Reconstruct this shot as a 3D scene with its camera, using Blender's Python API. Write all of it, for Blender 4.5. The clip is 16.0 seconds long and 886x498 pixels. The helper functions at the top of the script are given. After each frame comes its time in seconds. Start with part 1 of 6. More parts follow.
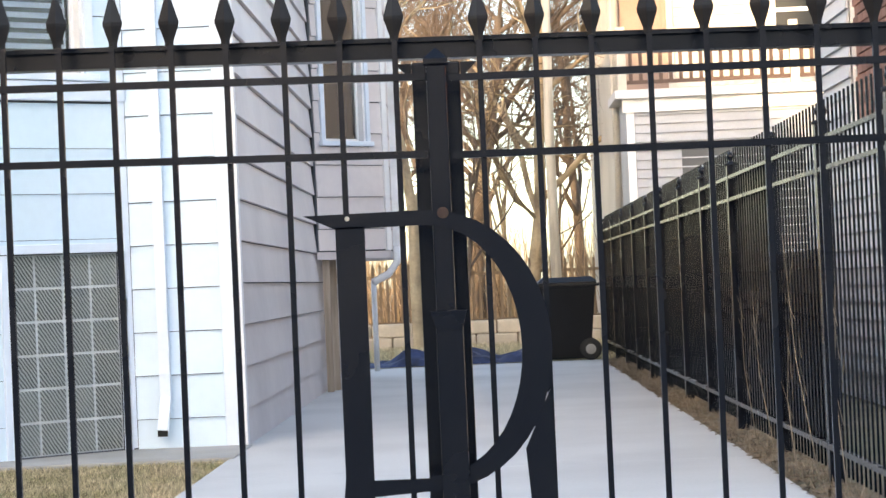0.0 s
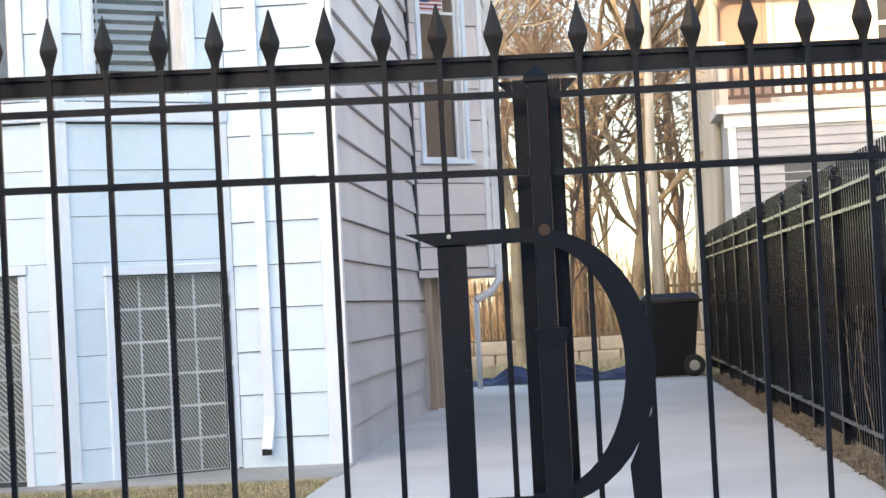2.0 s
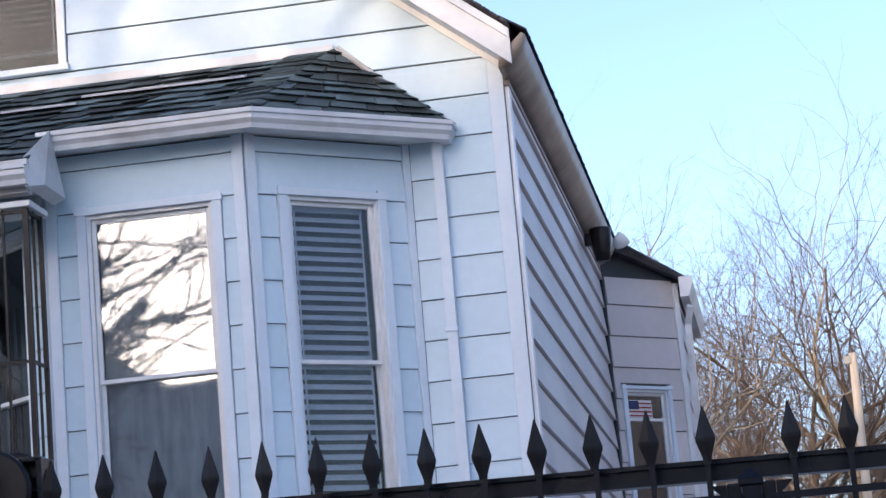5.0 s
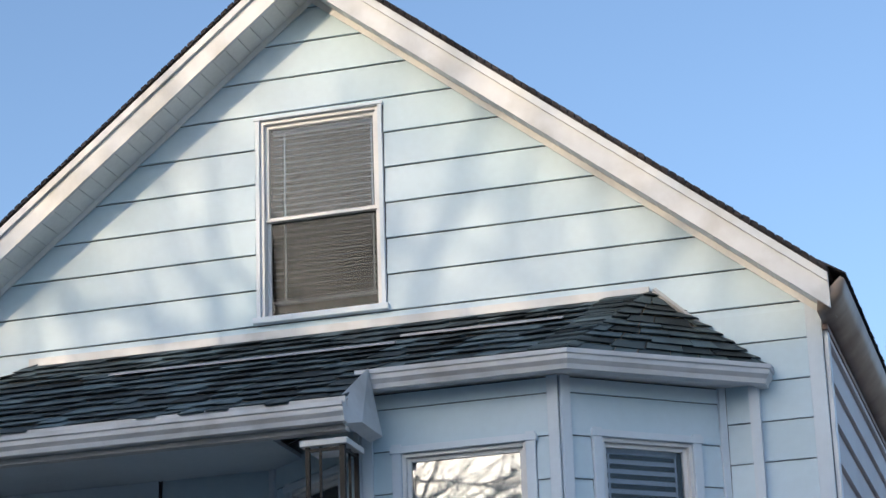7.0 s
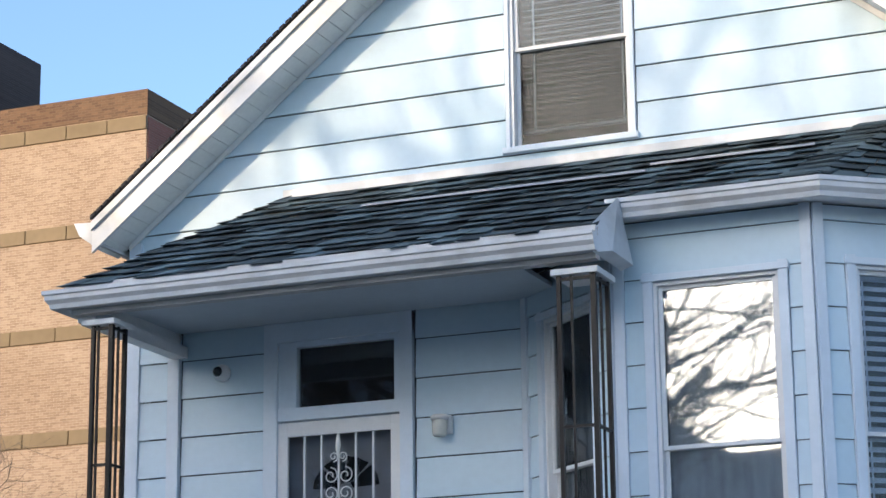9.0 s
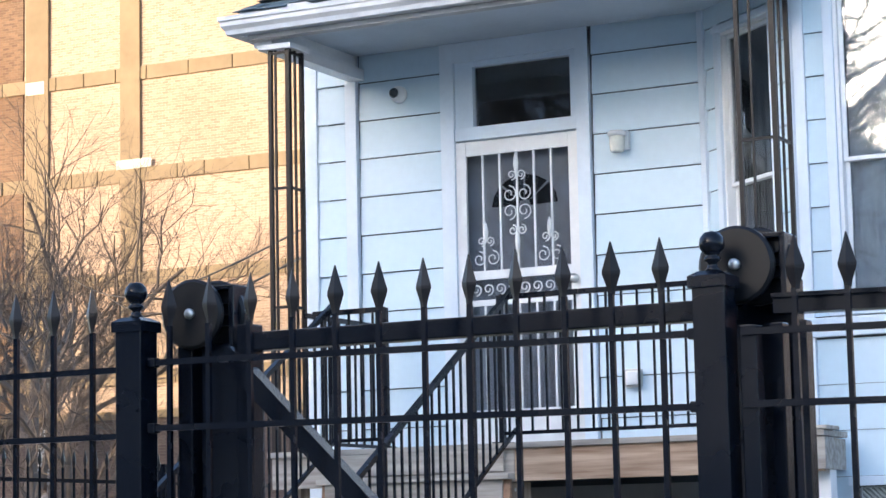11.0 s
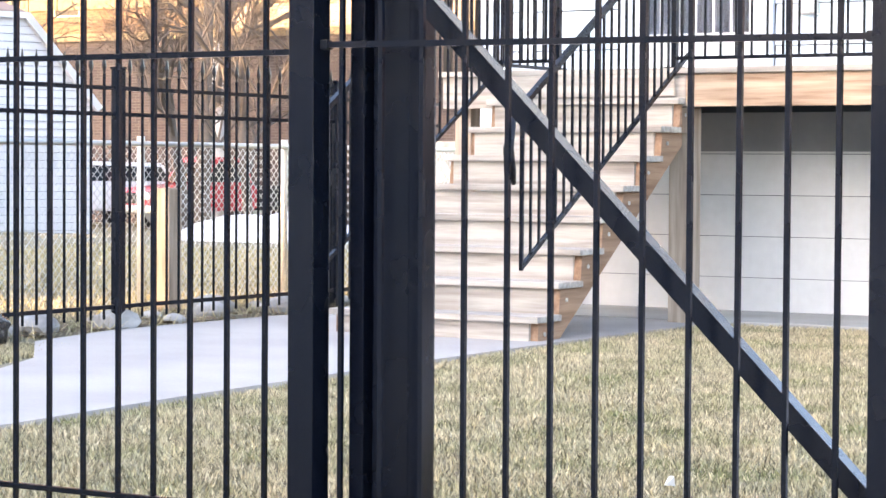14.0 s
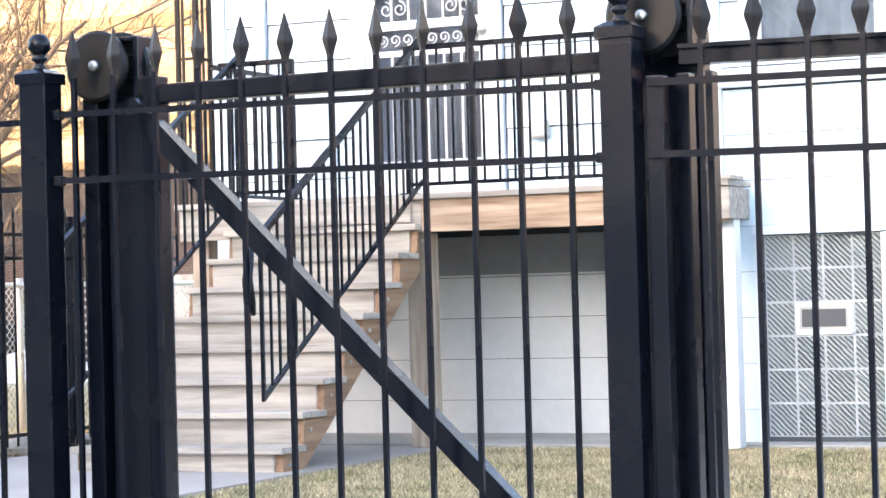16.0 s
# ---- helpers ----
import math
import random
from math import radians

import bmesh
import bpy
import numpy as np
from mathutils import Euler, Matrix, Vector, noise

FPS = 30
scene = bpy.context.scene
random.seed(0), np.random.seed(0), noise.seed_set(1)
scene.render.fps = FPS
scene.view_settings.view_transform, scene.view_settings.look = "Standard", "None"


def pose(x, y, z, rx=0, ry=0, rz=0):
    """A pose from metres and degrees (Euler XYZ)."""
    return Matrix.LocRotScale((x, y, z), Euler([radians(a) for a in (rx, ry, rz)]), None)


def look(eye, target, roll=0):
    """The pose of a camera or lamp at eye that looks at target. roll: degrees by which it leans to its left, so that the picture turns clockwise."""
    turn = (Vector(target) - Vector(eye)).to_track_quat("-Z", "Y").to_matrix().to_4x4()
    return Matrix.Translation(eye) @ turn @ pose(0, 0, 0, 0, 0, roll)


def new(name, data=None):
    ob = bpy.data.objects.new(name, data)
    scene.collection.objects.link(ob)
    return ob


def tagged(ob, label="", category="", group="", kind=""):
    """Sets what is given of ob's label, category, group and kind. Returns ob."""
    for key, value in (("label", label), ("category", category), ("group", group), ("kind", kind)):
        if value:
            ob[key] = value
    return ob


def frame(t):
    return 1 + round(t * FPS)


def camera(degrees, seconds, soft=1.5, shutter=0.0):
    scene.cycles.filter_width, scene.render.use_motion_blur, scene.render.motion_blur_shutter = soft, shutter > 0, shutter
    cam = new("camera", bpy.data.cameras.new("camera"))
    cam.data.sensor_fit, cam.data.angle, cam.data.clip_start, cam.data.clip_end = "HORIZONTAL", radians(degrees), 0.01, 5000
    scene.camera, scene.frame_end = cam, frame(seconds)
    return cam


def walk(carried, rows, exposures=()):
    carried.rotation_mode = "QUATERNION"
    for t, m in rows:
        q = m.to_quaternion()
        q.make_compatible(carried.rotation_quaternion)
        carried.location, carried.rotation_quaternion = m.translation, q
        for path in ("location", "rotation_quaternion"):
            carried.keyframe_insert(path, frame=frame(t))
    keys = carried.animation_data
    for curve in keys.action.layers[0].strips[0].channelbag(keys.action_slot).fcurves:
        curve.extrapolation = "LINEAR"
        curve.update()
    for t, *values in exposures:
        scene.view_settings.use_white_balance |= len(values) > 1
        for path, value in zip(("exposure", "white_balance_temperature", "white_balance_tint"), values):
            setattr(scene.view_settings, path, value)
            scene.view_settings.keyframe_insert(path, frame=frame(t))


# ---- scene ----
EYE = (0.0, 0.0, 0.94)
cam = camera(21.85, 16.0)
PATH = [  # seconds, yaw, pitch, lean
    (0, 0.95, 0.86, -2.53),
    (0.5, 1.28, 0.96, -2.55),
    (1, 1.83, 0.91, -2.55),
    (1.5, 2.68, 0.95, -2.56),
    (2, 3.47, 1.42, -2.97),
    (2.5, 4.03, 2.48, -3.36),
    (3, 4.37, 4.04, -3.76),
    (3.2, 4.47, 4.78, -3.94),
    (5.3, 9.15, 13.16, -4.75),
    (5.5, 9.96, 13.92, -4.58),
    (6, 11.93, 15.73, -3.87),
    (6.5, 13.91, 17.36, -2.93),
    (7, 15.80, 18.47, -2.01),
    (7.5, 17.61, 18.66, -1.18),
    (8, 19.28, 17.86, -0.67),
    (8.5, 20.90, 16.25, -0.62),
    (9, 22.39, 14.35, -0.67),
    (9.2, 22.96, 13.61, -0.83),
    (11.3, 27.87, 6.32, -1.08),
    (11.5, 28.56, 5.59, -0.98),
    (12, 30.45, 3.84, -0.81),
    (12.5, 32.16, 2.21, -0.25),
    (13, 33.07, 0.68, 0.15),
    (13.5, 32.77, -0.77, 0.38),
    (14, 31.31, -2.01, 0.36),
    (14.5, 29.70, -2.73, 0.07),
    (15, 28.16, -2.40, -0.40),
    (15.5, 26.73, -0.78, -1.03),
    (16, 24.80, 1.14, -1.55),
]


def aim(yaw, pitch, lean):
    a, b = radians(yaw), radians(pitch)
    way = Vector((-math.sin(a) * math.cos(b), math.cos(a) * math.cos(b), math.sin(b)))
    return look(EYE, Vector(EYE) + way, lean)


EXPOSURES = [  # seconds, stops, kelvin, tint
    (0.0, 2.8, 9300, 14), (1.5, 2.8, 9300, 13), (2.5, 2.55, 8900, 15), (3.2, 2.3, 8500, 16), (5.3, 1.3, 6600, 20), (7.0, 0.93, 6750, 10), (8.0, 0.95, 6750, 9),
    (9.2, 1.55, 6500, 10), (11.3, 2.58, 7100, 13), (12.5, 3.1, 8000, 17), (13.5, 3.8, 9000, 19), (14.5, 4.12, 9000, 19), (15.3, 4.35, 8900, 17), (16.0, 3.7, 8600, 16),
]
walk(cam, [(t, aim(a, b, c)) for t, a, b, c in PATH], EXPOSURES)

# ---- sky, sun, exposure ----
SUN_EL, SUN_AZ = 13.5, 26.0  # height over the horizon; degrees to the left of straight behind the camera
world = bpy.data.worlds.new("sky")
scene.world = world
world.use_nodes = True
wt = world.node_tree
sky = wt.nodes.new("ShaderNodeTexSky")
sky.sky_type = "NISHITA"
sky.sun_disc = False
sky.sun_elevation = radians(SUN_EL)
sky.sun_rotation = radians(180 + SUN_AZ)
sky.air_density, sky.dust_density, sky.ozone_density = 0.8, 1.7, 2.4
wt.links.new(sky.outputs[0], wt.nodes["Background"].inputs[0])
wt.nodes["Background"].inputs[1].default_value = 0.15
sun = new("sun", bpy.data.lights.new("sun", "SUN"))
sun.data.energy, sun.data.angle, sun.data.color = 1.22, radians(0.5), (1.0, 0.8, 0.56)
to_sun = Vector((-math.sin(radians(SUN_AZ)) * math.cos(radians(SUN_EL)), -math.cos(radians(SUN_AZ)) * math.cos(radians(SUN_EL)), math.sin(radians(SUN_EL))))
sun.matrix_world = look(to_sun * 60, (0, 0, 0))


# ---- materials ----
def mat(name, c, rough=0.6, metal=0.0, var=0.12, scale=1.5, fine=40.0, bump=0.15, stretch=(1, 1, 1), per_object=0.0, c2=None, spec=0.5, cover=0.5, island=0.0):
    """A painted or plain surface: two scales of tone, fine relief, and a second colour in patches where given."""
    m = bpy.data.materials.new(name)
    m.use_nodes = True
    nt = m.node_tree
    N, L = nt.nodes, nt.links
    p = N["Principled BSDF"]
    p.inputs["Roughness"].default_value, p.inputs["Metallic"].default_value = rough, metal
    p.inputs["Specular IOR Level"].default_value = spec
    tc, mp = N.new("ShaderNodeTexCoord"), N.new("ShaderNodeMapping")
    mp.inputs["Scale"].default_value = stretch
    L.new(tc.outputs["Object"], mp.inputs[0])
    a, b = N.new("ShaderNodeTexNoise"), N.new("ShaderNodeTexNoise")
    a.inputs["Scale"].default_value, b.inputs["Scale"].default_value = scale, fine
    a.inputs["Detail"].default_value, b.inputs["Detail"].default_value = 6, 4
    for n in (a, b):
        L.new(mp.outputs[0], n.inputs["Vector"])
    base = N.new("ShaderNodeMixRGB")
    base.inputs[1].default_value = (*c, 1)
    base.inputs[2].default_value = (*(c2 or [x * (1 - 2 * var) for x in c]), 1)
    ramp = N.new("ShaderNodeValToRGB")
    ramp.color_ramp.elements[0].position, ramp.color_ramp.elements[1].position = cover - 0.12, cover + 0.2
    L.new(a.outputs[0], ramp.inputs[0])
    L.new(ramp.outputs[0], base.inputs[0])
    tone = N.new("ShaderNodeMapRange")
    tone.inputs[3].default_value, tone.inputs[4].default_value = 1 - var, 1 + var
    L.new(b.outputs[0], tone.inputs[0])
    mul = N.new("ShaderNodeMixRGB")
    mul.blend_type = "MULTIPLY"
    mul.inputs[0].default_value = 1
    L.new(base.outputs[0], mul.inputs[1])
    L.new(tone.outputs[0], mul.inputs[2])
    out = mul
    if per_object:
        oi, r = N.new("ShaderNodeObjectInfo"), N.new("ShaderNodeMapRange")
        r.inputs[3].default_value, r.inputs[4].default_value = 1 - per_object, 1 + per_object
        L.new(oi.outputs["Random"], r.inputs[0])
        out = N.new("ShaderNodeMixRGB")
        out.blend_type = "MULTIPLY"
        out.inputs[0].default_value = 1
        L.new(mul.outputs[0], out.inputs[1])
        L.new(r.outputs[0], out.inputs[2])
    if island:
        ge, r2, prev = N.new("ShaderNodeNewGeometry"), N.new("ShaderNodeMapRange"), out
        r2.inputs[3].default_value, r2.inputs[4].default_value = 1 - island, 1 + island
        L.new(ge.outputs["Random Per Island"], r2.inputs[0])
        out = N.new("ShaderNodeMixRGB")
        out.blend_type = "MULTIPLY"
        out.inputs[0].default_value = 1
        L.new(prev.outputs[0], out.inputs[1])
        L.new(r2.outputs[0], out.inputs[2])
    L.new(out.outputs[0], p.inputs["Base Color"])
    if bump:
        bp = N.new("ShaderNodeBump")
        bp.inputs["Strength"].default_value, bp.inputs["Distance"].default_value = bump, 0.004
        L.new(b.outputs[0], bp.inputs["Height"])
        L.new(bp.outputs[0], p.inputs["Normal"])
    rr = N.new("ShaderNodeMapRange")
    rr.inputs[3].default_value, rr.inputs[4].default_value = max(0.03, rough - 0.1), min(1, rough + 0.1)
    L.new(a.outputs[0], rr.inputs[0])
    L.new(rr.outputs[0], p.inputs["Roughness"])
    return m


def glass_mat(name, tint, gloss, rough=0.02):
    """A window pane: lets light through, and mirrors more at a slant."""
    m = bpy.data.materials.new(name)
    m.use_nodes = True
    nt = m.node_tree
    N, L = nt.nodes, nt.links
    N.remove(N["Principled BSDF"])
    t, g, mix, fr, ad = (N.new("ShaderNode" + k) for k in ("BsdfTransparent", "BsdfGlossy", "MixShader", "Fresnel", "Math"))
    t.inputs[0].default_value = (*tint, 1)
    g.inputs["Roughness"].default_value = rough
    ad.use_clamp = True
    ad.inputs[1].default_value = gloss
    L.new(fr.outputs[0], ad.inputs[0])
    L.new(ad.outputs[0], mix.inputs[0])
    L.new(t.outputs[0], mix.inputs[1])
    L.new(g.outputs[0], mix.inputs[2])
    nz, bp = N.new("ShaderNodeTexNoise"), N.new("ShaderNodeBump")
    nz.inputs["Scale"].default_value = 3.0
    bp.inputs["Strength"].default_value, bp.inputs["Distance"].default_value = 0.03, 0.01
    tc = N.new("ShaderNodeTexCoord")
    L.new(tc.outputs["Object"], nz.inputs["Vector"])
    L.new(nz.outputs[0], bp.inputs["Height"])
    L.new(bp.outputs[0], g.inputs["Normal"])
    L.new(mix.outputs[0], N["Material Output"].inputs[0])
    return m


def brick_mat(name, c1, c2, mortar, scale, rough=0.85):
    """Masonry too far off for single bricks."""
    m = mat(name, c1, rough, var=0.15, scale=0.35, fine=6)
    nt = m.node_tree
    N, L = nt.nodes, nt.links
    b = N.new("ShaderNodeTexBrick")
    b.inputs["Scale"].default_value = scale
    b.inputs["Color1"].default_value, b.inputs["Color2"].default_value, b.inputs["Mortar"].default_value = (*c1, 1), (*c2, 1), (*mortar, 1)
    b.inputs["Mortar Size"].default_value = 0.012
    b.inputs["Brick Width"].default_value, b.inputs["Row Height"].default_value = 0.5, 0.17
    tc, mp = N.new("ShaderNodeTexCoord"), N.new("ShaderNodeMapping")
    mp.inputs["Rotation"].default_value = (radians(90), 0, 0)
    L.new(tc.outputs["Object"], mp.inputs[0])
    L.new(mp.outputs[0], b.inputs["Vector"])
    mul = next(n for n in N if n.type == "MIX_RGB" and n.blend_type == "MULTIPLY")
    base = next(n for n in N if n.type == "MIX_RGB" and n.blend_type == "MIX")
    big = N.new("ShaderNodeMixRGB")
    big.blend_type = "MULTIPLY"
    big.inputs[0].default_value = 0.6
    L.new(b.outputs[0], big.inputs[1])
    base.inputs[1].default_value, base.inputs[2].default_value = (1, 1, 1, 1), (0.75, 0.7, 0.65, 1)
    L.new(base.outputs[0], big.inputs[2])
    L.new(big.outputs[0], mul.inputs[1])
    return m


def wood_mat(name, c, c2, rough=0.75, axis=0):
    st = [14.0, 14.0, 14.0]
    st[axis] = 0.9
    return mat(name, c, rough, var=0.16, scale=1.6, fine=9, bump=0.35, stretch=st, c2=c2, per_object=0.12)


M_SIDING = mat("pale_blue_siding_paint", (0.61, 0.735, 0.825), 0.5, var=0.05, scale=0.8, fine=18, bump=0.08, per_object=0.03, c2=(0.54, 0.69, 0.765))
# Side siding: warm bounced light is put into its pinkish colour.
M_SIDING_GREY = mat("weathered_siding_warm_bounce", (0.665, 0.605, 0.59), 0.55, var=0.07, scale=0.9, fine=14, bump=0.12, per_object=0.05, c2=(0.57, 0.515, 0.505))
M_FOUND = mat("off_white_foundation_panel", (0.68, 0.675, 0.66), 0.6, var=0.08, scale=0.9, fine=16, bump=0.12, per_object=0.04, c2=(0.58, 0.57, 0.55))
# Near-black behind the boards paints the shade line under each lap.
M_LAP_SHADE = mat("lap_shade_dark", (0.06, 0.07, 0.08), 0.9, bump=0)
M_TRIM = mat("pale_trim_paint", (0.7, 0.78, 0.86), 0.45, var=0.05, scale=2, fine=25, bump=0.06)
M_WHITE = mat("white_paint", (0.8, 0.8, 0.8), 0.4, var=0.06, scale=2.5, fine=30, bump=0.05)
M_METAL_WHITE = mat("white_aluminium", (0.68, 0.69, 0.71), 0.38, var=0.08, scale=3, fine=14, bump=0.05, c2=(0.47, 0.465, 0.45), cover=0.56)
M_GUTTER = mat("weathered_grey_gutter", (0.66, 0.67, 0.69), 0.42, var=0.1, scale=2.5, fine=14, bump=0.06, c2=(0.45, 0.44, 0.43), cover=0.58)
M_SOFFIT = mat("white_soffit", (0.84, 0.84, 0.83), 0.5, var=0.08, scale=2, fine=30)
M_BLACK = mat("black_powder_coat", (0.0022, 0.0042, 0.009), 0.26, var=0.25, scale=4, fine=60, bump=0.04, c2=(0.005, 0.007, 0.012), cover=0.66, spec=0.26)
M_BRONZE = mat("dark_bronze_iron", (0.007, 0.0058, 0.0065), 0.4, var=0.2, scale=5, fine=60, bump=0.08, c2=(0.018, 0.013, 0.012), spec=0.3)
M_BLACK_MATT = mat("black_plastic", (0.005, 0.0058, 0.0075), 0.4, var=0.2, scale=2, fine=50, bump=0.1, spec=0.3)
M_SLAT = mat("black_privacy_slat", (0.004, 0.0048, 0.0062), 0.3, var=0.2, scale=2, fine=20, bump=0.02, spec=0.14)
M_RUST = mat("dull_rust", (0.05, 0.028, 0.022), 0.9)
M_CURTAIN = mat("grey_net_curtain", (0.78, 0.79, 0.79), 0.9, var=0.16, scale=5, fine=22, bump=0.2, stretch=(5, 5, 0.7))
M_DECK_SHADE = mat("grey_deck_shade", (0.27, 0.275, 0.28), 0.8, var=0.1, scale=1.2, fine=14)
M_STEEL = mat("zinc_bolt", (0.6, 0.6, 0.58), 0.35, 0.9)
M_SHINGLE = mat("asphalt_shingle", (0.088, 0.122, 0.132), 0.92, var=0.3, scale=3, fine=160, bump=0.6, per_object=0.75, c2=(0.046, 0.062, 0.066))
M_FASCIA = mat("dented_tan_metal", (0.4, 0.315, 0.25), 0.5, var=0.15, scale=2.2, fine=7, bump=1.0, c2=(0.24, 0.175, 0.135))
M_PORCH = mat("blue_grey_ceiling_paint", (0.5, 0.56, 0.62), 0.5, var=0.07, scale=1.5, fine=20)
M_GUARD = mat("dull_grey_metal_strip", (0.44, 0.435, 0.44), 0.5, var=0.12, scale=3, fine=20)
M_SHINGLE_SIDE = mat("worn_dark_shingle", (0.05, 0.045, 0.05), 0.92, var=0.3, scale=3, fine=160, bump=0.6, per_object=0.3)
M_CONCRETE = mat("concrete", (0.56, 0.545, 0.52), 0.85, var=0.08, scale=0.7, fine=60, bump=0.25, c2=(0.47, 0.455, 0.435))
M_CONCRETE_OLD = mat("old_concrete", (0.4, 0.39, 0.36), 0.9, var=0.12, scale=1.2, fine=50, bump=0.35, c2=(0.3, 0.29, 0.26))
M_SOIL = mat("dry_lawn_soil", (0.2, 0.16, 0.1), 0.95, var=0.3, scale=1.2, fine=35, bump=0.6, c2=(0.11, 0.105, 0.05))
M_GRASS = mat("dormant_grass", (0.43, 0.345, 0.215), 0.8, var=0.25, scale=2.2, fine=30, bump=0, c2=(0.15, 0.165, 0.06), cover=0.54, island=0.75)
M_STRAW = mat("dry_weeds", (0.54, 0.45, 0.28), 0.85, var=0.2, scale=4, fine=30, bump=0, island=0.65)
M_WEED = mat("brown_weed", (0.24, 0.19, 0.14), 0.9, var=0.2, scale=4, fine=30, bump=0, island=0.4)
M_LEAF = mat("dead_leaves", (0.22, 0.15, 0.09), 0.9, var=0.3, scale=5, fine=30, bump=0.2)
M_WOOD = wood_mat("weathered_deck_board", (0.46, 0.415, 0.36), (0.25, 0.21, 0.18), axis=0)
M_WOOD_BEAM = wood_mat("tan_treated_beam", (0.48, 0.335, 0.235), (0.2, 0.11, 0.065), axis=0)
M_WOOD_POST = wood_mat("grey_tan_post_wood", (0.46, 0.36, 0.28), (0.25, 0.18, 0.13), axis=2)
M_WOOD_STRINGER = wood_mat("orange_tan_stringer", (0.36, 0.215, 0.135), (0.2, 0.105, 0.06), axis=1)
M_BARK = mat("tree_bark", (0.12, 0.092, 0.074), 0.95, var=0.3, scale=3, fine=25, bump=0.8, c2=(0.065, 0.05, 0.04))
# Low sun on the trunks is put into this paler ochre bark.
M_BARK_SUNLIT = mat("bark_painted_sunlit", (0.4, 0.31, 0.2), 0.9, var=0.25, scale=3, fine=25, bump=0.6, c2=(0.17, 0.125, 0.085))
M_TWIG = mat("reddish_twig", (0.17, 0.12, 0.09), 0.9, var=0.25, scale=2, fine=20, bump=0)
M_POLE = mat("utility_pole_wood", (0.58, 0.5, 0.4), 0.9, var=0.2, scale=2, fine=20, bump=0.4, stretch=(6, 6, 0.5))
M_BRICK_TAN = brick_mat("tan_brick", (0.37, 0.262, 0.182), (0.27, 0.182, 0.122), (0.43, 0.33, 0.25), 2.3)
M_BRICK_ORANGE = brick_mat("orange_brick", (0.165, 0.092, 0.048), (0.095, 0.048, 0.026), (0.165, 0.11, 0.066), 2.3)
M_BRICK_RED = brick_mat("red_brick", (0.3, 0.11, 0.08), (0.25, 0.09, 0.06), (0.3, 0.2, 0.16), 2.3)
# Brown brick darkened so that the annex's shade sits in its colour.
M_BRICK_DARK = brick_mat("brown_brick", (0.066, 0.043, 0.039), (0.046, 0.03, 0.028), (0.1, 0.082, 0.074), 2.3)
M_BAND = mat("concrete_band", (0.22, 0.158, 0.092), 0.9, var=0.1, scale=0.5, fine=5, bump=0.1)
M_PATCH = mat("pale_mortar_patch", (0.5, 0.46, 0.38), 0.9, var=0.06)
M_GLASS = glass_mat("window_glass", (0.8, 0.84, 0.87), 0.13)
M_GLASS_DIM = glass_mat("plain_window_glass", (0.88, 0.9, 0.92), 0.0)
M_GLASS_GABLE = glass_mat("gable_window_glass", (0.64, 0.71, 0.78), -0.012)
M_GLASS_SCREEN = glass_mat("screened_pane", (0.42, 0.46, 0.5), -0.02)
M_GLASS_DARK = glass_mat("dark_pane", (0.75, 0.77, 0.8), 0.05)
M_SHADE = mat("white_window_shade", (0.74, 0.75, 0.75), 0.8, var=0.04, bump=0.05)
M_BLIND = mat("white_blind_slat", (0.84, 0.87, 0.93), 0.5, var=0.05, bump=0.03)
# Near-black stands in for the darkness of unlit rooms and soffit seams.
M_UNLIT = mat("unlit_black", (0.03, 0.03, 0.035), 0.9, bump=0)
M_SCREEN = mat("insect_screen", (0.1, 0.105, 0.11), 0.7, var=0.1, fine=300, bump=0.1)
M_DOOR = mat("grey_white_door", (0.62, 0.63, 0.65), 0.5, var=0.05)
M_CREAM = mat("cream_siding", (0.56, 0.515, 0.455), 0.6, var=0.06, scale=1, fine=20, bump=0.1, per_object=0.03)
M_GREY_SIDING = mat("grey_vinyl_siding", (0.4, 0.41, 0.44), 0.55, var=0.06, scale=1, fine=20, bump=0.1, per_object=0.03)
M_GARAGE = mat("grey_garage_siding", (0.52, 0.51, 0.52), 0.55, var=0.06, scale=1, fine=20, bump=0.1, per_object=0.04)
M_WALK = mat("grey_walk_concrete", (0.385, 0.345, 0.31), 0.88, var=0.1, scale=0.9, fine=60, bump=0.3, c2=(0.31, 0.275, 0.25))
M_VINYL = mat("white_vinyl_siding", (0.62, 0.62, 0.64), 0.55, var=0.06, scale=1, fine=20, bump=0.1, per_object=0.03)
M_TAN_ROOF = mat("tan_roof_shingle", (0.34, 0.295, 0.235), 0.9, var=0.25, scale=1.5, fine=12, bump=0.5, stretch=(1, 3, 3))
M_BROWN_DOOR = mat("brown_door", (0.3, 0.2, 0.16), 0.6)
M_DECK_RAIL = mat("brown_rail_paint", (0.1, 0.058, 0.045), 0.7)
M_RED = mat("red_car_paint", (0.36, 0.02, 0.03), 0.3, var=0.05, bump=0)
M_CARWHITE = mat("white_car_paint", (0.75, 0.76, 0.78), 0.3, var=0.04, bump=0)
M_TYRE = mat("tyre_rubber", (0.02, 0.02, 0.02), 0.85)
M_CARGLASS = mat("car_glass", (0.02, 0.025, 0.03), 0.08, var=0.05, bump=0)
M_FARPANE = mat("far_dark_pane", (0.05, 0.04, 0.035), 0.4, var=0.3, scale=3, fine=8, bump=0, spec=0.1)
M_TRUNK_GREY = mat("pale_grey_bark", (0.5, 0.47, 0.44), 0.9, var=0.2, scale=2, fine=12, bump=0.5, c2=(0.34, 0.3, 0.27))
M_BRUSH = mat("dry_brush_stems", (0.3, 0.215, 0.14), 0.95, var=0.25, scale=2, fine=12, bump=0, island=0.5)
M_LAMP_LENS = mat("lamp_lens", (0.8, 0.78, 0.7), 0.2, bump=0)
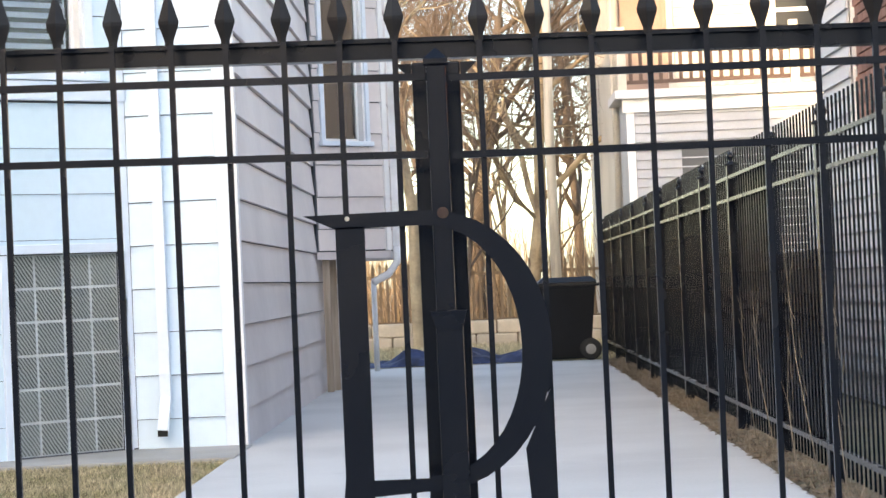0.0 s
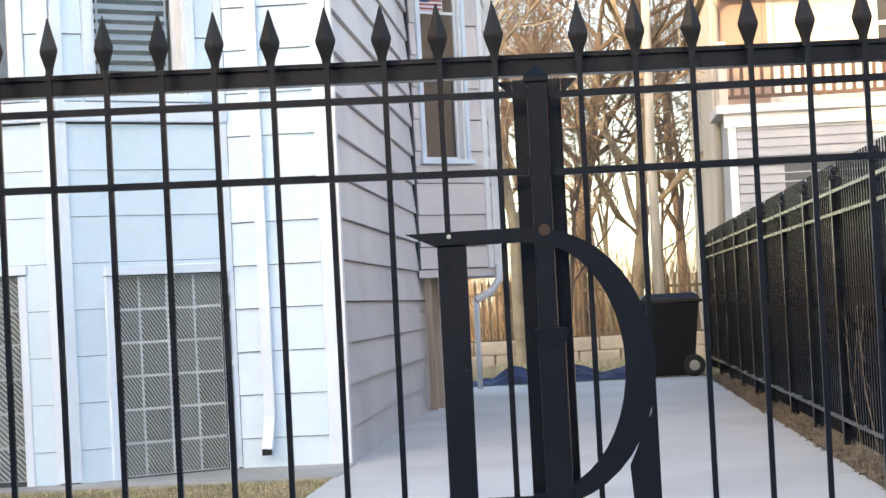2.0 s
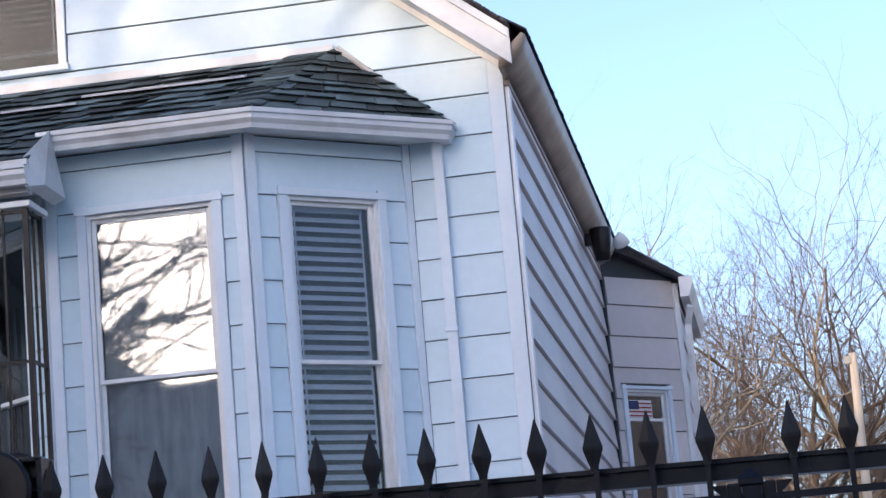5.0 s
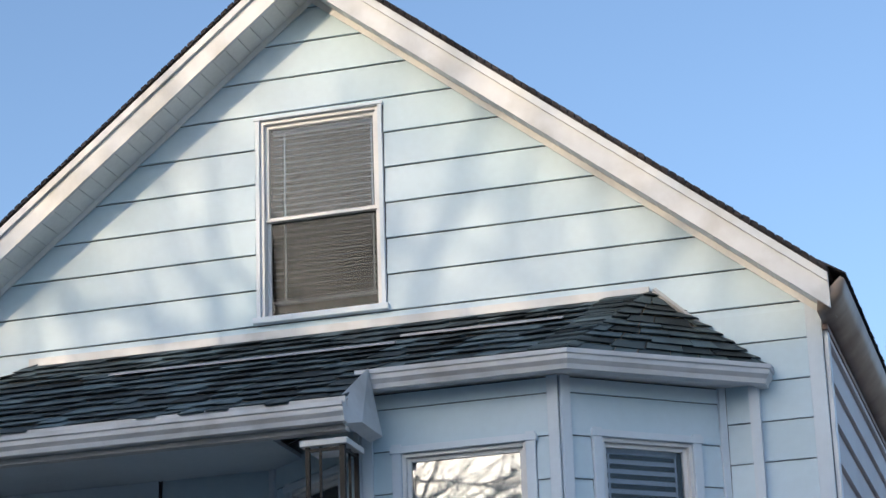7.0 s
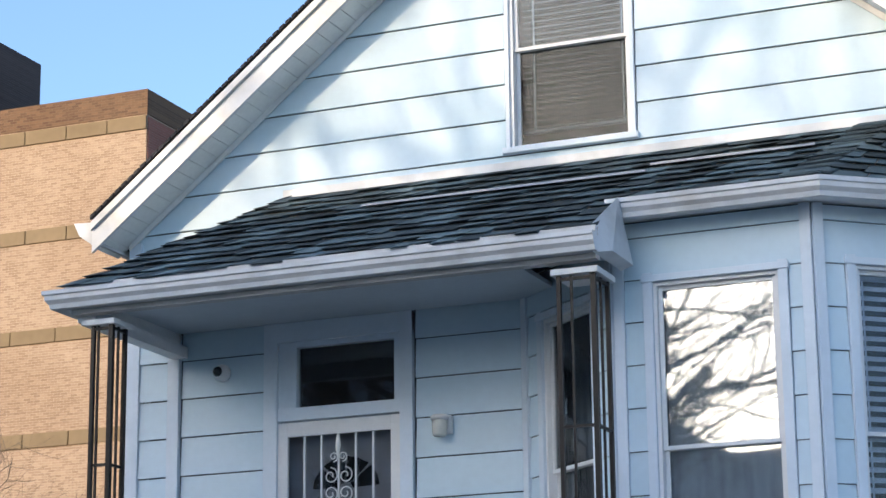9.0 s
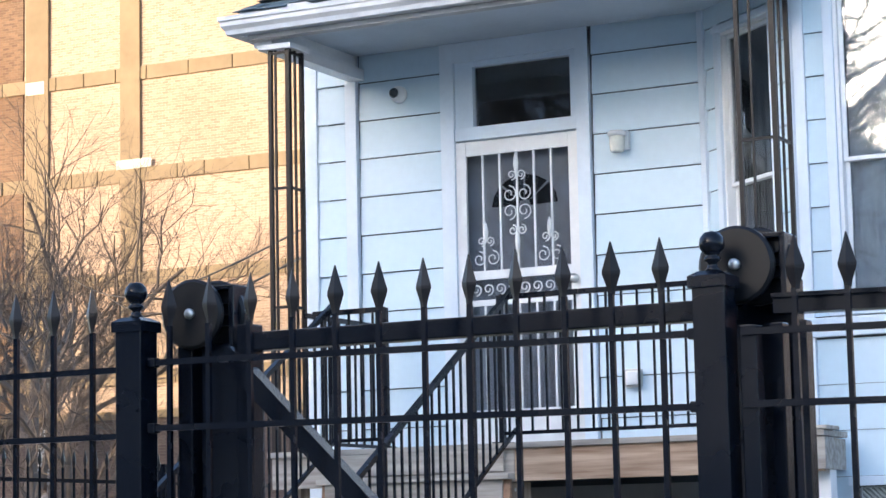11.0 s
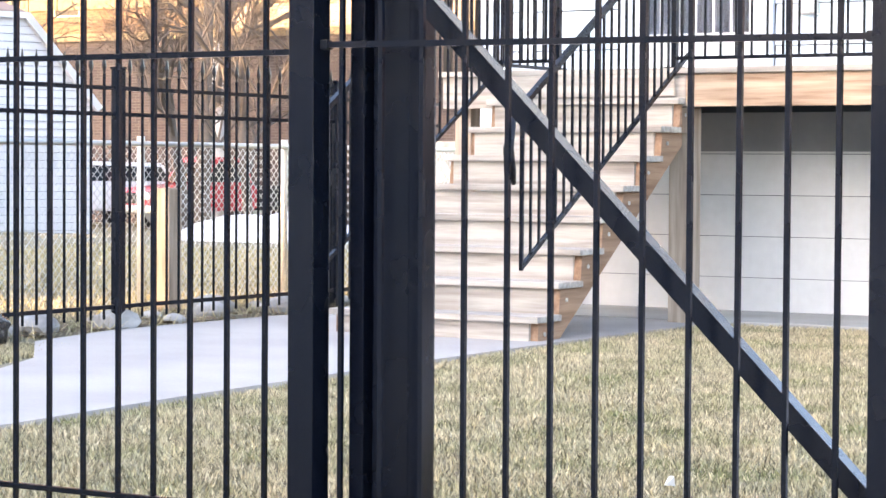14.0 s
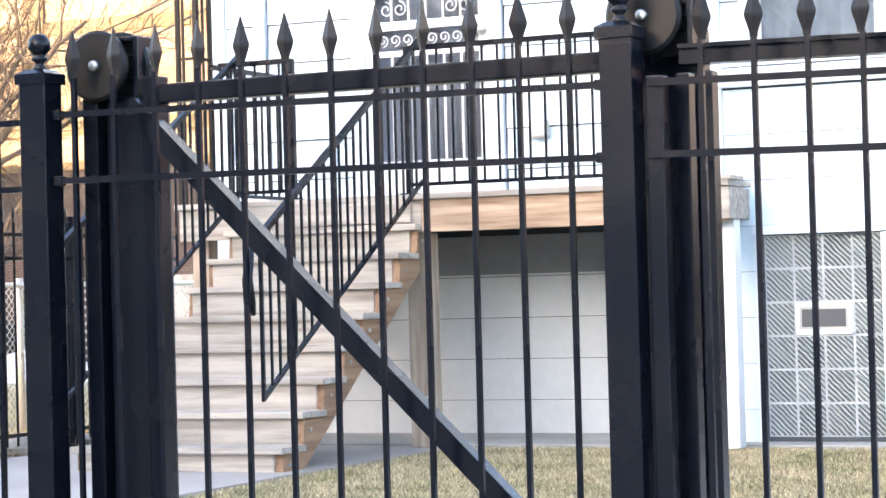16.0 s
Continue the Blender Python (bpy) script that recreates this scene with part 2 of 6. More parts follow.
M_BLUE = mat("blue_tarp", (0.022, 0.042, 0.12), 0.6, var=0.3, scale=6, fine=20, bump=0.4, c2=(0.012, 0.016, 0.035))
M_SNOW = mat("old_snow", (0.56, 0.57, 0.59), 0.7, var=0.06, scale=3, fine=25, bump=0.4)
M_GALV = mat("galvanised_wire", (0.5, 0.5, 0.48), 0.45, 0.7, var=0.1, bump=0)
M_FENCEWOOD = wood_mat("old_board_fence", (0.2, 0.14, 0.09), (0.13, 0.09, 0.055), axis=2)
M_BLOCKSTONE = mat("tan_block_stone", (0.58, 0.48, 0.36), 0.9, var=0.12, scale=2, fine=20, bump=0.4, per_object=0.1)
M_STONE = mat("grey_stone", (0.36, 0.35, 0.33), 0.9, var=0.2, scale=4, fine=30, bump=0.5)
M_BAG = mat("black_plastic_bag", (0.012, 0.012, 0.014), 0.25, var=0.2, scale=6, fine=14, bump=0.8)


def block_glass():
    """Thick pressed glass with a slanting cross reed; its highlights are painted as stripes."""
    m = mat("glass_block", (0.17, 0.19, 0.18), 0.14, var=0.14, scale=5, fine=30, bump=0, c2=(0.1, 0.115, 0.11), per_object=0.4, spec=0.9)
    nt = m.node_tree
    N, L = nt.nodes, nt.links
    w, bp, tc = N.new("ShaderNodeTexWave"), N.new("ShaderNodeBump"), N.new("ShaderNodeTexCoord")
    w.bands_direction = "DIAGONAL"
    w.inputs["Scale"].default_value, w.inputs["Distortion"].default_value = 31.0, 1.0
    bp.inputs["Strength"].default_value, bp.inputs["Distance"].default_value = 1.0, 0.012
    L.new(tc.outputs["Object"], w.inputs["Vector"])
    L.new(w.outputs[1], bp.inputs["Height"])
    L.new(bp.outputs[0], N["Principled BSDF"].inputs["Normal"])
    # Pale diagonal stripes put the reed highlights into the base colour.
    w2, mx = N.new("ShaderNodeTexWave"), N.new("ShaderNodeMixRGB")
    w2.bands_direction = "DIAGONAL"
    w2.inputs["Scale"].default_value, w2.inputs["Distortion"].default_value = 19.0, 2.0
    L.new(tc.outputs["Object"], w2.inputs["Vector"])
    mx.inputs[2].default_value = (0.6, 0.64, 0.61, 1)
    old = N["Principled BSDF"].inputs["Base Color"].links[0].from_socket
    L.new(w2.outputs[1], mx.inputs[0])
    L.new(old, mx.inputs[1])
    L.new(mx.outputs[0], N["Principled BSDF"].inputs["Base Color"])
    return m


M_BLOCK = block_glass()
M_MORTAR = mat("pale_grey_mortar", (0.5, 0.53, 0.525), 0.7, var=0.1, scale=4, fine=30)


# ---- building helpers ----
def place(ob):
    m = ob.matrix_basis.copy()
    while ob.parent:
        ob = ob.parent
        m = ob.matrix_basis @ m
    return m


def put(ob, parent, m=Matrix()):
    """Hang ob under parent with its world pose m."""
    if parent:
        ob.parent = parent
        ob.matrix_basis = place(parent).inverted() @ m
    else:
        ob.matrix_basis = m
    return ob


def thing(name, label, category, at=(0, 0, 0), group="", kind=""):
    e = new(name)
    e.empty_display_size = 0.1
    e.location = at
    return tagged(e, label, category, group, kind)


def mesh_of(name, bm, material, smooth=False):
    bmesh.ops.recalc_face_normals(bm, faces=bm.faces)
    me = bpy.data.meshes.new(name)
    bm.to_mesh(me)
    bm.free()
    me.materials.append(material)
    if smooth:
        for p in me.polygons:
            p.use_smooth = True
    return me


def part(name, bm, material, parent=None, label="", smooth=False, m=Matrix()):
    ob = put(new(name, mesh_of(name, bm, material, smooth)), parent, m)
    return tagged(ob, label) if label else ob


def piece(name, me, parent, m=Matrix()):
    return put(new(name, me), parent, m)


def box(x0, y0, z0, x1, y1, z1, bevel=0.0, bm=None):
    bm = bm or bmesh.new()
    made = bmesh.ops.create_cube(bm, size=1)["verts"]
    for v in made:
        v.co = Vector(((x0 + x1) / 2 + v.co.x * (x1 - x0), (y0 + y1) / 2 + v.co.y * (y1 - y0), (z0 + z1) / 2 + v.co.z * (z1 - z0)))
    if bevel:
        es = {e for v in made for e in v.link_edges}
        bmesh.ops.bevel(bm, geom=list(es), offset=bevel, segments=2, affect="EDGES", profile=0.6)
    return bm


def tube(pts, r, n=8, bm=None, cap=True, square=False):
    """A bar along points; r may be a list of radii."""
    bm = bm or bmesh.new()
    pts = [Vector(p) for p in pts]
    rs = r if isinstance(r, (list, tuple)) else [r] * len(pts)
    rings = []
    up = Vector((0, 0, 1))
    if abs((pts[-1] - pts[0]).normalized().z) > 0.9:
        up = Vector((0, 1, 0))
    for i, p in enumerate(pts):
        d = (pts[min(i + 1, len(pts) - 1)] - pts[max(i - 1, 0)]).normalized()
        a = d.cross(up)
        a = a.normalized() if a.length > 1e-4 else Vector((1, 0, 0))
        b = a.cross(d)
        k = 4 if square else n
        ring = []
        for j in range(k):
            w = 2 * math.pi * (j + (0.5 if square else 0)) / k
            s = rs[i] * (1.4142 if square else 1)
            ring.append(bm.verts.new(p + a * math.cos(w) * s + b * math.sin(w) * s))
        rings.append(ring)
    for q, s in zip(rings, rings[1:]):
        k = len(q)
        for j in range(k):
            bm.faces.new((q[j], q[(j + 1) % k], s[(j + 1) % k], s[j]))
    if cap:
        bm.faces.new(list(reversed(rings[0])))
        bm.faces.new(rings[-1])
    return bm


def prism(poly, axis, a0, a1, bm=None):
    """A flat outline pushed along an axis: axis 0 takes (y, z), 1 takes (x, z), 2 takes (x, y)."""
    bm = bm or bmesh.new()

    def at(p, a):
        q = list(p)
        q.insert(axis, a)
        return bm.verts.new(q)

    lo, hi = [at(p, a0) for p in poly], [at(p, a1) for p in poly]
    n = len(poly)
    bm.faces.new(lo)
    bm.faces.new(list(reversed(hi)))
    for i in range(n):
        bm.faces.new((lo[i], lo[(i + 1) % n], hi[(i + 1) % n], hi[i]))
    return bm


def lathe(profile, centre, n=20, bm=None):
    """Turned form: profile of (radius, z) round the upright through centre."""
    bm = bm or bmesh.new()
    rings = []
    for r, z in profile:
        rings.append([bm.verts.new((centre[0] + r * math.cos(2 * math.pi * i / n), centre[1] + r * math.sin(2 * math.pi * i / n), centre[2] + z)) for i in range(n)])
    for a, b in zip(rings, rings[1:]):
        for i in range(n):
            bm.faces.new((a[i], a[(i + 1) % n], b[(i + 1) % n], b[i]))
    bm.faces.new(list(reversed(rings[0])))
    bm.faces.new(rings[-1])
    return bm


def hull(points, bm=None):
    bm = bm or bmesh.new()
    vs = [bm.verts.new(p) for p in points]
    bmesh.ops.convex_hull(bm, input=vs)
    return bm


class Face:
    """An upright face of a building: u metres along from p, z up, out towards the open."""

    def __init__(self, p, q):
        self.p, self.q = Vector((*p, 0)), Vector((*q, 0))
        self.len = (self.q - self.p).length
        self.d = (self.q - self.p).normalized()
        self.n = Vector((self.d.y, -self.d.x, 0))

    def at(self, u, out, z):
        return self.p + self.d * u + self.n * out + Vector((0, 0, z))

    def box(self, u0, o0, z0, u1, o1, z1, bevel=0.0, bm=None):
        bm = bm or bmesh.new()
        b2 = box(u0, -o1, z0, u1, -o0, z1, bevel)
        for v in b2.verts:
            v.co = self.at(v.co.x, -v.co.y, v.co.z)
        me = bpy.data.meshes.new("t")
        b2.to_mesh(me)
        b2.free()
        bm.from_mesh(me)
        bpy.data.meshes.remove(me)
        return bm


def wall_mesh(face, u0, u1, z0, top, thick, holes=()):
    """A wall slab with real openings; top(u) gives its upper edge."""
    bm = bmesh.new()
    cuts = sorted({u0, u1, *[h[0] for h in holes], *[h[1] for h in holes], *[c for c in cuts_of(top) if u0 < c < u1]})
    for a, b in zip(cuts, cuts[1:]):
        mid = (a + b) / 2
        gaps = sorted((h[2], h[3]) for h in holes if h[0] <= mid <= h[1])
        z = z0
        spans = []
        for g in gaps:
            if g[0] > z:
                spans.append((z, g[0], g[0]))
            z = g[1]
        spans.append((z, top(a), top(b)))
        for zb, ta, tb in spans:
            q = [face.at(u, o, zz) for o in (0, -thick) for u, zz in ((a, zb), (b, zb), (b, tb), (a, ta))]
            v = [bm.verts.new(x) for x in q]
            for f in ((0, 1, 2, 3), (7, 6, 5, 4), (0, 4, 5, 1), (1, 5, 6, 2), (2, 6, 7, 3), (3, 7, 4, 0)):
                bm.faces.new([v[i] for i in f])
    return bm


def cuts_of(top):
    return TOP_CUTS.get(top, ())


TOP_CUTS = {}


def siding(face, parent, u_lim, z0, z1, pitch, phase, material, holes=(), name="siding_board", lip=0.022, slip=0.0, joint=0.007):
    """Lapped boards, one by one: thick lower lip, thin upper edge, cut round the openings."""
    k0 = math.floor((z0 - phase) / pitch)
    z = phase + k0 * pitch
    while z < z1 - 0.01:
        lo, hi = max(z, z0), min(z + pitch, z1)
        if hi - lo > 0.02:
            cuts = sorted({lo, hi, *[c for h in holes for c in h[2:4] if lo + 0.01 < c < hi - 0.01]})
            for a, b in zip(cuts, cuts[1:]):
                runs = [(u_lim(a)[0], u_lim(b)[0], u_lim(a)[1], u_lim(b)[1])]
                for h in sorted(holes):
                    if h[2] < (a + b) / 2 < h[3]:
                        la, lb, ra, rb = runs.pop()
                        if h[0] - la > 0.02:
                            runs.append((la, lb, h[0], h[0]))
                        if ra - h[1] > 0.02:
                            runs.append((h[1], h[1], ra, rb))
                        else:
                            break
                for la, lb, ra, rb in runs:
                    if max(ra - la, rb - lb) < 0.03:
                        continue
                    ta = 0.004 + (lip - 0.004) * (1 - (a - z) / pitch)
                    tb = 0.004 + (lip - 0.004) * (1 - (b - z) / pitch)
                    gap = joint if a == z else 0.0
                    wob = random.uniform(-slip, slip)
                    bm = bmesh.new()
                    v = [bm.verts.new(face.at(u, o, zz)) for u, o, zz in (
                        (la, 0.001, a + gap), (ra, 0.001, a + gap), (ra, ta + wob, a + gap), (la, ta, a + gap),
                        (lb, 0.001, b), (max(rb, lb + 0.001), 0.001, b), (max(rb, lb + 0.001), tb + wob, b), (lb, tb, b))]
                    for f in ((0, 1, 2, 3), (7, 6, 5, 4), (0, 4, 5, 1), (1, 5, 6, 2), (2, 6, 7, 3), (3, 7, 4, 0)):
                        bm.faces.new([v[i] for i in f])
                    part(name, bm, material, parent)
        z += pitch


def window(name, face, u0, u1, z0, z1, meet, label, blind=None, casing=0.07, muntin=(), sash_m=None, shade_top=False, deep=0.09, pane=None, fw=0.022, s=0.026, curtain=None, low_pane=None):
    """A sash window in its opening: casing, sill, two sashes with panes, blind slats behind."""
    sash_m = sash_m or M_WHITE
    w = thing(name, label, "window", face.at((u0 + u1) / 2, 0, z0), kind="structure")
    c = casing
    fr = part("window_frame", face.box(u0, -deep, z0, u0 + fw, 0.012, z1), sash_m, w)
    part("window_frame", face.box(u1 - fw, -deep, z0, u1, 0.012, z1), sash_m, w)
    part("window_frame", face.box(u0 + fw, -deep, z1 - fw, u1 - fw, 0.012, z1), sash_m, w)
    part("casing", face.box(u0 - c, 0.0, z0 - 0.02, u0 - 0.001, 0.034, z1 + c, 0.004), M_TRIM, w)
    part("casing", face.box(u1 + 0.001, 0.0, z0 - 0.02, u1 + c, 0.034, z1 + c, 0.004), M_TRIM, w)
    part("casing", face.box(u0 - c - 0.01, 0.0, z1 + 0.002, u1 + c + 0.01, 0.042, z1 + c * 0.75, 0.004), M_TRIM, w)
    part("window_sill", face.box(u0 - c - 0.02, -deep, z0 - 0.045, u1 + c + 0.02, 0.06, z0 - 0.001, 0.006), M_TRIM, w)
    for k, (a, b, o) in enumerate(((meet - s / 2, z1 - fw - 0.001, -0.02), (z0 + 0.001, meet + s / 2, -0.05))):
        e = fw + 0.001
        sash = part("sash", face.box(u0 + e, o - 0.028, a, u0 + e + s, o, b, 0.003), sash_m, w)
        part("stile", face.box(u1 - e - s, o - 0.028, a, u1 - e, o, b, 0.003), sash_m, sash)
        part("rail", face.box(u0 + e + s, o - 0.028, a, u1 - e - s, o, a + s, 0.003), sash_m, sash)
        part("rail", face.box(u0 + e + s, o - 0.028, b - s, u1 - e - s, o, b, 0.003), sash_m, sash)
        g = part("pane", face.box(u0 + e + s, o - 0.016, a + s, u1 - e - s, o - 0.012, b - s), (low_pane if k and low_pane else pane) or M_GLASS_DIM, sash)
        g.visible_shadow = False
        if shade_top and k == 0:
            part("roller_shade", face.box(u0 + 0.045, o - 0.06, a, u1 - 0.045, o - 0.055, b), M_SHADE, w, "white roller shade")
        if curtain and k == 1:
            part("curtain", face.box(u0 + 0.045, o - 0.05, a, u1 - 0.045, o - 0.045, b), curtain, w, "grey net curtain")
    if blind:
        z, step, tilt, za = z1 - 0.05, blind[0], blind[1], blind[2]
        bm0 = bmesh.new()
        lw = u1 - u0 - 0.1
        h, t = step * 0.42 * math.sin(tilt), step * 0.42 * math.cos(tilt)
        vs = [bm0.verts.new(p) for p in ((0, -t, -h), (lw, -t, -h), (lw, t, h), (0, t, h), (0, -t, -h + 0.003), (lw, -t, -h + 0.003), (lw, t, h + 0.003), (0, t, h + 0.003))]
        for f in ((3, 2, 1, 0), (4, 5, 6, 7), (0, 1, 5, 4), (1, 2, 6, 5), (2, 3, 7, 6), (3, 0, 4, 7)):
            bm0.faces.new([vs[i] for i in f])
        me = mesh_of("slat", bm0, M_BLIND)
        bl = part("window_blind", face.box(u0 + 0.05, -0.14, z1 - 0.06, u1 - 0.05, -0.1, z1 - 0.035), M_BLIND, w, "white slatted blind")
        turn = Matrix((( face.d.x, -face.n.x, 0), (face.d.y, -face.n.y, 0), (0, 0, 1))).to_4x4()
        while z > za:
            z -= step
            j = random.uniform(-0.002, 0.002)
            piece("slat", me, bl, Matrix.Translation(face.at(u0 + 0.05, -0.12, z + j)) @ turn)
        part("bottom_rail", face.box(u0 + 0.05, -0.14, z - step * 0.9, u1 - 0.05, -0.1, z - step * 0.45), M_BLIND, bl)
        for f in (0.16, 0.9):
            u = u0 + (u1 - u0) * f
            part("blind_tape", face.box(u - 0.006, -0.098, z - step * 0.5, u + 0.006, -0.096, z1 - 0.05), M_BLIND, bl)
    return w


# ---- ground ----
def ground_z(x, y):
    """Level near the house, falling away to the car park behind on the left."""
    a = min(1.0, max(0.0, (y - 24) / 14)) * min(1.0, max(0.0, (-10 - x) / 6))
    return -0.55 * a * a * (3 - 2 * a) - 0.02


bm = bmesh.new()
xs = [-900, -300, -120] + [-60 + 2.5 * i for i in range(49)] + [120, 300, 900]
ys = [-900, -200, -60] + [-20 + 2.5 * i for i in range(45)] + [150, 400, 1200]
grid = [[bm.verts.new((x, y, ground_z(x, y))) for x in xs] for y in ys]
for j in range(len(ys) - 1):
    for i in range(len(xs) - 1):
        bm.faces.new((grid[j][i], grid[j][i + 1], grid[j + 1][i + 1], grid[j + 1][i]))
tagged(part("ground", bm, M_SOIL), "dry brown winter soil and thin lawn", "ground", kind="structure")

drive = thing("driveway", "pale concrete driveway beside the house", "driveway", (0, 15, 0), kind="structure")
joints = [2.0, 6.5, 11.6, 15.2, 18.9, 22.4, 26.0]
for a, b in zip(joints, joints[1:]):
    part("slab", box(-1.472, a + 0.006, -0.1, 1.32, b - 0.006, 0.004, 0.004), M_CONCRETE, drive)
tagged(part("apron", box(-8.15, 12.95, -0.08, -1.445, 13.98, 0.012, 0.006), M_CONCRETE_OLD), "grey concrete apron along the house foot", "paving", kind="structure")
tagged(part("sidewalk", box(-40, -1.6, -0.12, 40, 1.4, -0.012, 0.01), M_CONCRETE_OLD), "concrete public pavement outside the fence", "pavement", kind="structure")
tagged(part("road", box(-80, -14, -0.3, 80, -3.2, -0.016), M_STONE), "dark street surface", "road", kind="structure")
path_poly = [(-5.45, 4.9), (-5.62, 6.0), (-5.75, 7.4), (-5.84, 9.0), (-5.9, 10.9), (-5.9, 12.9), (-8.3, 12.9), (-8.42, 11.8), (-8.42, 10.2), (-8.2, 9.3), (-7.5, 8.5), (-6.95, 7.4), (-6.75, 6.2), (-6.7, 4.9)]
tagged(part("front_walk", prism(path_poly, 2, -0.1, 0.006), M_WALK), "curving grey concrete walk to the porch stairs", "path", kind="structure")


# ---- the house shell ----
X0, X1, YW, EAVE, APEX, MID = -8.2, -1.5, 14.0, 5.15, 7.83, -4.85
YBACK = 24.0
SLOPE = (APEX - EAVE) / (MID - X0)
front = Face((X0, YW), (X1, YW))
side = Face((X1, YW), (X1, YBACK))
back = Face((X1, YBACK), (X0, YBACK))
far_side = Face((X0, YBACK), (X0, YW))
HOUSE = (MID, 18, 0)
house = thing("house", "pale blue gabled frame house with lapped siding", "house", HOUSE)


def gable(u):
    x = X0 + u
    return min(EAVE + (x - X0) * SLOPE, EAVE + (X1 - x) * SLOPE)


TOP_CUTS[gable] = (MID - X0,)


def flat(z):
    return lambda u: z


def fu(x):
    return x - X0


BAY_L, BAY_R = -5.19, -2.16
DOOR = (fu(-7.0), fu(-6.08), 1.56, 4.26)
GWIN = (fu(-5.25), fu(-4.39), 5.46, 6.89)
front_holes = [DOOR, GWIN, (fu(BAY_L) + 0.25, fu(BAY_R) - 0.25, 0.1, 4.5)]
wall = part("wall", wall_mesh(front, 0, front.len, 0.0, gable, 0.18, front_holes), M_LAP_SHADE, house)
wall_side = part("wall", wall_mesh(side, 0.0, side.len, 0.0, flat(EAVE), 0.18), M_LAP_SHADE, house)
part("wall", wall_mesh(back, 0.0, back.len, 0.0, gable, 0.18), M_SIDING_GREY, house)
part("wall", wall_mesh(far_side, 0.0, far_side.len, 0.0, flat(EAVE), 0.18), M_SIDING, house)
# Unseen inner floors and partitions; room shade is put into their colour.
part("floor_slab", box(X0 + 0.2, YW + 0.2, 1.3, X1 - 0.2, YBACK - 0.2, 1.5), M_UNLIT, house)
part("attic_floor", box(X0 + 0.2, YW + 0.2, 4.75, X1 - 0.2, YBACK - 0.2, 4.85), M_UNLIT, house)
part("partition", box(X0 + 0.2, YW + 1.6, 1.5, X1 - 0.2, YW + 1.7, 4.75), M_UNLIT, house)
part("partition", box(X0 + 1.2, YW + 1.6, 4.85, X1 - 1.2, YW + 1.7, 6.0), M_UNLIT, house)


def gable_lim(z):
    if z <= EAVE:
        return (0.1, front.len - 0.1)
    k = (z - EAVE) / SLOPE
    return (k + 0.02, max(k + 0.021, front.len - k - 0.02))


def between(a, b):
    return lambda z: (a, b)


LAP, PH = 0.2555, 4.640
cas = 0.04
gw_hole = (GWIN[0] - cas, GWIN[1] + cas, GWIN[2] - 0.045, GWIN[3] + cas * 0.75)
siding(front, wall, gable_lim, 5.10, APEX - 0.05, LAP, PH, M_SIDING, [gw_hole])
siding(front, wall, between(fu(BAY_R) + 0.02, front.len - 0.1), 3.102, 5.10, 0.2585, 3.102, M_SIDING, joint=0.0045)
siding(front, wall, between(fu(BAY_R) + 0.02, front.len - 0.1), 0.0, 3.102, 0.265, 0.187, M_SIDING, joint=0.0045)
siding(front, wall, between(fu(-2.62), fu(BAY_R) + 0.019), 4.75, 5.10, LAP, PH, M_SIDING)
siding(front, wall, between(0.1, fu(-6.95)), 4.45, 5.10, LAP, PH, M_SIDING)
door_hole = (DOOR[0] - 0.11, DOOR[1] + 0.11, 1.5, 4.42)
siding(front, wall, between(0.1, fu(BAY_L) - 0.02), 1.56, 4.45, 0.272, 3.93, M_SIDING, [door_hole, (fu(-7.86), fu(-7.76), 1.5, 4.5)])
siding(front, wall, between(0.1, fu(BAY_L) - 0.02), 0.012, 1.30, 0.272, 0.23, M_FOUND, joint=0.004, lip=0.014)
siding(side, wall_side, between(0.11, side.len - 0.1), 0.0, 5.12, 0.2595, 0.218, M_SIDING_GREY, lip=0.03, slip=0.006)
for f, u in ((front, 0.0), (front, front.len - 0.1)):
    part("corner_board", f.box(u, 0.001, 0.0, u + 0.098, 0.032, EAVE - 0.02 if u > 1 else EAVE - 0.05, 0.004), M_TRIM, house)
part("corner_board", side.box(0.0, 0.001, 0.0, 0.1, 0.03, EAVE - 0.03, 0.004), M_WHITE, house)
# Grey panel carries the shade under the deck in its colour.
part("deck_shade_panel", front.box(0.1, 0.016, 1.065, fu(BAY_L) - 0.02, 0.034, 1.32), M_DECK_SHADE, house, "dull grey panel painted as the shade under the porch deck")
part("pilaster", front.box(fu(-7.86), 0.001, 1.55, fu(-7.77), 0.05, 4.4, 0.004), M_TRIM, house)

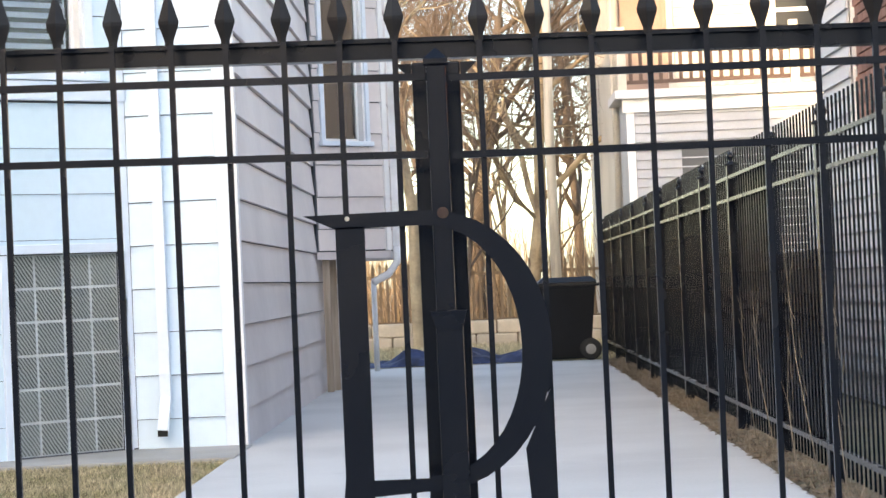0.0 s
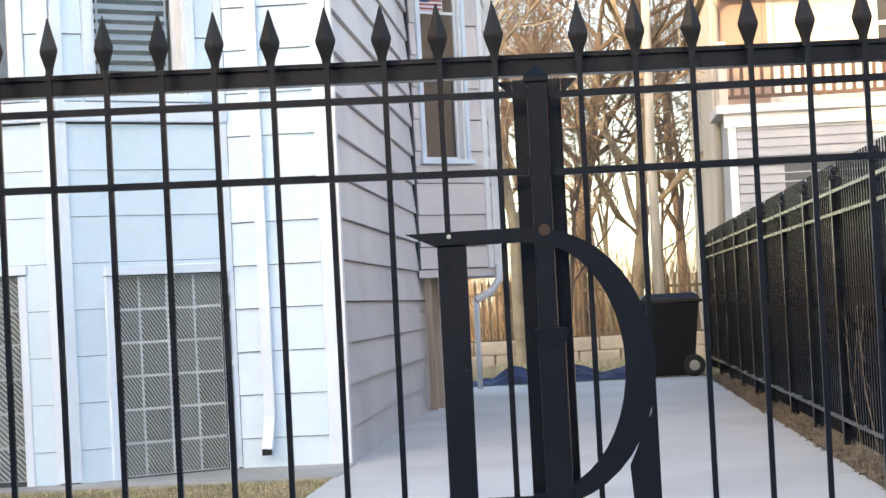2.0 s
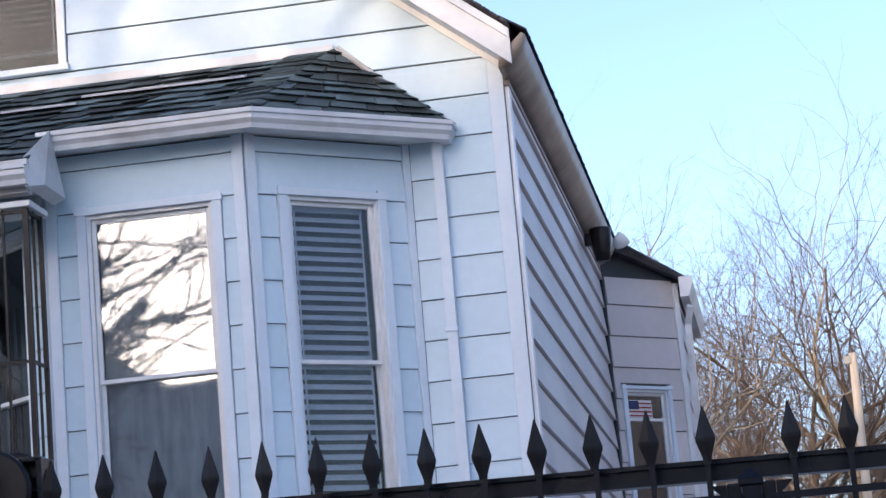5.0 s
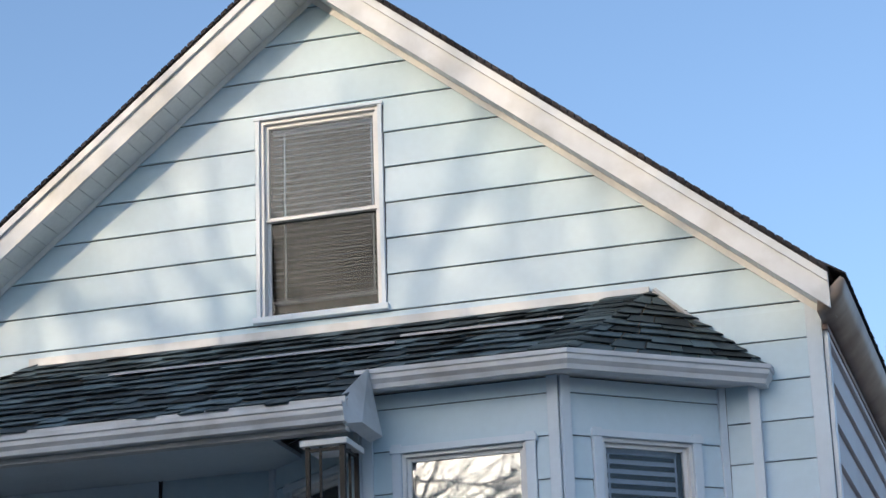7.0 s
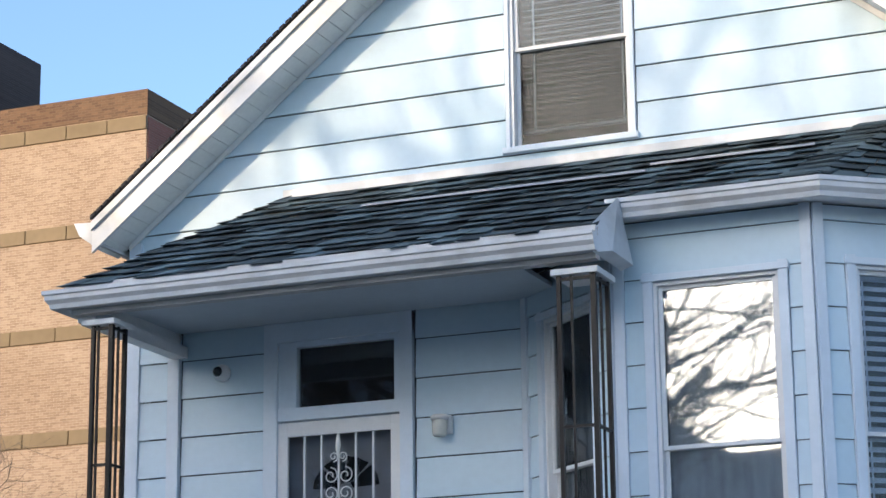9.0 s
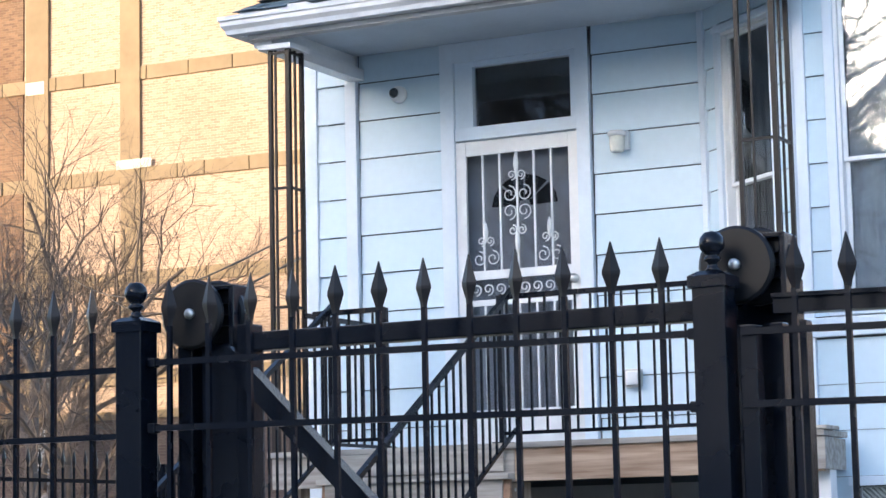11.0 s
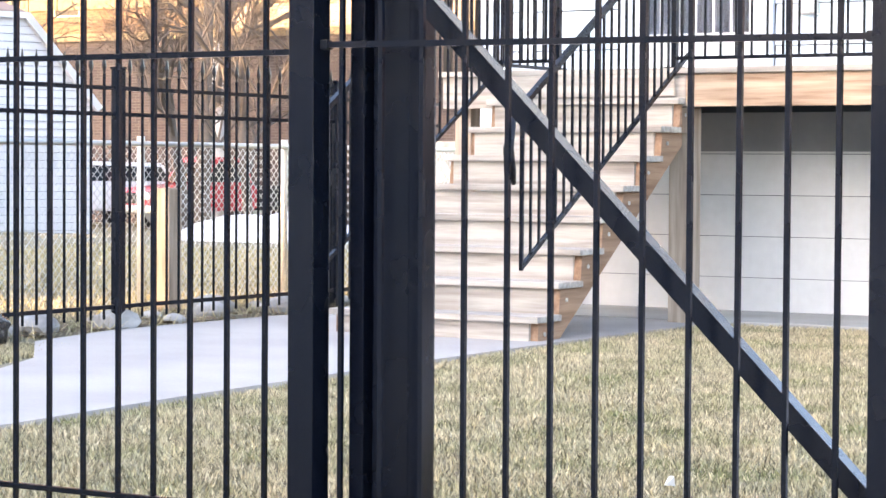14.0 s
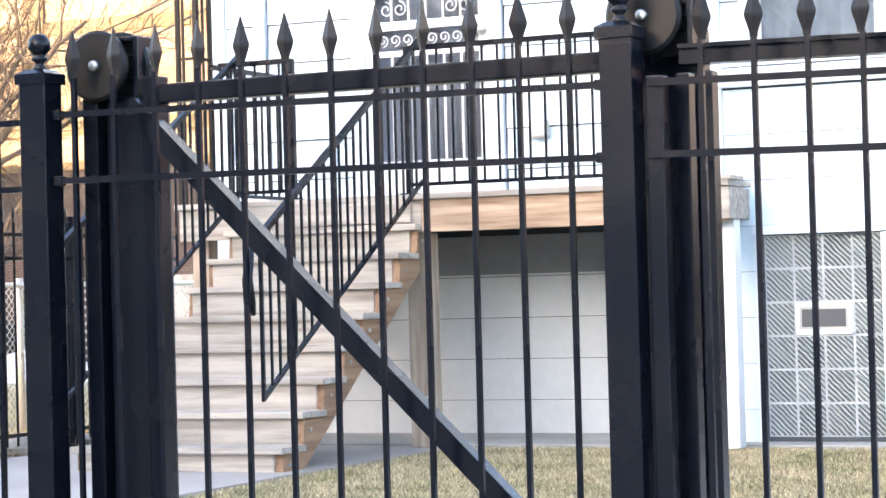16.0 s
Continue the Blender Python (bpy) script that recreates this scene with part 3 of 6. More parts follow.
# main roof: two slopes, verge boards, vented soffits
OH = 0.34
YR = YW - OH
roof = part("roof", prism([(X0 - 0.12, EAVE - 0.12 * SLOPE + 0.126), (MID, APEX + 0.126), (X1 + 0.1, EAVE - 0.1 * SLOPE + 0.126), (X1 + 0.1, EAVE - 0.1 * SLOPE + 0.19), (MID, APEX + 0.2), (X0 - 0.12, EAVE - 0.12 * SLOPE + 0.19)], 1, YR, YBACK + 0.2), M_SHINGLE_SIDE, house, "dark worn shingle roof")
for s, xe in ((1, X0 - 0.11), (-1, X1 + 0.1)):
    ze = EAVE - abs(xe - (X0 if s > 0 else X1)) * SLOPE

    def line(x, off):
        return EAVE + (s * (x - (X0 if s > 0 else X1))) * SLOPE + off

    part("verge_board", prism([(xe, line(xe, -0.085)), (MID, APEX - 0.085), (MID, APEX + 0.125), (xe, line(xe, 0.125))], 1, YR - 0.03, YR - 0.002), M_METAL_WHITE, house, "white metal verge board")
    part("verge_moulding", prism([(xe, line(xe, 0.075)), (MID, APEX + 0.075), (MID, APEX + 0.135), (xe, line(xe, 0.135))], 1, YR - 0.055, YR - 0.031), M_METAL_WHITE, house)
    # soffit strips under the overhang
    n = 38
    for i in range(n):
        a, b = xe + (MID - xe) * i / n, xe + (MID - xe) * (i + 1) / n
        a, b = a + 0.003 * s, b - 0.003 * s
        part("soffit_panel", prism([(a, line(a, -0.05)), (b, line(b, -0.05)), (b, line(b, -0.035 - 0.002 * (i % 2))), (a, line(a, -0.035 - 0.002 * (i % 2)))], 1, YR, YW - 0.001), M_SOFFIT, house)
    part("soffit_backing", prism([(xe, line(xe, -0.02)), (MID, APEX - 0.02), (MID, APEX + 0.0), (xe, line(xe, 0.0))], 1, YR, YW + 0.1), M_UNLIT, house)
    part("rake_trim", prism([(X0 if s > 0 else X1, line(X0 if s > 0 else X1, -0.10)), (MID, APEX - 0.10), (MID, APEX - 0.051), (X0 if s > 0 else X1, line(X0 if s > 0 else X1, -0.051))], 1, YW - 0.036, YW - 0.023), M_SOFFIT, house)
# torn eave edge along the side wall, and ragged shingle ends
bm = bmesh.new()
rows = []
for i in range(60):
    y = YR + (20.4 - YR) * i / 59
    d = 0.014 * noise.noise(Vector((0, y * 1.7, 3))) + 0.006 * noise.noise(Vector((5, y * 6, 1)))
    rows.append([bm.verts.new((X1 + dx, y, EAVE + dz)) for dx, dz in ((0.012, -0.175), (0.09 + d, -0.13 - d), (0.16 + d, -0.06 + d), (0.195, 0.02), (0.17, 0.035), (0.02, -0.1))])
for a, b in zip(rows, rows[1:]):
    for j in range(6):
        bm.faces.new((a[j], a[(j + 1) % 6], b[(j + 1) % 6], b[j]))
bm.faces.new(rows[0])
bm.faces.new(list(reversed(rows[-1])))
part("eave_fascia", bm, M_FASCIA, house, "dented tan metal eave cladding", smooth=True)
part("eave_batten", box(X1 + 0.003, YR + 0.3, EAVE - 0.205, X1 + 0.036, 20.4, EAVE - 0.172), M_BROWN_DOOR, house)
part("eave_soffit", box(X1 - 0.02, YR + 0.4, EAVE - 0.06, X1 + 0.03, 20.4, EAVE - 0.03), M_WOOD_POST, house)
for i in range(46):
    y = YR + i * 0.155
    part("edge_shingle", hull([(X1 + 0.04, y, EAVE + 0.15), (X1 + 0.205 + random.uniform(0, 0.012), y, EAVE + 0.045), (X1 + 0.205 + random.uniform(0, 0.012), y + 0.153, EAVE + 0.045), (X1 + 0.04, y + 0.153, EAVE + 0.15), (X1 + 0.04, y, EAVE + 0.165), (X1 + 0.04, y + 0.153, EAVE + 0.165), (X1 + 0.208, y, EAVE + 0.056), (X1 + 0.208, y + 0.153, EAVE + 0.056)]), M_SHINGLE_SIDE, house)
n = 70
for i in range(n):
    for s in (1, -1):
        xe = X0 - 0.12 if s > 0 else X1 + 0.1
        a = xe + (MID - xe) * (i + 0.1) / n
        b = xe + (MID - xe) * (i + 0.9) / n
        za, zb = [EAVE + s * (q - (X0 if s > 0 else X1)) * SLOPE + 0.175 for q in (a, b)]
        part("verge_shingle", hull([(a, YR - 0.06, za - 0.02), (b, YR - 0.06, zb - 0.02), (b, YR + 0.1, zb + 0.02), (a, YR + 0.1, za + 0.02), (a, YR - 0.06, za + random.uniform(0.004, 0.014)), (b, YR - 0.06, zb + 0.008)]), M_SHINGLE_SIDE, house)
# left eave gutter end
part("eave_gutter", prism([(X0 - 0.27, EAVE + 0.06), (X0 - 0.22, EAVE - 0.04), (X0 - 0.12, EAVE - 0.11), (X0 - 0.05, EAVE - 0.12), (X0 - 0.1, EAVE + 0.05)], 1, YR - 0.02, YBACK), M_GUTTER, house, "weathered white eave gutter")

gwin = window("window_1", front, GWIN[0], GWIN[1], GWIN[2], GWIN[3], 6.17, "white sash attic window with a lowered blind", blind=(0.045, 0.3, 5.66), casing=0.032, pane=M_GLASS_GABLE, low_pane=M_GLASS_SCREEN)

# ---- front bay ----
C1, C1L = (-3.05, 13.25), (-4.31, 13.25)
bay_front, bay_right, bay_left = Face(C1L, C1), Face(C1, (BAY_R, YW)), Face((BAY_L, YW), C1L)
bay = thing("bay_window", "pale blue three-sided bay with sash windows and glass block below", "bay", (-3.7, 13.6, 0), kind="structure")
BT = 4.635
FW = (0.255, 1.045, 2.30, 4.235)
AW = (0.27, 0.905, 2.30, 4.26)
LW = (0.28, 0.90, 2.30, 4.20)
GA = (0.30, 1.01, 0.04, 1.24)
GB = (0.33, 1.085, 0.02, 1.215)
for f, hw, hg in ((bay_front, FW, GA), (bay_right, AW, GB), (bay_left, LW, None)):
    hs = [hw] + ([hg] if hg else [])
    w = part("bay_wall", wall_mesh(f, 0, f.len, 0, flat(BT), 0.12, hs), M_LAP_SHADE, bay)
    c = 0.066
    holes = [(hw[0] - c, hw[1] + c, hw[2] - 0.05, hw[3] + c * 0.75)]
    siding(f, w, between(0.07, f.len - (0.07 if f is not bay_right else 0.05)), 2.26, BT - 0.01, 0.268, 4.26, M_SIDING, holes, lip=0.02, joint=0.005)
    g2 = [(hg[0] - 0.05, hg[1] + 0.05, 0.0, hg[3] + 0.06)] if hg else []
    siding(f, w, between(0.07, f.len - 0.05), 0.0, 2.13, 0.274, 0.204, M_SIDING, g2, lip=0.012, joint=0.003)
    part("corner_board", f.box(0.0, 0.001, 0.02, 0.068, 0.03, BT, 0.003), M_TRIM, bay)
    part("corner_board", f.box(f.len - (0.068 if f is not bay_right else 0.048), 0.001, 0.02, f.len, 0.03, BT, 0.003), M_TRIM, bay)
    part("sill_band", f.box(0.0, 0.001, 2.135, f.len, 0.05, 2.25, 0.006), M_TRIM, bay)
    if hg:
        part("lintel_trim", f.box(hg[0] - 0.06, 0.001, hg[3] + 0.005, hg[1] + 0.06, 0.045, hg[3] + 0.06, 0.004), M_TRIM, bay)
        part("side_trim", f.box(hg[0] - 0.05, 0.001, 0.0, hg[0] - 0.003, 0.03, hg[3], 0.003), M_TRIM, bay)
        part("side_trim", f.box(hg[1] + 0.003, 0.001, 0.0, hg[1] + 0.05, 0.03, hg[3], 0.003), M_TRIM, bay)
part("bay_floor", box(-4.6, 13.5, 1.35, -2.8, 14.6, 1.5), M_UNLIT, bay)
part("bay_back", box(-5.0, 14.55, 0.1, -2.3, 14.6, 1.35), M_UNLIT, bay)
part("bay_ceiling", prism([(BAY_L + 0.1, YW + 0.1), (C1L[0] + 0.1, 13.38), (C1[0] - 0.1, 13.38), (BAY_R - 0.1, YW + 0.1)], 2, BT - 0.08, BT - 0.02), M_WHITE, bay)
window("window_2", bay_front, *FW[:2], FW[2], FW[3], 3.205, "white sash bay window with a white shade in the upper sash", casing=0.062, shade_top=True, pane=M_GLASS, curtain=M_CURTAIN)
window("window_3", bay_right, *AW[:2], AW[2], AW[3], 3.235, "white sash bay window with half-open slatted blinds", blind=(0.062, 0.75, 2.4), casing=0.062)
# Shade and curtain added to lighten this pane, standing in for mirrored sky.
window("window_4", bay_left, *LW[:2], LW[2], LW[3], 3.2, "white sash bay window beside the porch", casing=0.062, shade_top=True, pane=M_GLASS, curtain=M_CURTAIN)


def glass_block_window(name, f, hole, rows, cols, vent=None):
    w = thing(name, "glass block basement window" + (" with a small hopper vent" if vent else ""), "window", f.at((hole[0] + hole[1]) / 2, 0, hole[2]), kind="structure")
    pw, ph = (hole[1] - hole[0]) / cols, (hole[3] - hole[2]) / rows
    part("mortar", f.box(hole[0], -0.085, hole[2], hole[1], -0.009, hole[3]), M_MORTAR, w)
    for i in range(cols):
        for j in range(rows):
            if vent and vent[0] == j and vent[1] <= i <= vent[2]:
                continue
            a, b = hole[0] + i * pw + 0.007, hole[2] + j * ph + 0.007
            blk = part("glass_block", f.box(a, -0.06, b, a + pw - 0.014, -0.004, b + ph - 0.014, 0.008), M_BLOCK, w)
    if vent:
        a, b, z, t = hole[0] + vent[1] * pw, hole[0] + (vent[2] + 1) * pw, hole[2] + vent[0] * ph, hole[2] + (vent[0] + 1) * ph
        v = part("vent", f.box(a + 0.004, -0.05, z + 0.004, b - 0.004, 0.006, t - 0.004, 0.006), M_WHITE, w, "white hopper vent with a dark screen")
        part("screen", f.box(a + 0.045, 0.0065, z + 0.05, b - 0.045, 0.010, t - 0.045), M_SCREEN, v)
        part("bead", f.box(a + 0.03, 0.0065, z + 0.035, b - 0.03, 0.008, t - 0.03), M_GALV, v)
    return w


glass_block_window("window_5", bay_front, GA, 6, 4, vent=(3, 1, 2))
glass_block_window("window_6", bay_right, GB, 6, 4)


# ---- porch and bay roof ----
RS = 0.623
RT, REY, BEY = 5.33, 12.62, 13.05


def roof_z(y):
    return RT - RS * (YW - y)


HIPL, HIPR = -6.86, -2.58
EL, ER, BB, BC = -7.87, -4.2, (-2.937, BEY), (-1.88, 13.88)
proof = thing("porch_roof", "dark grey-green asphalt shingle roof over porch and bay", "roof", (-5, 13.3, 4.5), kind="structure")
part("deck_board", prism([(YW - 0.01, RT - 0.06), (REY, roof_z(REY) - 0.06), (REY, roof_z(REY) - 0.015), (YW - 0.01, RT - 0.015)], 0, HIPL, ER), M_WOOD_POST, proof)
part("deck_board", hull([(HIPL, YW - 0.01, RT - 0.02), (EL, REY, roof_z(REY) - 0.02), (EL, YW - 0.01, roof_z(REY) - 0.02), (HIPL, REY, roof_z(REY) - 0.02), (EL, REY, roof_z(REY) - 0.06), (EL, YW - 0.01, roof_z(REY) - 0.06), (HIPL, REY, roof_z(REY) - 0.06), (HIPL, YW - 0.01, RT - 0.06)]), M_WOOD_POST, proof)
part("deck_board", hull([(ER, YW - 0.01, RT - 0.02), (ER, BEY, roof_z(BEY) - 0.02), (*BB, roof_z(BEY) - 0.02), (*BC, roof_z(BEY) - 0.05), (HIPR, YW - 0.01, RT - 0.03), (ER, BEY, roof_z(BEY) - 0.06), (*BB, roof_z(BEY) - 0.06), (*BC, roof_z(BEY) - 0.07), (ER, YW - 0.01, roof_z(BEY))]), M_WOOD_POST, proof)


def shingle(a, b, c, d, lift=0.026):
    """One tab: a, b along the lower edge, c, d along the upper; proud at the lower edge."""
    n = (b - a).cross(d - a).normalized()
    bm = bmesh.new()
    lo = [bm.verts.new(p) for p in (a.lerp(d, 0.25), b.lerp(c, 0.25), c, d)]
    hi = [bm.verts.new(p) for p in (a + n * lift, b + n * lift * random.uniform(0.7, 1.3), c + n * 0.003, d + n * 0.003)]
    bm.faces.new(hi)
    for i in range(4):
        bm.faces.new((lo[i], lo[(i + 1) % 4], hi[(i + 1) % 4], hi[i]))
    return bm


def shingles(parent, rows, row_ends, tab=0.18):
    """Tabs row by row; row_ends(k) gives the ends of the lower and upper line of row k."""
    for k in range(rows):
        (a0, a1), (b0, b1) = row_ends(k)
        a0, a1, b0, b1 = (Vector(q) for q in (a0, a1, b0, b1))
        n = (a1 - a0).length
        s = -random.choice((0.1, 0.16, 0.22, 0.05))
        while s < n:
            w = tab * random.uniform(0.7, 1.3)
            u0, u1 = max(0, s) / n, min(n, s + w - 0.012) / n
            if (u1 - u0) * n > 0.03:
                j = (a0 - b0).normalized() * random.choice((0.0, 0.0, 0.03, 0.045))
                part("shingle", shingle(a0.lerp(a1, u0) + j, a0.lerp(a1, u1) + j, b0.lerp(b1, u1), b0.lerp(b1, u0)), M_SHINGLE, parent)
            s += w


NR = 12


def front_row(k):
    out = []
    for v in (k / NR, (k + 1.12) / NR):
        y = REY - 0.03 + (YW - 0.03 - REY) * min(v, 1.0)
        z = roof_z(y)
        left = EL + (HIPL - EL) * (y - REY) / (YW - REY)
        right = ER if y < BEY - 0.06 else BB[0] + (HIPR - BB[0]) * (y - BEY) / (YW - BEY)
        if k / NR < (BEY - 0.06 - REY) / (YW - REY) and y >= BEY - 0.06:
            right = ER
        out.append(((left, y, z), (right, y, z)))
    return out


shingles(proof, NR, front_row)


def left_row(k):
    out = []
    for v in (k / NR, (k + 1.1) / NR):
        v = min(v, 1)
        x = EL + (HIPL - EL) * v
        z = roof_z(REY) + (RT - roof_z(REY)) * v
        out.append(((x, YW - 0.02, z), (x, REY + (YW - 0.02 - REY) * v, z)))
    return out


shingles(proof, NR, left_row, 0.3)


def right_row(k):
    top = Vector((HIPR, YW - 0.02, RT))
    b, c = Vector((*BB, roof_z(BEY))), Vector((*BC, roof_z(BEY) - 0.02))
    c = c + (c - b).normalized() * 0.04
    out = []
    for v in (k / 10, min(1, (k + 1.1) / 10)):
        out.append((b.lerp(top, v), c.lerp(top, v)))
    return out


shingles(proof, 10, right_row, 0.24)
for k in range(10):
    (b0, c0), (b1, c1) = right_row(k)
    w0, w1 = (Vector((-1.84, YW - 0.02, roof_z(BEY) - 0.02)).lerp(Vector((HIPR, YW - 0.02, RT)), v) for v in (k / 10, min(1, (k + 1.1) / 10)))
    part("shingle", shingle(c0, w0, w1 + Vector((0.002, 0, 0)), c1 - Vector((0.002, 0, 0))), M_SHINGLE, proof)
hipb, hipt = Vector((*BB, roof_z(BEY))), Vector((HIPR - 0.02, YW - 0.05, RT - 0.035))
along = (Vector(BC) - Vector(BB)).normalized()
for i in range(11):
    a, b = hipb.lerp(hipt, i / 11), hipb.lerp(hipt, min(1.0, (i + 1.12) / 11))
    l, r = -0.24 * random.uniform(0.85, 1.1), 0.07
    pts = []
    for q, h in ((a, 0.034), (b, 0.02)):
        pts += [q + Vector((l, 0, h)), q + Vector((0, 0.01, h + 0.004)), q + Vector((along.x * r, along.y * r, h - 0.004)), q + Vector((l, 0, 0.0)), q + Vector((along.x * r, along.y * r, -0.01))]
    part("ridge_cap", hull(pts), M_SHINGLE, proof)
part("wall_flashing", box(HIPL - 0.1, YW - 0.05, RT - 0.03, HIPR + 0.0, YW - 0.024, RT + 0.025), M_METAL_WHITE, proof, "white wall flashing")
part("hip_flashing", tube([(HIPR + 0.03, YW - 0.04, RT), (-1.95, YW - 0.04, roof_z(BEY) + 0.02)], 0.02, 4), M_METAL_WHITE, proof)
for xa, xb, y in ((-6.12, -4.14, 13.45), (-4.14, -3.07, 13.57)):
    z = roof_z(y) + 0.022
    part("snow_guard", prism([(y - 0.03, z), (y + 0.03, z + 0.02), (y + 0.03, z + 0.034), (y - 0.02, z + 0.016)], 0, xa, xb), M_GUARD, proof, "dull grey metal strip across the shingles")


def gutter(parent, pts, z, label="weathered grey-white metal gutter"):
    """A run of K-shaped gutter along points, front to the open side."""
    bm = bmesh.new()
    prof = [(0.0, 0.0), (0.075, 0.0), (0.082, 0.03), (0.105, 0.055), (0.105, 0.085), (0.118, 0.09), (0.118, 0.118), (0.108, 0.118), (0.1, 0.095), (0.095, 0.06), (0.07, 0.01), (0.0, 0.01)]
    pts = [Vector((*p, z)) for p in pts]
    rings = []
    for i, p in enumerate(pts):
        ds = []
        if i:
            ds.append((p - pts[i - 1]).normalized())
        if i + 1 < len(pts):
            ds.append((pts[i + 1] - p).normalized())
        ns = [Vector((d.y, -d.x, 0)) for d in ds]
        n = sum(ns, Vector()).normalized()
        n = n / max(0.5, n.dot(ns[0]))
        rings.append([bm.verts.new(p + n * o + Vector((0, 0, h))) for o, h in prof])
    for a, b in zip(rings, rings[1:]):
        k = len(a)
        for j in range(k):
            bm.faces.new((a[j], a[(j + 1) % k], b[(j + 1) % k], b[j]))
    bm.faces.new(rings[0])
    bm.faces.new(list(reversed(rings[-1])))
    return part("gutter", bm, M_GUTTER, parent, label)


gutter(proof, [(EL - 0.02, 13.9), (EL - 0.02, REY + 0.02), (ER, REY + 0.02)], roof_z(REY) - 0.16)
gutter(proof, [(-4.26, BEY + 0.02), (BB[0] - 0.02, BEY + 0.02), (BC[0] - 0.06, BC[1] + 0.0), (BC[0] - 0.06, YW - 0.02)], roof_z(BEY) - 0.135)
part("drip_edge", box(EL, REY - 0.035, roof_z(REY) - 0.04, ER, REY - 0.02, roof_z(REY) - 0.002), M_METAL_WHITE, proof)
# Front beam takes a darker grey, painting in the shade below the gutter.
part("fascia", box(EL + 0.02, REY + 0.022, 4.275, ER - 0.02, REY + 0.1, roof_z(REY) - 0.06, 0.004), M_GUARD, proof, "porch beam, its shade put into a dull grey")
part("fascia", box(EL + 0.02, REY + 0.102, 4.24, EL + 0.1, YW - 0.02, roof_z(REY) - 0.06, 0.004), M_SOFFIT, proof)
part("fascia_end", hull([(ER - 0.02, REY - 0.03, 4.30), (ER + 0.06, REY + 0.1, 4.33), (ER + 0.06, REY + 0.5, 4.33), (ER - 0.02, REY + 0.5, 4.3), (ER - 0.02, REY - 0.03, 4.48), (ER + 0.04, REY + 0.3, 4.72), (ER - 0.02, REY + 0.4, 4.72)]), M_METAL_WHITE, proof, "boxed white eave return")
part("bay_fascia", prism([(-4.31, BEY + 0.03), (BB[0] - 0.02, BEY + 0.03), (BC[0] - 0.1, BC[1]), (BC[0] - 0.12, YW - 0.01), (-2.3, YW - 0.01), (-3.12, 13.27), (-4.31, 13.27)], 2, roof_z(BEY) - 0.1, roof_z(BEY) - 0.065), M_SOFFIT, proof)
part("porch_ceiling", box(EL + 0.1, REY + 0.1, 4.40, BAY_L + 0.3, YW - 0.03, 4.43), M_PORCH, proof, "painted porch ceiling")
part("porch_ceiling", box(BAY_L + 0.3, REY + 0.1, 4.40, ER - 0.1, 13.2, 4.43), M_PORCH, proof)
part("side_rail", prism([(EL + 0.05, 4.22), (EL + 0.16, 4.22), (EL + 0.16, 4.3), (EL + 0.05, 4.3)], 1, REY + 0.1, YW - 0.03), M_WHITE, proof)


def downspout(name, pts, r, label):
    d = thing(name, label, "downspout", pts[-1])
    for a, b in zip(pts, pts[1:]):
        part("pipe", tube([a, b], r, square=True), M_TRIM, d)
    return d


ds = downspout("downspout", [(-1.955, 13.95, roof_z(BEY) - 0.1), (-1.955, 13.945, 0.32), (-1.97, 13.86, 0.12)], 0.032, "white square downspout with an open foot beside the bay")
part("outlet_mouth", box(-2.0, 13.845, 0.09, -1.94, 13.86, 0.13), M_BLACK_MATT, ds)
for z in (3.4, 1.9):
    part("strap", box(-1.995, 13.905, z, -1.915, 13.94, z + 0.025), M_TRIM, ds)

# ---- entrance ----
door = thing("door_1", "white storm door with scrolled security bars and a dark transom", "door", (-6.54, 14, 1.56), kind="structure")
dz0 = 1.56
for a, b in ((-7.105, -7.0), (-6.08, -5.985)):
    part("door_casing", box(a, 13.955, dz0, b, 14.02, 4.41, 0.004), M_TRIM, door)
part("door_casing", box(-7.105, 13.957, 4.262, -5.985, 14.02, 4.40, 0.004), M_TRIM, door)
part("transom_bar", box(-6.999, 13.965, 3.71, -6.081, 14.06, 3.80, 0.004), M_TRIM, door)
for a, b, c, d in ((-6.999, -6.865, 3.80, 4.262), (-6.13, -6.081, 3.80, 4.262), (-6.865, -6.13, 4.225, 4.262)):
    part("transom_frame", box(a, 13.985, c, b, 14.05, d), M_TRIM, door)
tp = part("transom_pane", box(-6.865, 14.03, 3.80, -6.13, 14.036, 4.225), M_GLASS_DARK, door, "dark transom pane")
tp.visible_shadow = False
part("threshold", box(-7.0, 13.93, dz0 - 0.02, -6.08, 14.1, dz0 + 0.05, 0.004), M_STEEL, door)
part("inner_door", box(-6.99, 14.10, dz0 + 0.05, -6.09, 14.15, 3.70), M_DOOR, door, "grey-white inner door with a fan light")
fan = bmesh.new()
for i in range(4):
    a0, a1 = math.pi * (i + 0.06) / 4, math.pi * (i + 0.94) / 4
    pts = [(-6.54 + 0.05 * math.cos(a), 3.24 + 0.05 * math.sin(a)) for a in (a0, a1)] + [(-6.54 + 0.25 * math.cos(a), 3.24 + 0.22 * math.sin(a)) for a in (a1, (a0 + a1) / 2, a0)]
    prism(pts, 1, 14.092, 14.099, fan)
part("fan_light", fan, M_CARGLASS, door)
storm = part("storm_door", box(-7.0, 13.975, dz0 + 0.05, -6.925, 14.005, 3.70, 0.004), M_WHITE, door, "white storm door")
part("stile", box(-6.155, 13.975, dz0 + 0.05, -6.085, 14.005, 3.70, 0.004), M_WHITE, storm)
for a, b in ((3.60, 3.70), (2.74, 2.80), (2.56, 2.60), (dz0 + 0.05, 1.85)):
    part("rail", box(-6.925, 13.977, a, -6.155, 14.003, b, 0.003), M_WHITE, storm)
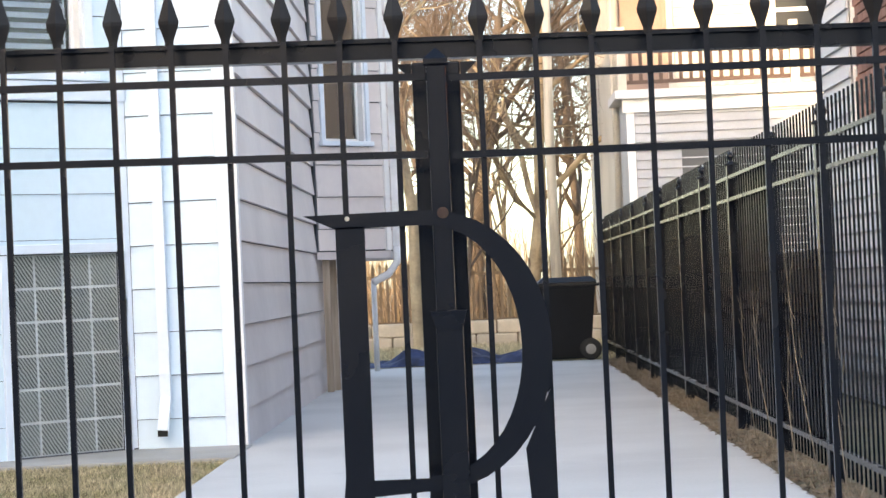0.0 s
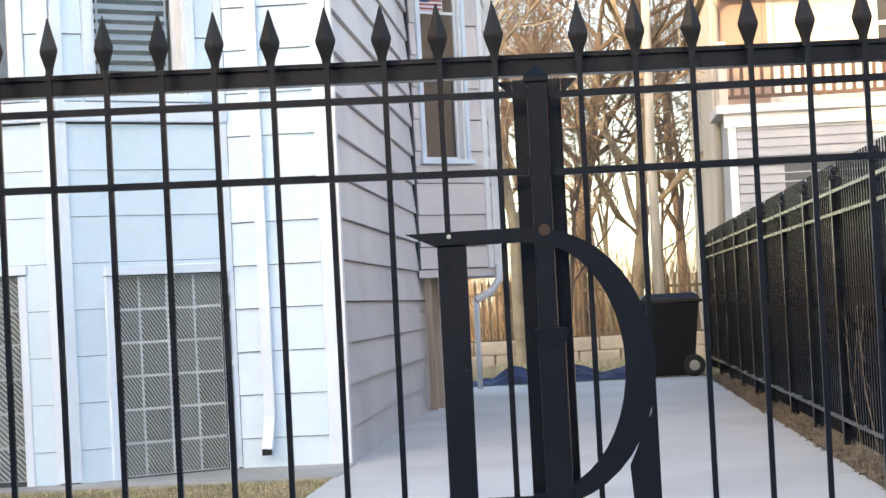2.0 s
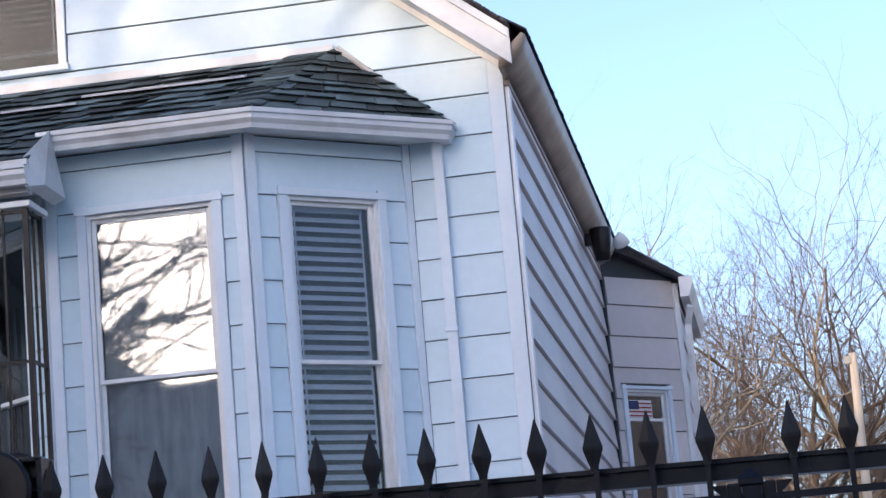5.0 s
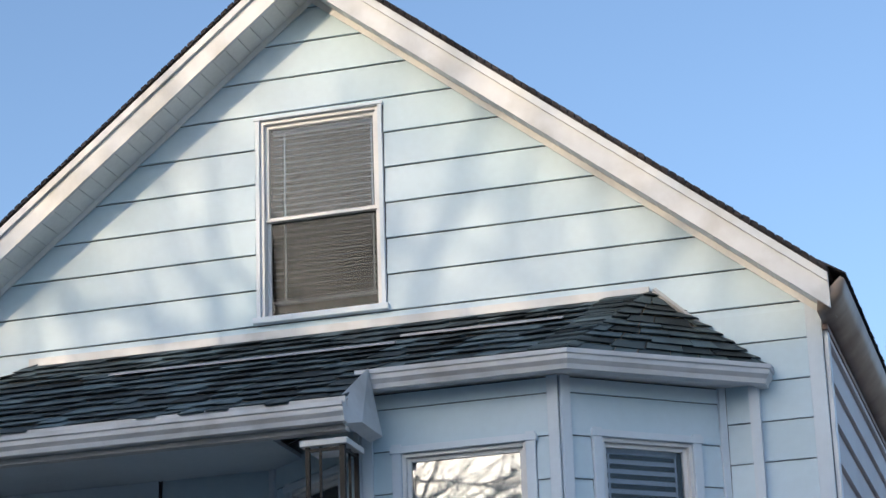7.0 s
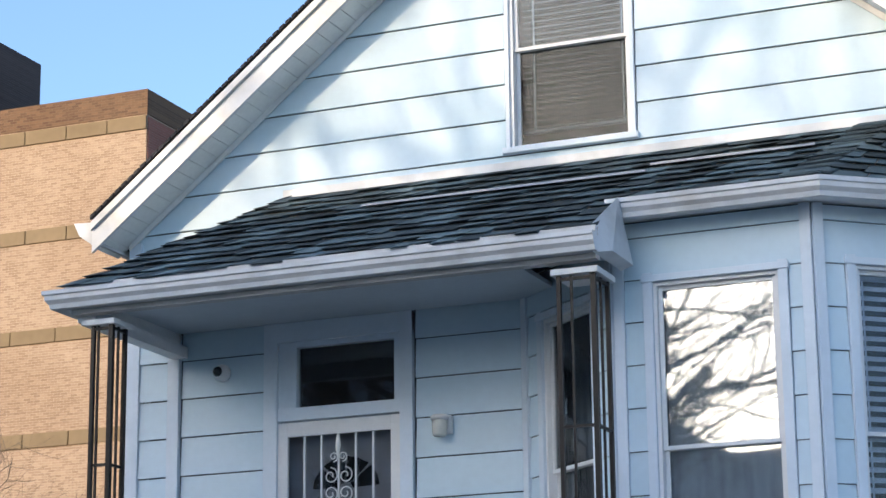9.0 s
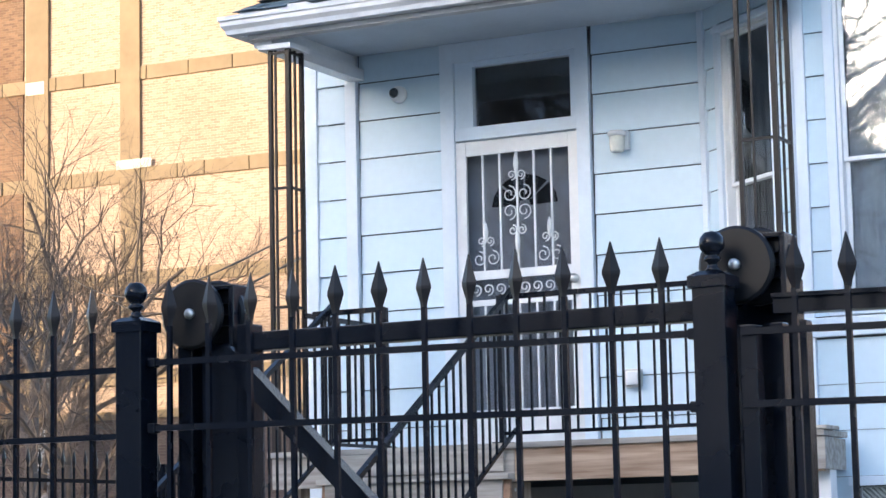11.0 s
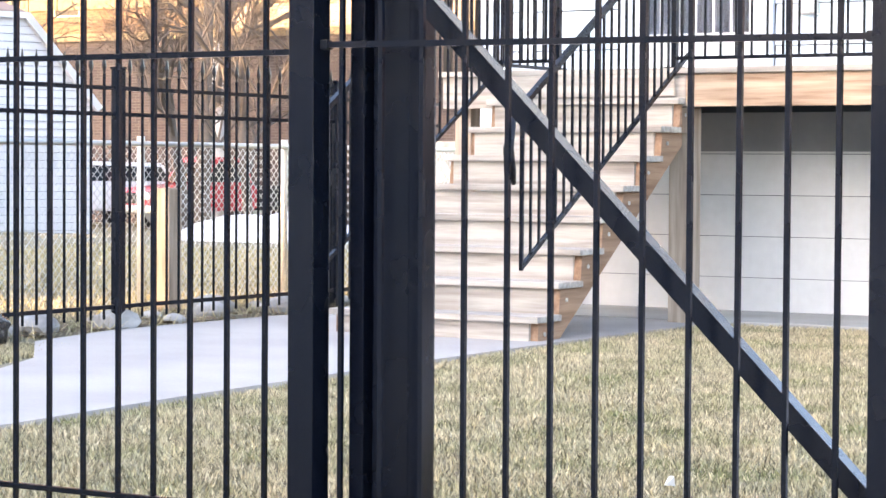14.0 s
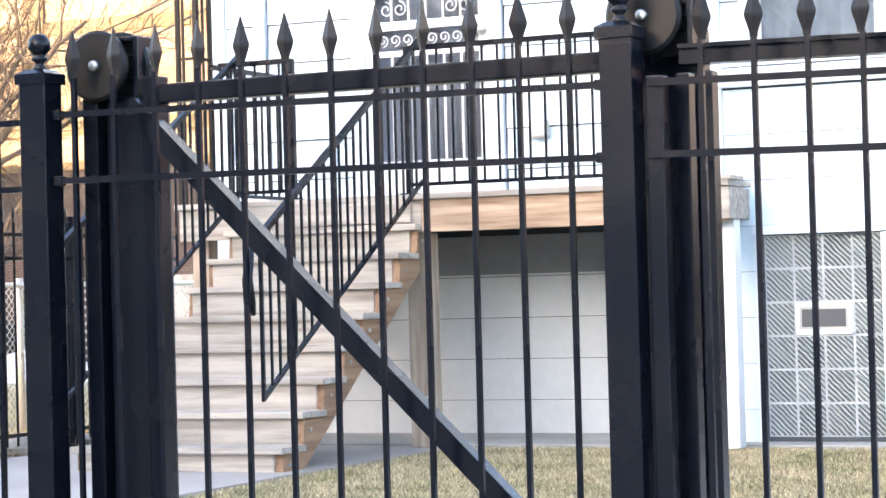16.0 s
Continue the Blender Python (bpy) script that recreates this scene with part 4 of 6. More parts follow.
sp = part("pane", box(-6.925, 13.994, 1.85, -6.155, 13.998, 3.60), M_GLASS_DARK, storm)
sp.visible_shadow = False
for i in range(5):
    x = -6.925 + 0.77 * (i + 1) / 6
    part("bar", tube([(x, 13.978, 2.80), (x, 13.978, 3.60)], 0.0065, square=True), M_WHITE, storm)
    part("bar", tube([(x, 13.978, 1.85), (x, 13.978, 2.56)], 0.0065, square=True), M_WHITE, storm)


def scroll(cx, cz, r, way, flip, bm, turns=1.35, y=13.966, t=0.0052):
    """A flat-bar volute that ends in a curl."""
    pts = []
    for i in range(15):
        k = i / 14
        a = -math.pi / 2 * flip + way * flip * k * turns * 2 * math.pi
        rr = r * (1 - 0.75 * k)
        pts.append((cx + way * rr * math.cos(a * way), y, cz + rr * math.sin(a)))
    return tube(pts, t, 5, bm)


def spindle(x, z, h, bm, y=13.966):
    return lathe([(0.004, -h / 2), (0.016, -h / 4), (0.02, 0), (0.016, h / 4), (0.004, h / 2)], (x, y, z), 8, bm)


xm = -6.54
orn = bmesh.new()
for zc, fl, r in ((3.44, 1, 0.036), (3.31, -1, 0.058), (3.19, 1, 0.058), (3.06, -1, 0.036)):
    for w in (1, -1):
        scroll(xm + w * r * 0.95, zc, r, w, fl, orn)
for zc in (3.52, 2.98):
    spindle(xm, zc, 0.16, orn)
for x in (xm - 0.24, xm + 0.24):
    for zc, fl, r in ((3.0, 1, 0.034), (2.88, -1, 0.054)):
        for w in (1, -1):
            scroll(x + w * r * 0.95, zc, r, w, fl, orn)
    spindle(x, 3.06, 0.14, orn)
part("scrollwork", orn, M_WHITE, storm, "white wrought scrolls", smooth=True)
band = bmesh.new()
for i in range(8):
    scroll(-6.86 + i * 0.0915, 2.67, 0.042, 1 if i % 2 else -1, 1, band)
part("scroll_band", band, M_WHITE, storm, smooth=True)
part("door_knob", lathe([(0.012, 0), (0.03, 0.01), (0.032, 0.03), (0.02, 0.045), (0.004, 0.05)], (0, 0, 0), 14), M_STEEL, storm, "bright door knob", smooth=True, m=Matrix.Translation((-6.125, 13.975, 2.70)) @ Matrix.Rotation(radians(90), 4, "X"))
part("door_lock", lathe([(0.02, 0), (0.026, 0.01), (0.02, 0.02), (0.004, 0.022)], (0, 0, 0), 14), M_STEEL, storm, smooth=True, m=Matrix.Translation((-6.125, 13.975, 2.60)) @ Matrix.Rotation(radians(90), 4, "X"))

dome = thing("security_camera", "small white dome security camera on the porch wall", "camera", (-7.43, 13.98, 4.09))
part("housing", lathe([(0.06, 0), (0.06, 0.03), (0.052, 0.05), (0.03, 0.06), (0.004, 0.062)], (0, 0, 0), 20), M_WHITE, dome, smooth=True, m=Matrix.Translation((-7.43, 13.98, 4.09)) @ Matrix.Rotation(radians(90), 4, "X"))
part("lens", lathe([(0.034, 0.0), (0.036, 0.02), (0.022, 0.045), (0.004, 0.05)], (0, 0, 0), 18), M_CARGLASS, dome, "black camera lens", smooth=True, m=Matrix.Translation((-7.445, 13.935, 4.095)) @ Matrix.Rotation(radians(90), 4, "X"))
pl = thing("porch_lamp", "white jar-shaped porch lamp on the wall", "lamp", (-5.77, 13.97, 3.58))
part("back_plate", box(-5.80, 13.94, 3.53, -5.70, 13.985, 3.655, 0.01), M_WHITE, pl)
part("cap", lathe([(0.03, 0.0), (0.06, 0.005), (0.062, 0.025), (0.05, 0.036), (0.004, 0.04)], (-5.765, 13.90, 3.615), 18), M_WHITE, pl, smooth=True)
part("jar", lathe([(0.04, 0.02), (0.047, 0.03), (0.05, 0.07), (0.052, 0.125), (0.03, 0.13)], (-5.765, 13.90, 3.49), 18), M_LAMP_LENS, pl, "milky glass jar", smooth=True)
ob = thing("wall_outlet", "grey weatherproof outlet box on the wall", "outlet", (-5.72, 13.97, 2.0))
part("box_body", box(-5.78, 13.93, 1.95, -5.665, 13.985, 2.07, 0.01), M_GALV, ob)
part("cover", box(-5.765, 13.918, 1.965, -5.68, 13.929, 2.055, 0.006), M_WHITE, ob)

# ---- porch deck ----
DT, DF = 1.56, 12.68
DX0, DX1 = -7.74, -4.03
deck = thing("porch_deck", "weathered timber porch deck on a tan beam", "deck", (-6, 13, 1.5))
n = 9
for i in range(n):
    a = DF + (13.96 - DF) * i / n
    b = DF + (13.96 - DF) * (i + 1) / n - 0.006
    x1 = DX1 if b < 13.22 else DX1 - (b - 13.2) * 1.25 - 0.3
    part("deck_plank", box(DX0, a - (0.03 if i == 0 else 0), DT - 0.035, x1, b, DT + random.uniform(-0.002, 0.002), 0.004), M_WOOD, deck)
part("rim_beam", box(DX0 + 0.02, DF, 1.325, -6.0, DF + 0.045, DT - 0.037, 0.004), M_WOOD, deck)
part("rim_beam", box(-5.995, DF - 0.004, 1.325, DX1 - 0.02, DF + 0.045, DT - 0.037, 0.004), M_WOOD_BEAM, deck, "tan beam with a bold grain")
part("end_block", box(-4.19, DF - 0.02, 1.335, DX1, DF + 0.2, DT - 0.04, 0.006), M_WOOD, deck)
part("end_cap", box(-4.2, DF - 0.04, DT + 0.002, DX1 + 0.02, DF + 0.2, DT + 0.024, 0.004), M_WOOD, deck)
for x in (DX0 + 0.04, DX1 - 0.1):
    part("side_joist", box(x, DF + 0.047, 1.34, x + 0.04, 13.25 if x > -5 else 13.94, DT - 0.037, 0.003), M_WOOD, deck)
for x in (-7.2, -6.6, -5.9, -5.4, -4.9):
    part("joist", box(x, DF + 0.047, 1.36, x + 0.04, 13.95, DT - 0.037), M_WOOD_POST, deck)
part("deck_post", box(-6.13, 12.735, 0.006, -5.98, 12.875, 1.32, 0.006), M_WOOD_POST, deck, "square timber post")
part("post_plate", box(-6.15, 12.712, 1.16, -5.96, 12.733, 1.32, 0.004), M_WOOD_POST, deck)
part("deck_post", box(-7.7, 12.8, 0.006, -7.58, 12.92, 1.36, 0.006), M_WOOD_POST, deck)
part("deck_post", box(-4.16, 12.8, 0.0, -4.05, 12.92, 1.34, 0.006), M_WHITE, deck, "white painted post")

stairs = thing("porch_stairs", "weathered timber porch stairs with closed risers", "stairs", (-6.65, 11.7, 0))
RISE, RUN, SX0, SX1 = 0.1765, 0.252, -7.33, -6.0
for i in range(8):
    y, z = 10.86 + i * RUN, 0.140 + i * RISE
    part("tread", box(SX0 - 0.02, y - 0.03, z - 0.036, SX1 + 0.005 + random.uniform(-0.01, 0.012), y + 0.115, z + random.uniform(-0.002, 0.002), 0.006), M_WOOD, stairs)
    part("tread", box(SX0 - 0.02, y + 0.121, z - 0.036, SX1 + 0.003, y + RUN + 0.012, z, 0.005), M_WOOD, stairs)
    part("riser", box(SX0 + 0.03, y, max(0.0, z - RISE) if i else 0.0, SX1 - 0.059, y + 0.02, z - 0.037), M_WOOD, stairs)
part("riser", box(SX0 + 0.03, DF - 0.03, 1.39, SX1 - 0.06, DF - 0.008, DT - 0.037), M_WOOD, stairs)
for x in (SX1 - 0.058, SX0 + 0.0):
    poly = [(10.882, 0.0), (11.12, 0.0), (DF - 0.01, 1.09), (DF - 0.01, 1.338)]
    for i in reversed(range(8)):
        y, z = 10.86 + i * RUN, 0.140 + i * RISE - 0.038
        poly += [(min(y + RUN, DF - 0.011), z), (y + 0.022, z)]
    part("stringer", prism(poly, 0, x, x + 0.045), M_WOOD_STRINGER, stairs)
    for i in range(8):
        y, z = 10.86 + i * RUN, 0.140 + i * RISE
        part("bolt", lathe([(0.012, 0), (0.012, 0.006), (0.003, 0.008)], (0, 0, 0), 8), M_STEEL, stairs, m=Matrix.Translation((x + 0.046, y + 0.09, z - 0.1)) @ Matrix.Rotation(radians(90), 4, "Y"))


def railing(name, pts, low, label, step=0.1, group="porch railings", rt=0.016):
    """Iron railing along two points of its top rail; low: drop to the lower rail."""
    a, b = Vector(pts[0]), Vector(pts[1])
    r = thing(name, label, "railing", tuple(a - Vector((0, 0, low + 0.05))), group)
    part("top_rail", tube([a, b], rt, square=True), M_BLACK, r)
    d = Vector((0, 0, low))
    part("bottom_rail", tube([a - d, b - d], 0.011, square=True), M_BLACK, r)
    k = max(2, int((b - a).length / step))
    for i in range(1, k):
        p = a.lerp(b, i / k)
        part("baluster", tube([p - d, p], 0.0065, square=True), M_BLACK, r)
    return r


def newel(parent, x, y, z0, z1):
    part("newel", box(x - 0.018, y - 0.018, z0, x + 0.018, y + 0.018, z1, 0.002), M_BLACK, parent)
    part("newel_foot", box(x - 0.05, y - 0.05, z0, x + 0.05, y + 0.05, z0 + 0.008), M_BLACK, parent)


r = railing("railing", [(-6.09, 12.72, 2.46), (-4.47, 12.72, 2.46)], 0.84, "black iron porch railing with thin balusters")
newel(r, -6.09, 12.72, DT, 2.47)
r = railing("railing", [(-7.42, 12.72, 2.44), (-6.9, 12.72, 2.44)], 0.82, "short black iron porch railing beside the stairs", 0.085)
newel(r, -6.9, 12.72, DT, 2.45)
r = railing("railing", [(-7.5, 12.76, 2.44), (-7.5, 13.94, 2.44)], 0.82, "black iron railing along the porch end")
r = railing("stair_railing", [(-5.97, 12.66, 2.50), (-5.97, 10.62, 1.28)], 0.86, "sloping black iron stair railing", 0.105)
part("newel", box(-5.98, 10.605, 0.40, -5.96, 10.625, 1.28, 0.002), M_BLACK, r)
part("rail_end", tube([(-5.97, 10.62, 1.28), (-5.97, 10.52, 1.20), (-5.97, 10.47, 1.05), (-5.97, 10.49, 0.92), (-5.97, 10.53, 0.86)], [0.017, 0.017, 0.03, 0.034, 0.012], 8), M_BLACK, r, "drooping scrolled rail end", smooth=True)
r = railing("stair_railing", [(-7.22, 12.66, 2.50), (-7.22, 10.62, 1.28)], 0.86, "sloping black iron stair railing", 0.105)
part("newel", box(-7.23, 10.605, 0.40, -7.21, 10.625, 1.28, 0.002), M_BLACK, r)
part("rail_end", tube([(-7.22, 10.62, 1.28), (-7.22, 10.52, 1.20), (-7.22, 10.47, 1.05), (-7.22, 10.49, 0.92), (-7.22, 10.53, 0.86)], [0.017, 0.017, 0.03, 0.034, 0.012], 8), M_BLACK, r, smooth=True)


def iron_post(x0, x1, label, y1=12.96):
    """Open corner post of three slim uprights with cross ties."""
    p = thing("porch_post", label, "post", ((x0 + x1) / 2, 12.8, DT), "porch posts")
    y0 = 12.70
    for x, y, w in ((x0, y0, 0.013), (x1, y0, 0.016), (x1, y1, 0.013), ((x0 + x1) / 2 - 0.03, y0, 0.007), (x1, (y0 + y1) / 2, 0.007)):
        part("upright", tube([(x, y, DT), (x, y, 4.2)], w, square=True), M_BRONZE, p)
    for z in (2.5, 3.28, 4.18):
        part("cross_tie", tube([(x0, y0, z), (x1, y0, z)], 0.009, square=True), M_BRONZE, p)
        part("cross_tie", tube([(x1, y0, z), (x1, y1, z)], 0.009, square=True), M_BRONZE, p)
    part("cap", box(x0 - 0.04, y0 - 0.04, 4.2, x1 + 0.04, y1 + 0.04, 4.238, 0.004), M_WHITE, p)
    return p


iron_post(-7.71, -7.575, "open dark iron porch post", 12.87)
iron_post(-4.48, -4.26, "open dark iron porch post beside the bay")

# ---- side oriel behind ----
OC, OD = (X1 + 0.03, 20.55), (-0.84, 21.2)
o1, o2 = Face(OC, OD), Face(OD, (-0.84, 23.4))
oriel = thing("oriel", "grey-white oriel bay hung on the side wall", "bay", (-1.1, 21.5, 1.26), kind="structure")
OW = (0.135, 0.645, 2.27, 3.88)
ow = part("oriel_wall", wall_mesh(o1, 0, o1.len, 1.27, lambda u: 5.2 - u * 0.28, 0.1, [OW]), M_LAP_SHADE, oriel)
ow2 = part("oriel_wall", wall_mesh(o2, 0, o2.len, 1.27, flat(4.93), 0.1), M_LAP_SHADE, oriel)
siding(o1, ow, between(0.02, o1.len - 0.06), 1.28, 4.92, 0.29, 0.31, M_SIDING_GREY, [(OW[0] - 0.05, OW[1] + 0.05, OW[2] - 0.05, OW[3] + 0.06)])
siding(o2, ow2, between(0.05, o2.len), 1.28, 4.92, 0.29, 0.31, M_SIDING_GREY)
part("corner_board", o1.box(o1.len - 0.058, 0.001, 1.27, o1.len, 0.03, 4.9, 0.003), M_WHITE, oriel)
part("oriel_floor", prism([OC, OD, (-0.84, 23.4), (X1 + 0.01, 23.4)], 2, 1.2, 1.268), M_SIDING_GREY, oriel)
part("oriel_roof", hull([(X1, 20.3, 5.32), (OC[0] + 0.1, 20.35, 5.26), (-0.74, 21.1, 4.95), (-0.74, 23.5, 4.95), (X1, 23.5, 5.34), (X1, 20.3, 5.2), (-0.74, 21.1, 4.9), (-0.74, 23.5, 4.9), (X1, 23.5, 5.2)]), M_SHINGLE_SIDE, oriel, "dark shingle roof")
part("gutter_end", prism([(-0.8, 4.74), (-0.72, 4.74), (-0.67, 4.88), (-0.68, 4.93), (-0.8, 4.93)], 1, 21.02, 23.5), M_METAL_WHITE, oriel, "white gutter")
part("corner_pipe", tube([(-0.72, 21.1, 4.66), (-0.76, 21.2, 4.5), (-0.78, 21.24, 1.3)], 0.03, square=True), M_METAL_WHITE, oriel)
part("bent_pipe", tube([(-0.78, 21.2, 1.3), (-0.78, 21.18, 1.16), (-0.86, 21.12, 1.05), (-1.0, 21.05, 0.98)], 0.035, 8), M_METAL_WHITE, oriel, smooth=True)
part("oriel_lining", o1.box(0.05, -0.42, 1.4, o1.len - 0.1, -0.38, 4.7), M_STONE, oriel)
window("window_7", o1, OW[0], OW[1], OW[2], OW[3], 3.05, "white sash window of the side oriel", casing=0.045, pane=M_GLASS)
part("sash_bar", o1.box(OW[0] + 0.03, -0.045, 3.60, OW[1] - 0.03, -0.02, 3.625), M_WHITE, oriel)
part("flag_sticker", box(-0.16, -0.002, -0.07, 0.14, 0.002, 0.09), M_SHADE, oriel, "small striped flag picture in the window", m=Matrix.Translation(o1.at(0.33, -0.028, 3.70)) @ Matrix.Rotation(radians(45), 4, "Z"))
for k in range(4):
    part("flag_stripe", box(-0.15, -0.006, -0.06 + k * 0.038, 0.13, -0.003, -0.045 + k * 0.038), M_RED, oriel, m=Matrix.Translation(o1.at(0.33, -0.028, 3.70)) @ Matrix.Rotation(radians(45), 4, "Z"))
part("flag_field", box(-0.15, -0.009, 0.005, -0.02, -0.0065, 0.085), M_BLUE, oriel, m=Matrix.Translation(o1.at(0.33, -0.028, 3.70)) @ Matrix.Rotation(radians(45), 4, "Z"))
for x, y in ((-1.41, 20.75), (-1.37, 21.1)):
    tagged(part("oriel_leg", box(x - 0.03, y - 0.03, 0.0, x + 0.03, y + 0.03, 1.2, 0.004), M_WOOD_POST, None), "thin timber leg under the oriel", "post")
tagged(part("white_standpipe", tube([(-1.2, 25.3, 0.0), (-1.2, 25.3, 1.0)], 0.03, 8), M_METAL_WHITE, None, smooth=True), "white standpipe at the driveway end", "pipe")
fl = thing("flood_lamp", "dark cone flood lamp on the side wall", "lamp", (-1.4, 18.95, 4.88))
part("bracket", box(-1.47, 18.9, 4.88, -1.40, 18.96, 4.98, 0.004), M_BRONZE, fl)
part("shade", lathe([(0.06, 0.0), (0.075, 0.08), (0.095, 0.26), (0.09, 0.28), (0.03, 0.285)], (-1.33, 18.93, 4.74), 18), M_BRONZE, fl, smooth=True)
part("lamp_head", lathe([(0.03, 0.0), (0.06, 0.05), (0.07, 0.12), (0.02, 0.13)], (0, 0, 0), 14), M_WHITE, fl, "white flood head", smooth=True, m=Matrix.Translation((-1.22, 18.9, 4.84)) @ Matrix.Rotation(radians(50), 4, "Y"))

# ---- front fence and sliding gates ----
YF = 4.67


def picket_mesh(z0, z1):
    return mesh_of("picket", tube([(0, 0, z0), (0, 0, z1)], 0.0058, square=True), M_BLACK)


def finial_mesh():
    """Cast spear: four-sided leaf over a collar."""
    bm = bmesh.new()
    prof = [(0.0085, 0.0), (0.0095, 0.012), (0.0205, 0.045), (0.021, 0.052), (0.011, 0.085), (0.0015, 0.118)]
    rings = []
    for r, z in prof:
        rings.append([bm.verts.new((r * cx, r * cy * 0.5, z)) for cx, cy in ((1, 0), (0, 1), (-1, 0), (0, -1))])
    for a, b in zip(rings, rings[1:]):
        for i in range(4):
            bm.faces.new((a[i], a[(i + 1) % 4], b[(i + 1) % 4], b[i]))
    bm.faces.new(list(reversed(rings[0])))
    bm.faces.new(rings[-1])
    return mesh_of("finial", bm, M_BRONZE)


FINIAL = finial_mesh()


def pickets(parent, spots, z0, ztop, y=YF):
    for x in spots:
        zt = ztop(x)
        me = picket_mesh(z0, zt - 0.115)
        lean = Matrix.Rotation(random.uniform(-0.0025, 0.0025), 4, "Y")
        p = piece("picket", me, parent, Matrix.Translation((x, y, 0)) @ lean)
        piece("finial", FINIAL, p, Matrix.Translation((x, y, zt - 0.118)) @ Matrix.Rotation(random.uniform(-0.25, 0.25), 4, "Z"))


def rail(parent, x0, z0, x1, z1, y=YF - 0.004, r=0.0074):
    return part("rail", tube([(x0, y, z0), (x1, y, z1)], r, square=True), M_BLACK, parent)


right_gate = thing("sliding_gate", "black iron driveway gate with spear pickets and a large letter plate", "gate", (0, YF, 0), "sliding gates")
spots = [-0.158 - 0.1149 * i for i in range(13)] + [0.014 + 0.1148 * i for i in range(18)]
pickets(right_gate, spots, 0.06, lambda x: 1.552 + (-x) * 0.022 if x < 0 else 1.548)
for (za, zb) in ((1.384, 1.362), (1.229, 1.204), (0.11, 0.10)):
    rail(right_gate, -1.66, za, -0.10, zb)
    rail(right_gate, -0.05, zb - 0.004, 2.1, zb - 0.012)
TY = 4.76
part("frame_tube", hull([(x, y, z + dz) for x, z in ((-1.62, 1.450), (2.1, 1.402)) for y in (TY, TY + 0.05) for dz in (-0.021, 0.012)]), M_BLACK, right_gate)
part("track", hull([(x, y, z + dz) for x, z in ((-1.62, 1.450), (2.1, 1.402)) for y in (TY - 0.012, TY + 0.03) for dz in (0.0125, 0.022)]), M_BLACK, right_gate)
part("frame_post", box(-0.128, TY, 0.05, -0.028, TY + 0.05, 1.401, 0.004), M_BLACK, right_gate)
part("frame_tube", box(-1.62, TY, 0.02, 2.1, TY + 0.05, 0.07, 0.004), M_BLACK, right_gate)
for s in (1, -1):
    part("gusset", prism([(-0.078 + s * 0.051, 1.4), (-0.078 + s * 0.085, 1.4), (-0.078 + s * 0.051, 1.366)], 1, TY + 0.01, TY + 0.04), M_BLACK, right_gate)
latch = part("latch_post", box(-0.096, YF - 0.03, 0.87, -0.056, YF + 0.01, 1.385, 0.004), M_BLACK, right_gate)
part("post_cap", hull([(-0.101, YF - 0.035, 1.385), (-0.051, YF - 0.035, 1.385), (-0.051, YF + 0.015, 1.385), (-0.101, YF + 0.015, 1.385), (-0.101, YF - 0.035, 1.396), (-0.051, YF + 0.015, 1.396), (-0.101, YF + 0.015, 1.396), (-0.051, YF - 0.035, 1.396), (-0.076, YF - 0.01, 1.42)]), M_BLACK, latch)
part("sleeve", box(-0.098, YF - 0.05, 0.2, -0.043, YF - 0.012, 0.86, 0.004), M_BLACK, right_gate)
part("sleeve_collar", hull([(-0.108, YF - 0.055, 0.885), (-0.034, YF - 0.055, 0.885), (-0.108, YF - 0.008, 0.885), (-0.034, YF - 0.008, 0.885), (-0.096, YF - 0.052, 0.845), (-0.046, YF - 0.052, 0.845), (-0.096, YF - 0.01, 0.845), (-0.046, YF - 0.01, 0.845)]), M_BLACK, right_gate)
# the letter plate: a serifed D over a second, cut-off form
PY0, PY1 = YF - 0.034, YF - 0.022
plate = bmesh.new()
prism([(-0.293, 0.40), (-0.236, 0.40), (-0.234, 1.062), (-0.293, 1.062)], 1, PY0, PY1, plate)
prism([(-0.358, 1.088), (-0.293, 1.058), (-0.12, 1.060), (-0.12, 1.090)], 1, PY0, PY1, plate)
prism([(-0.31, 0.40), (-0.293, 0.40), (-0.293, 0.555)], 1, PY0, PY1, plate)
prism([(-0.236, 0.515), (-0.12, 0.522), (-0.12, 0.548), (-0.236, 0.548)], 1, PY0, PY1, plate)
N_ARC = 22
for i in range(N_ARC):
    a0, a1 = math.pi / 2 - math.pi * i / N_ARC, math.pi / 2 - math.pi * (i + 1) / N_ARC

    def ring(a, k):
        ax, az = ((0.255, 0.284) if k else (0.194, 0.254))
        return (-0.12 + ax * max(0, math.cos(a)) ** 0.92, 0.806 + az * math.sin(a))

    prism([ring(a0, 0), ring(a0, 1), ring(a1, 1), ring(a1, 0)], 1, PY0, PY1, plate)
prism([(0.073, 0.60), (0.128, 0.72), (0.134, 0.40), (0.086, 0.40)], 1, PY0, PY1, plate)
bmesh.ops.remove_doubles(plate, verts=plate.verts, dist=0.0006)
part("letter_plate", plate, M_BLACK, right_gate, "flat cut-out letter D in black steel")
part("plate_hole", lathe([(0.005, 0), (0.005, 0.002), (0.001, 0.0022)], (0, 0, 0), 10), M_PATCH, right_gate, m=Matrix.Translation((-0.268, PY0, 1.079)) @ Matrix.Rotation(radians(90), 4, "X"))
part("rust_spot", lathe([(0.012, 0), (0.011, 0.001), (0.003, 0.0015)], (0, 0, 0), 12), M_RUST, right_gate, m=Matrix.Translation((-0.074, PY0, 1.083)) @ Matrix.Rotation(radians(90), 4, "X"))
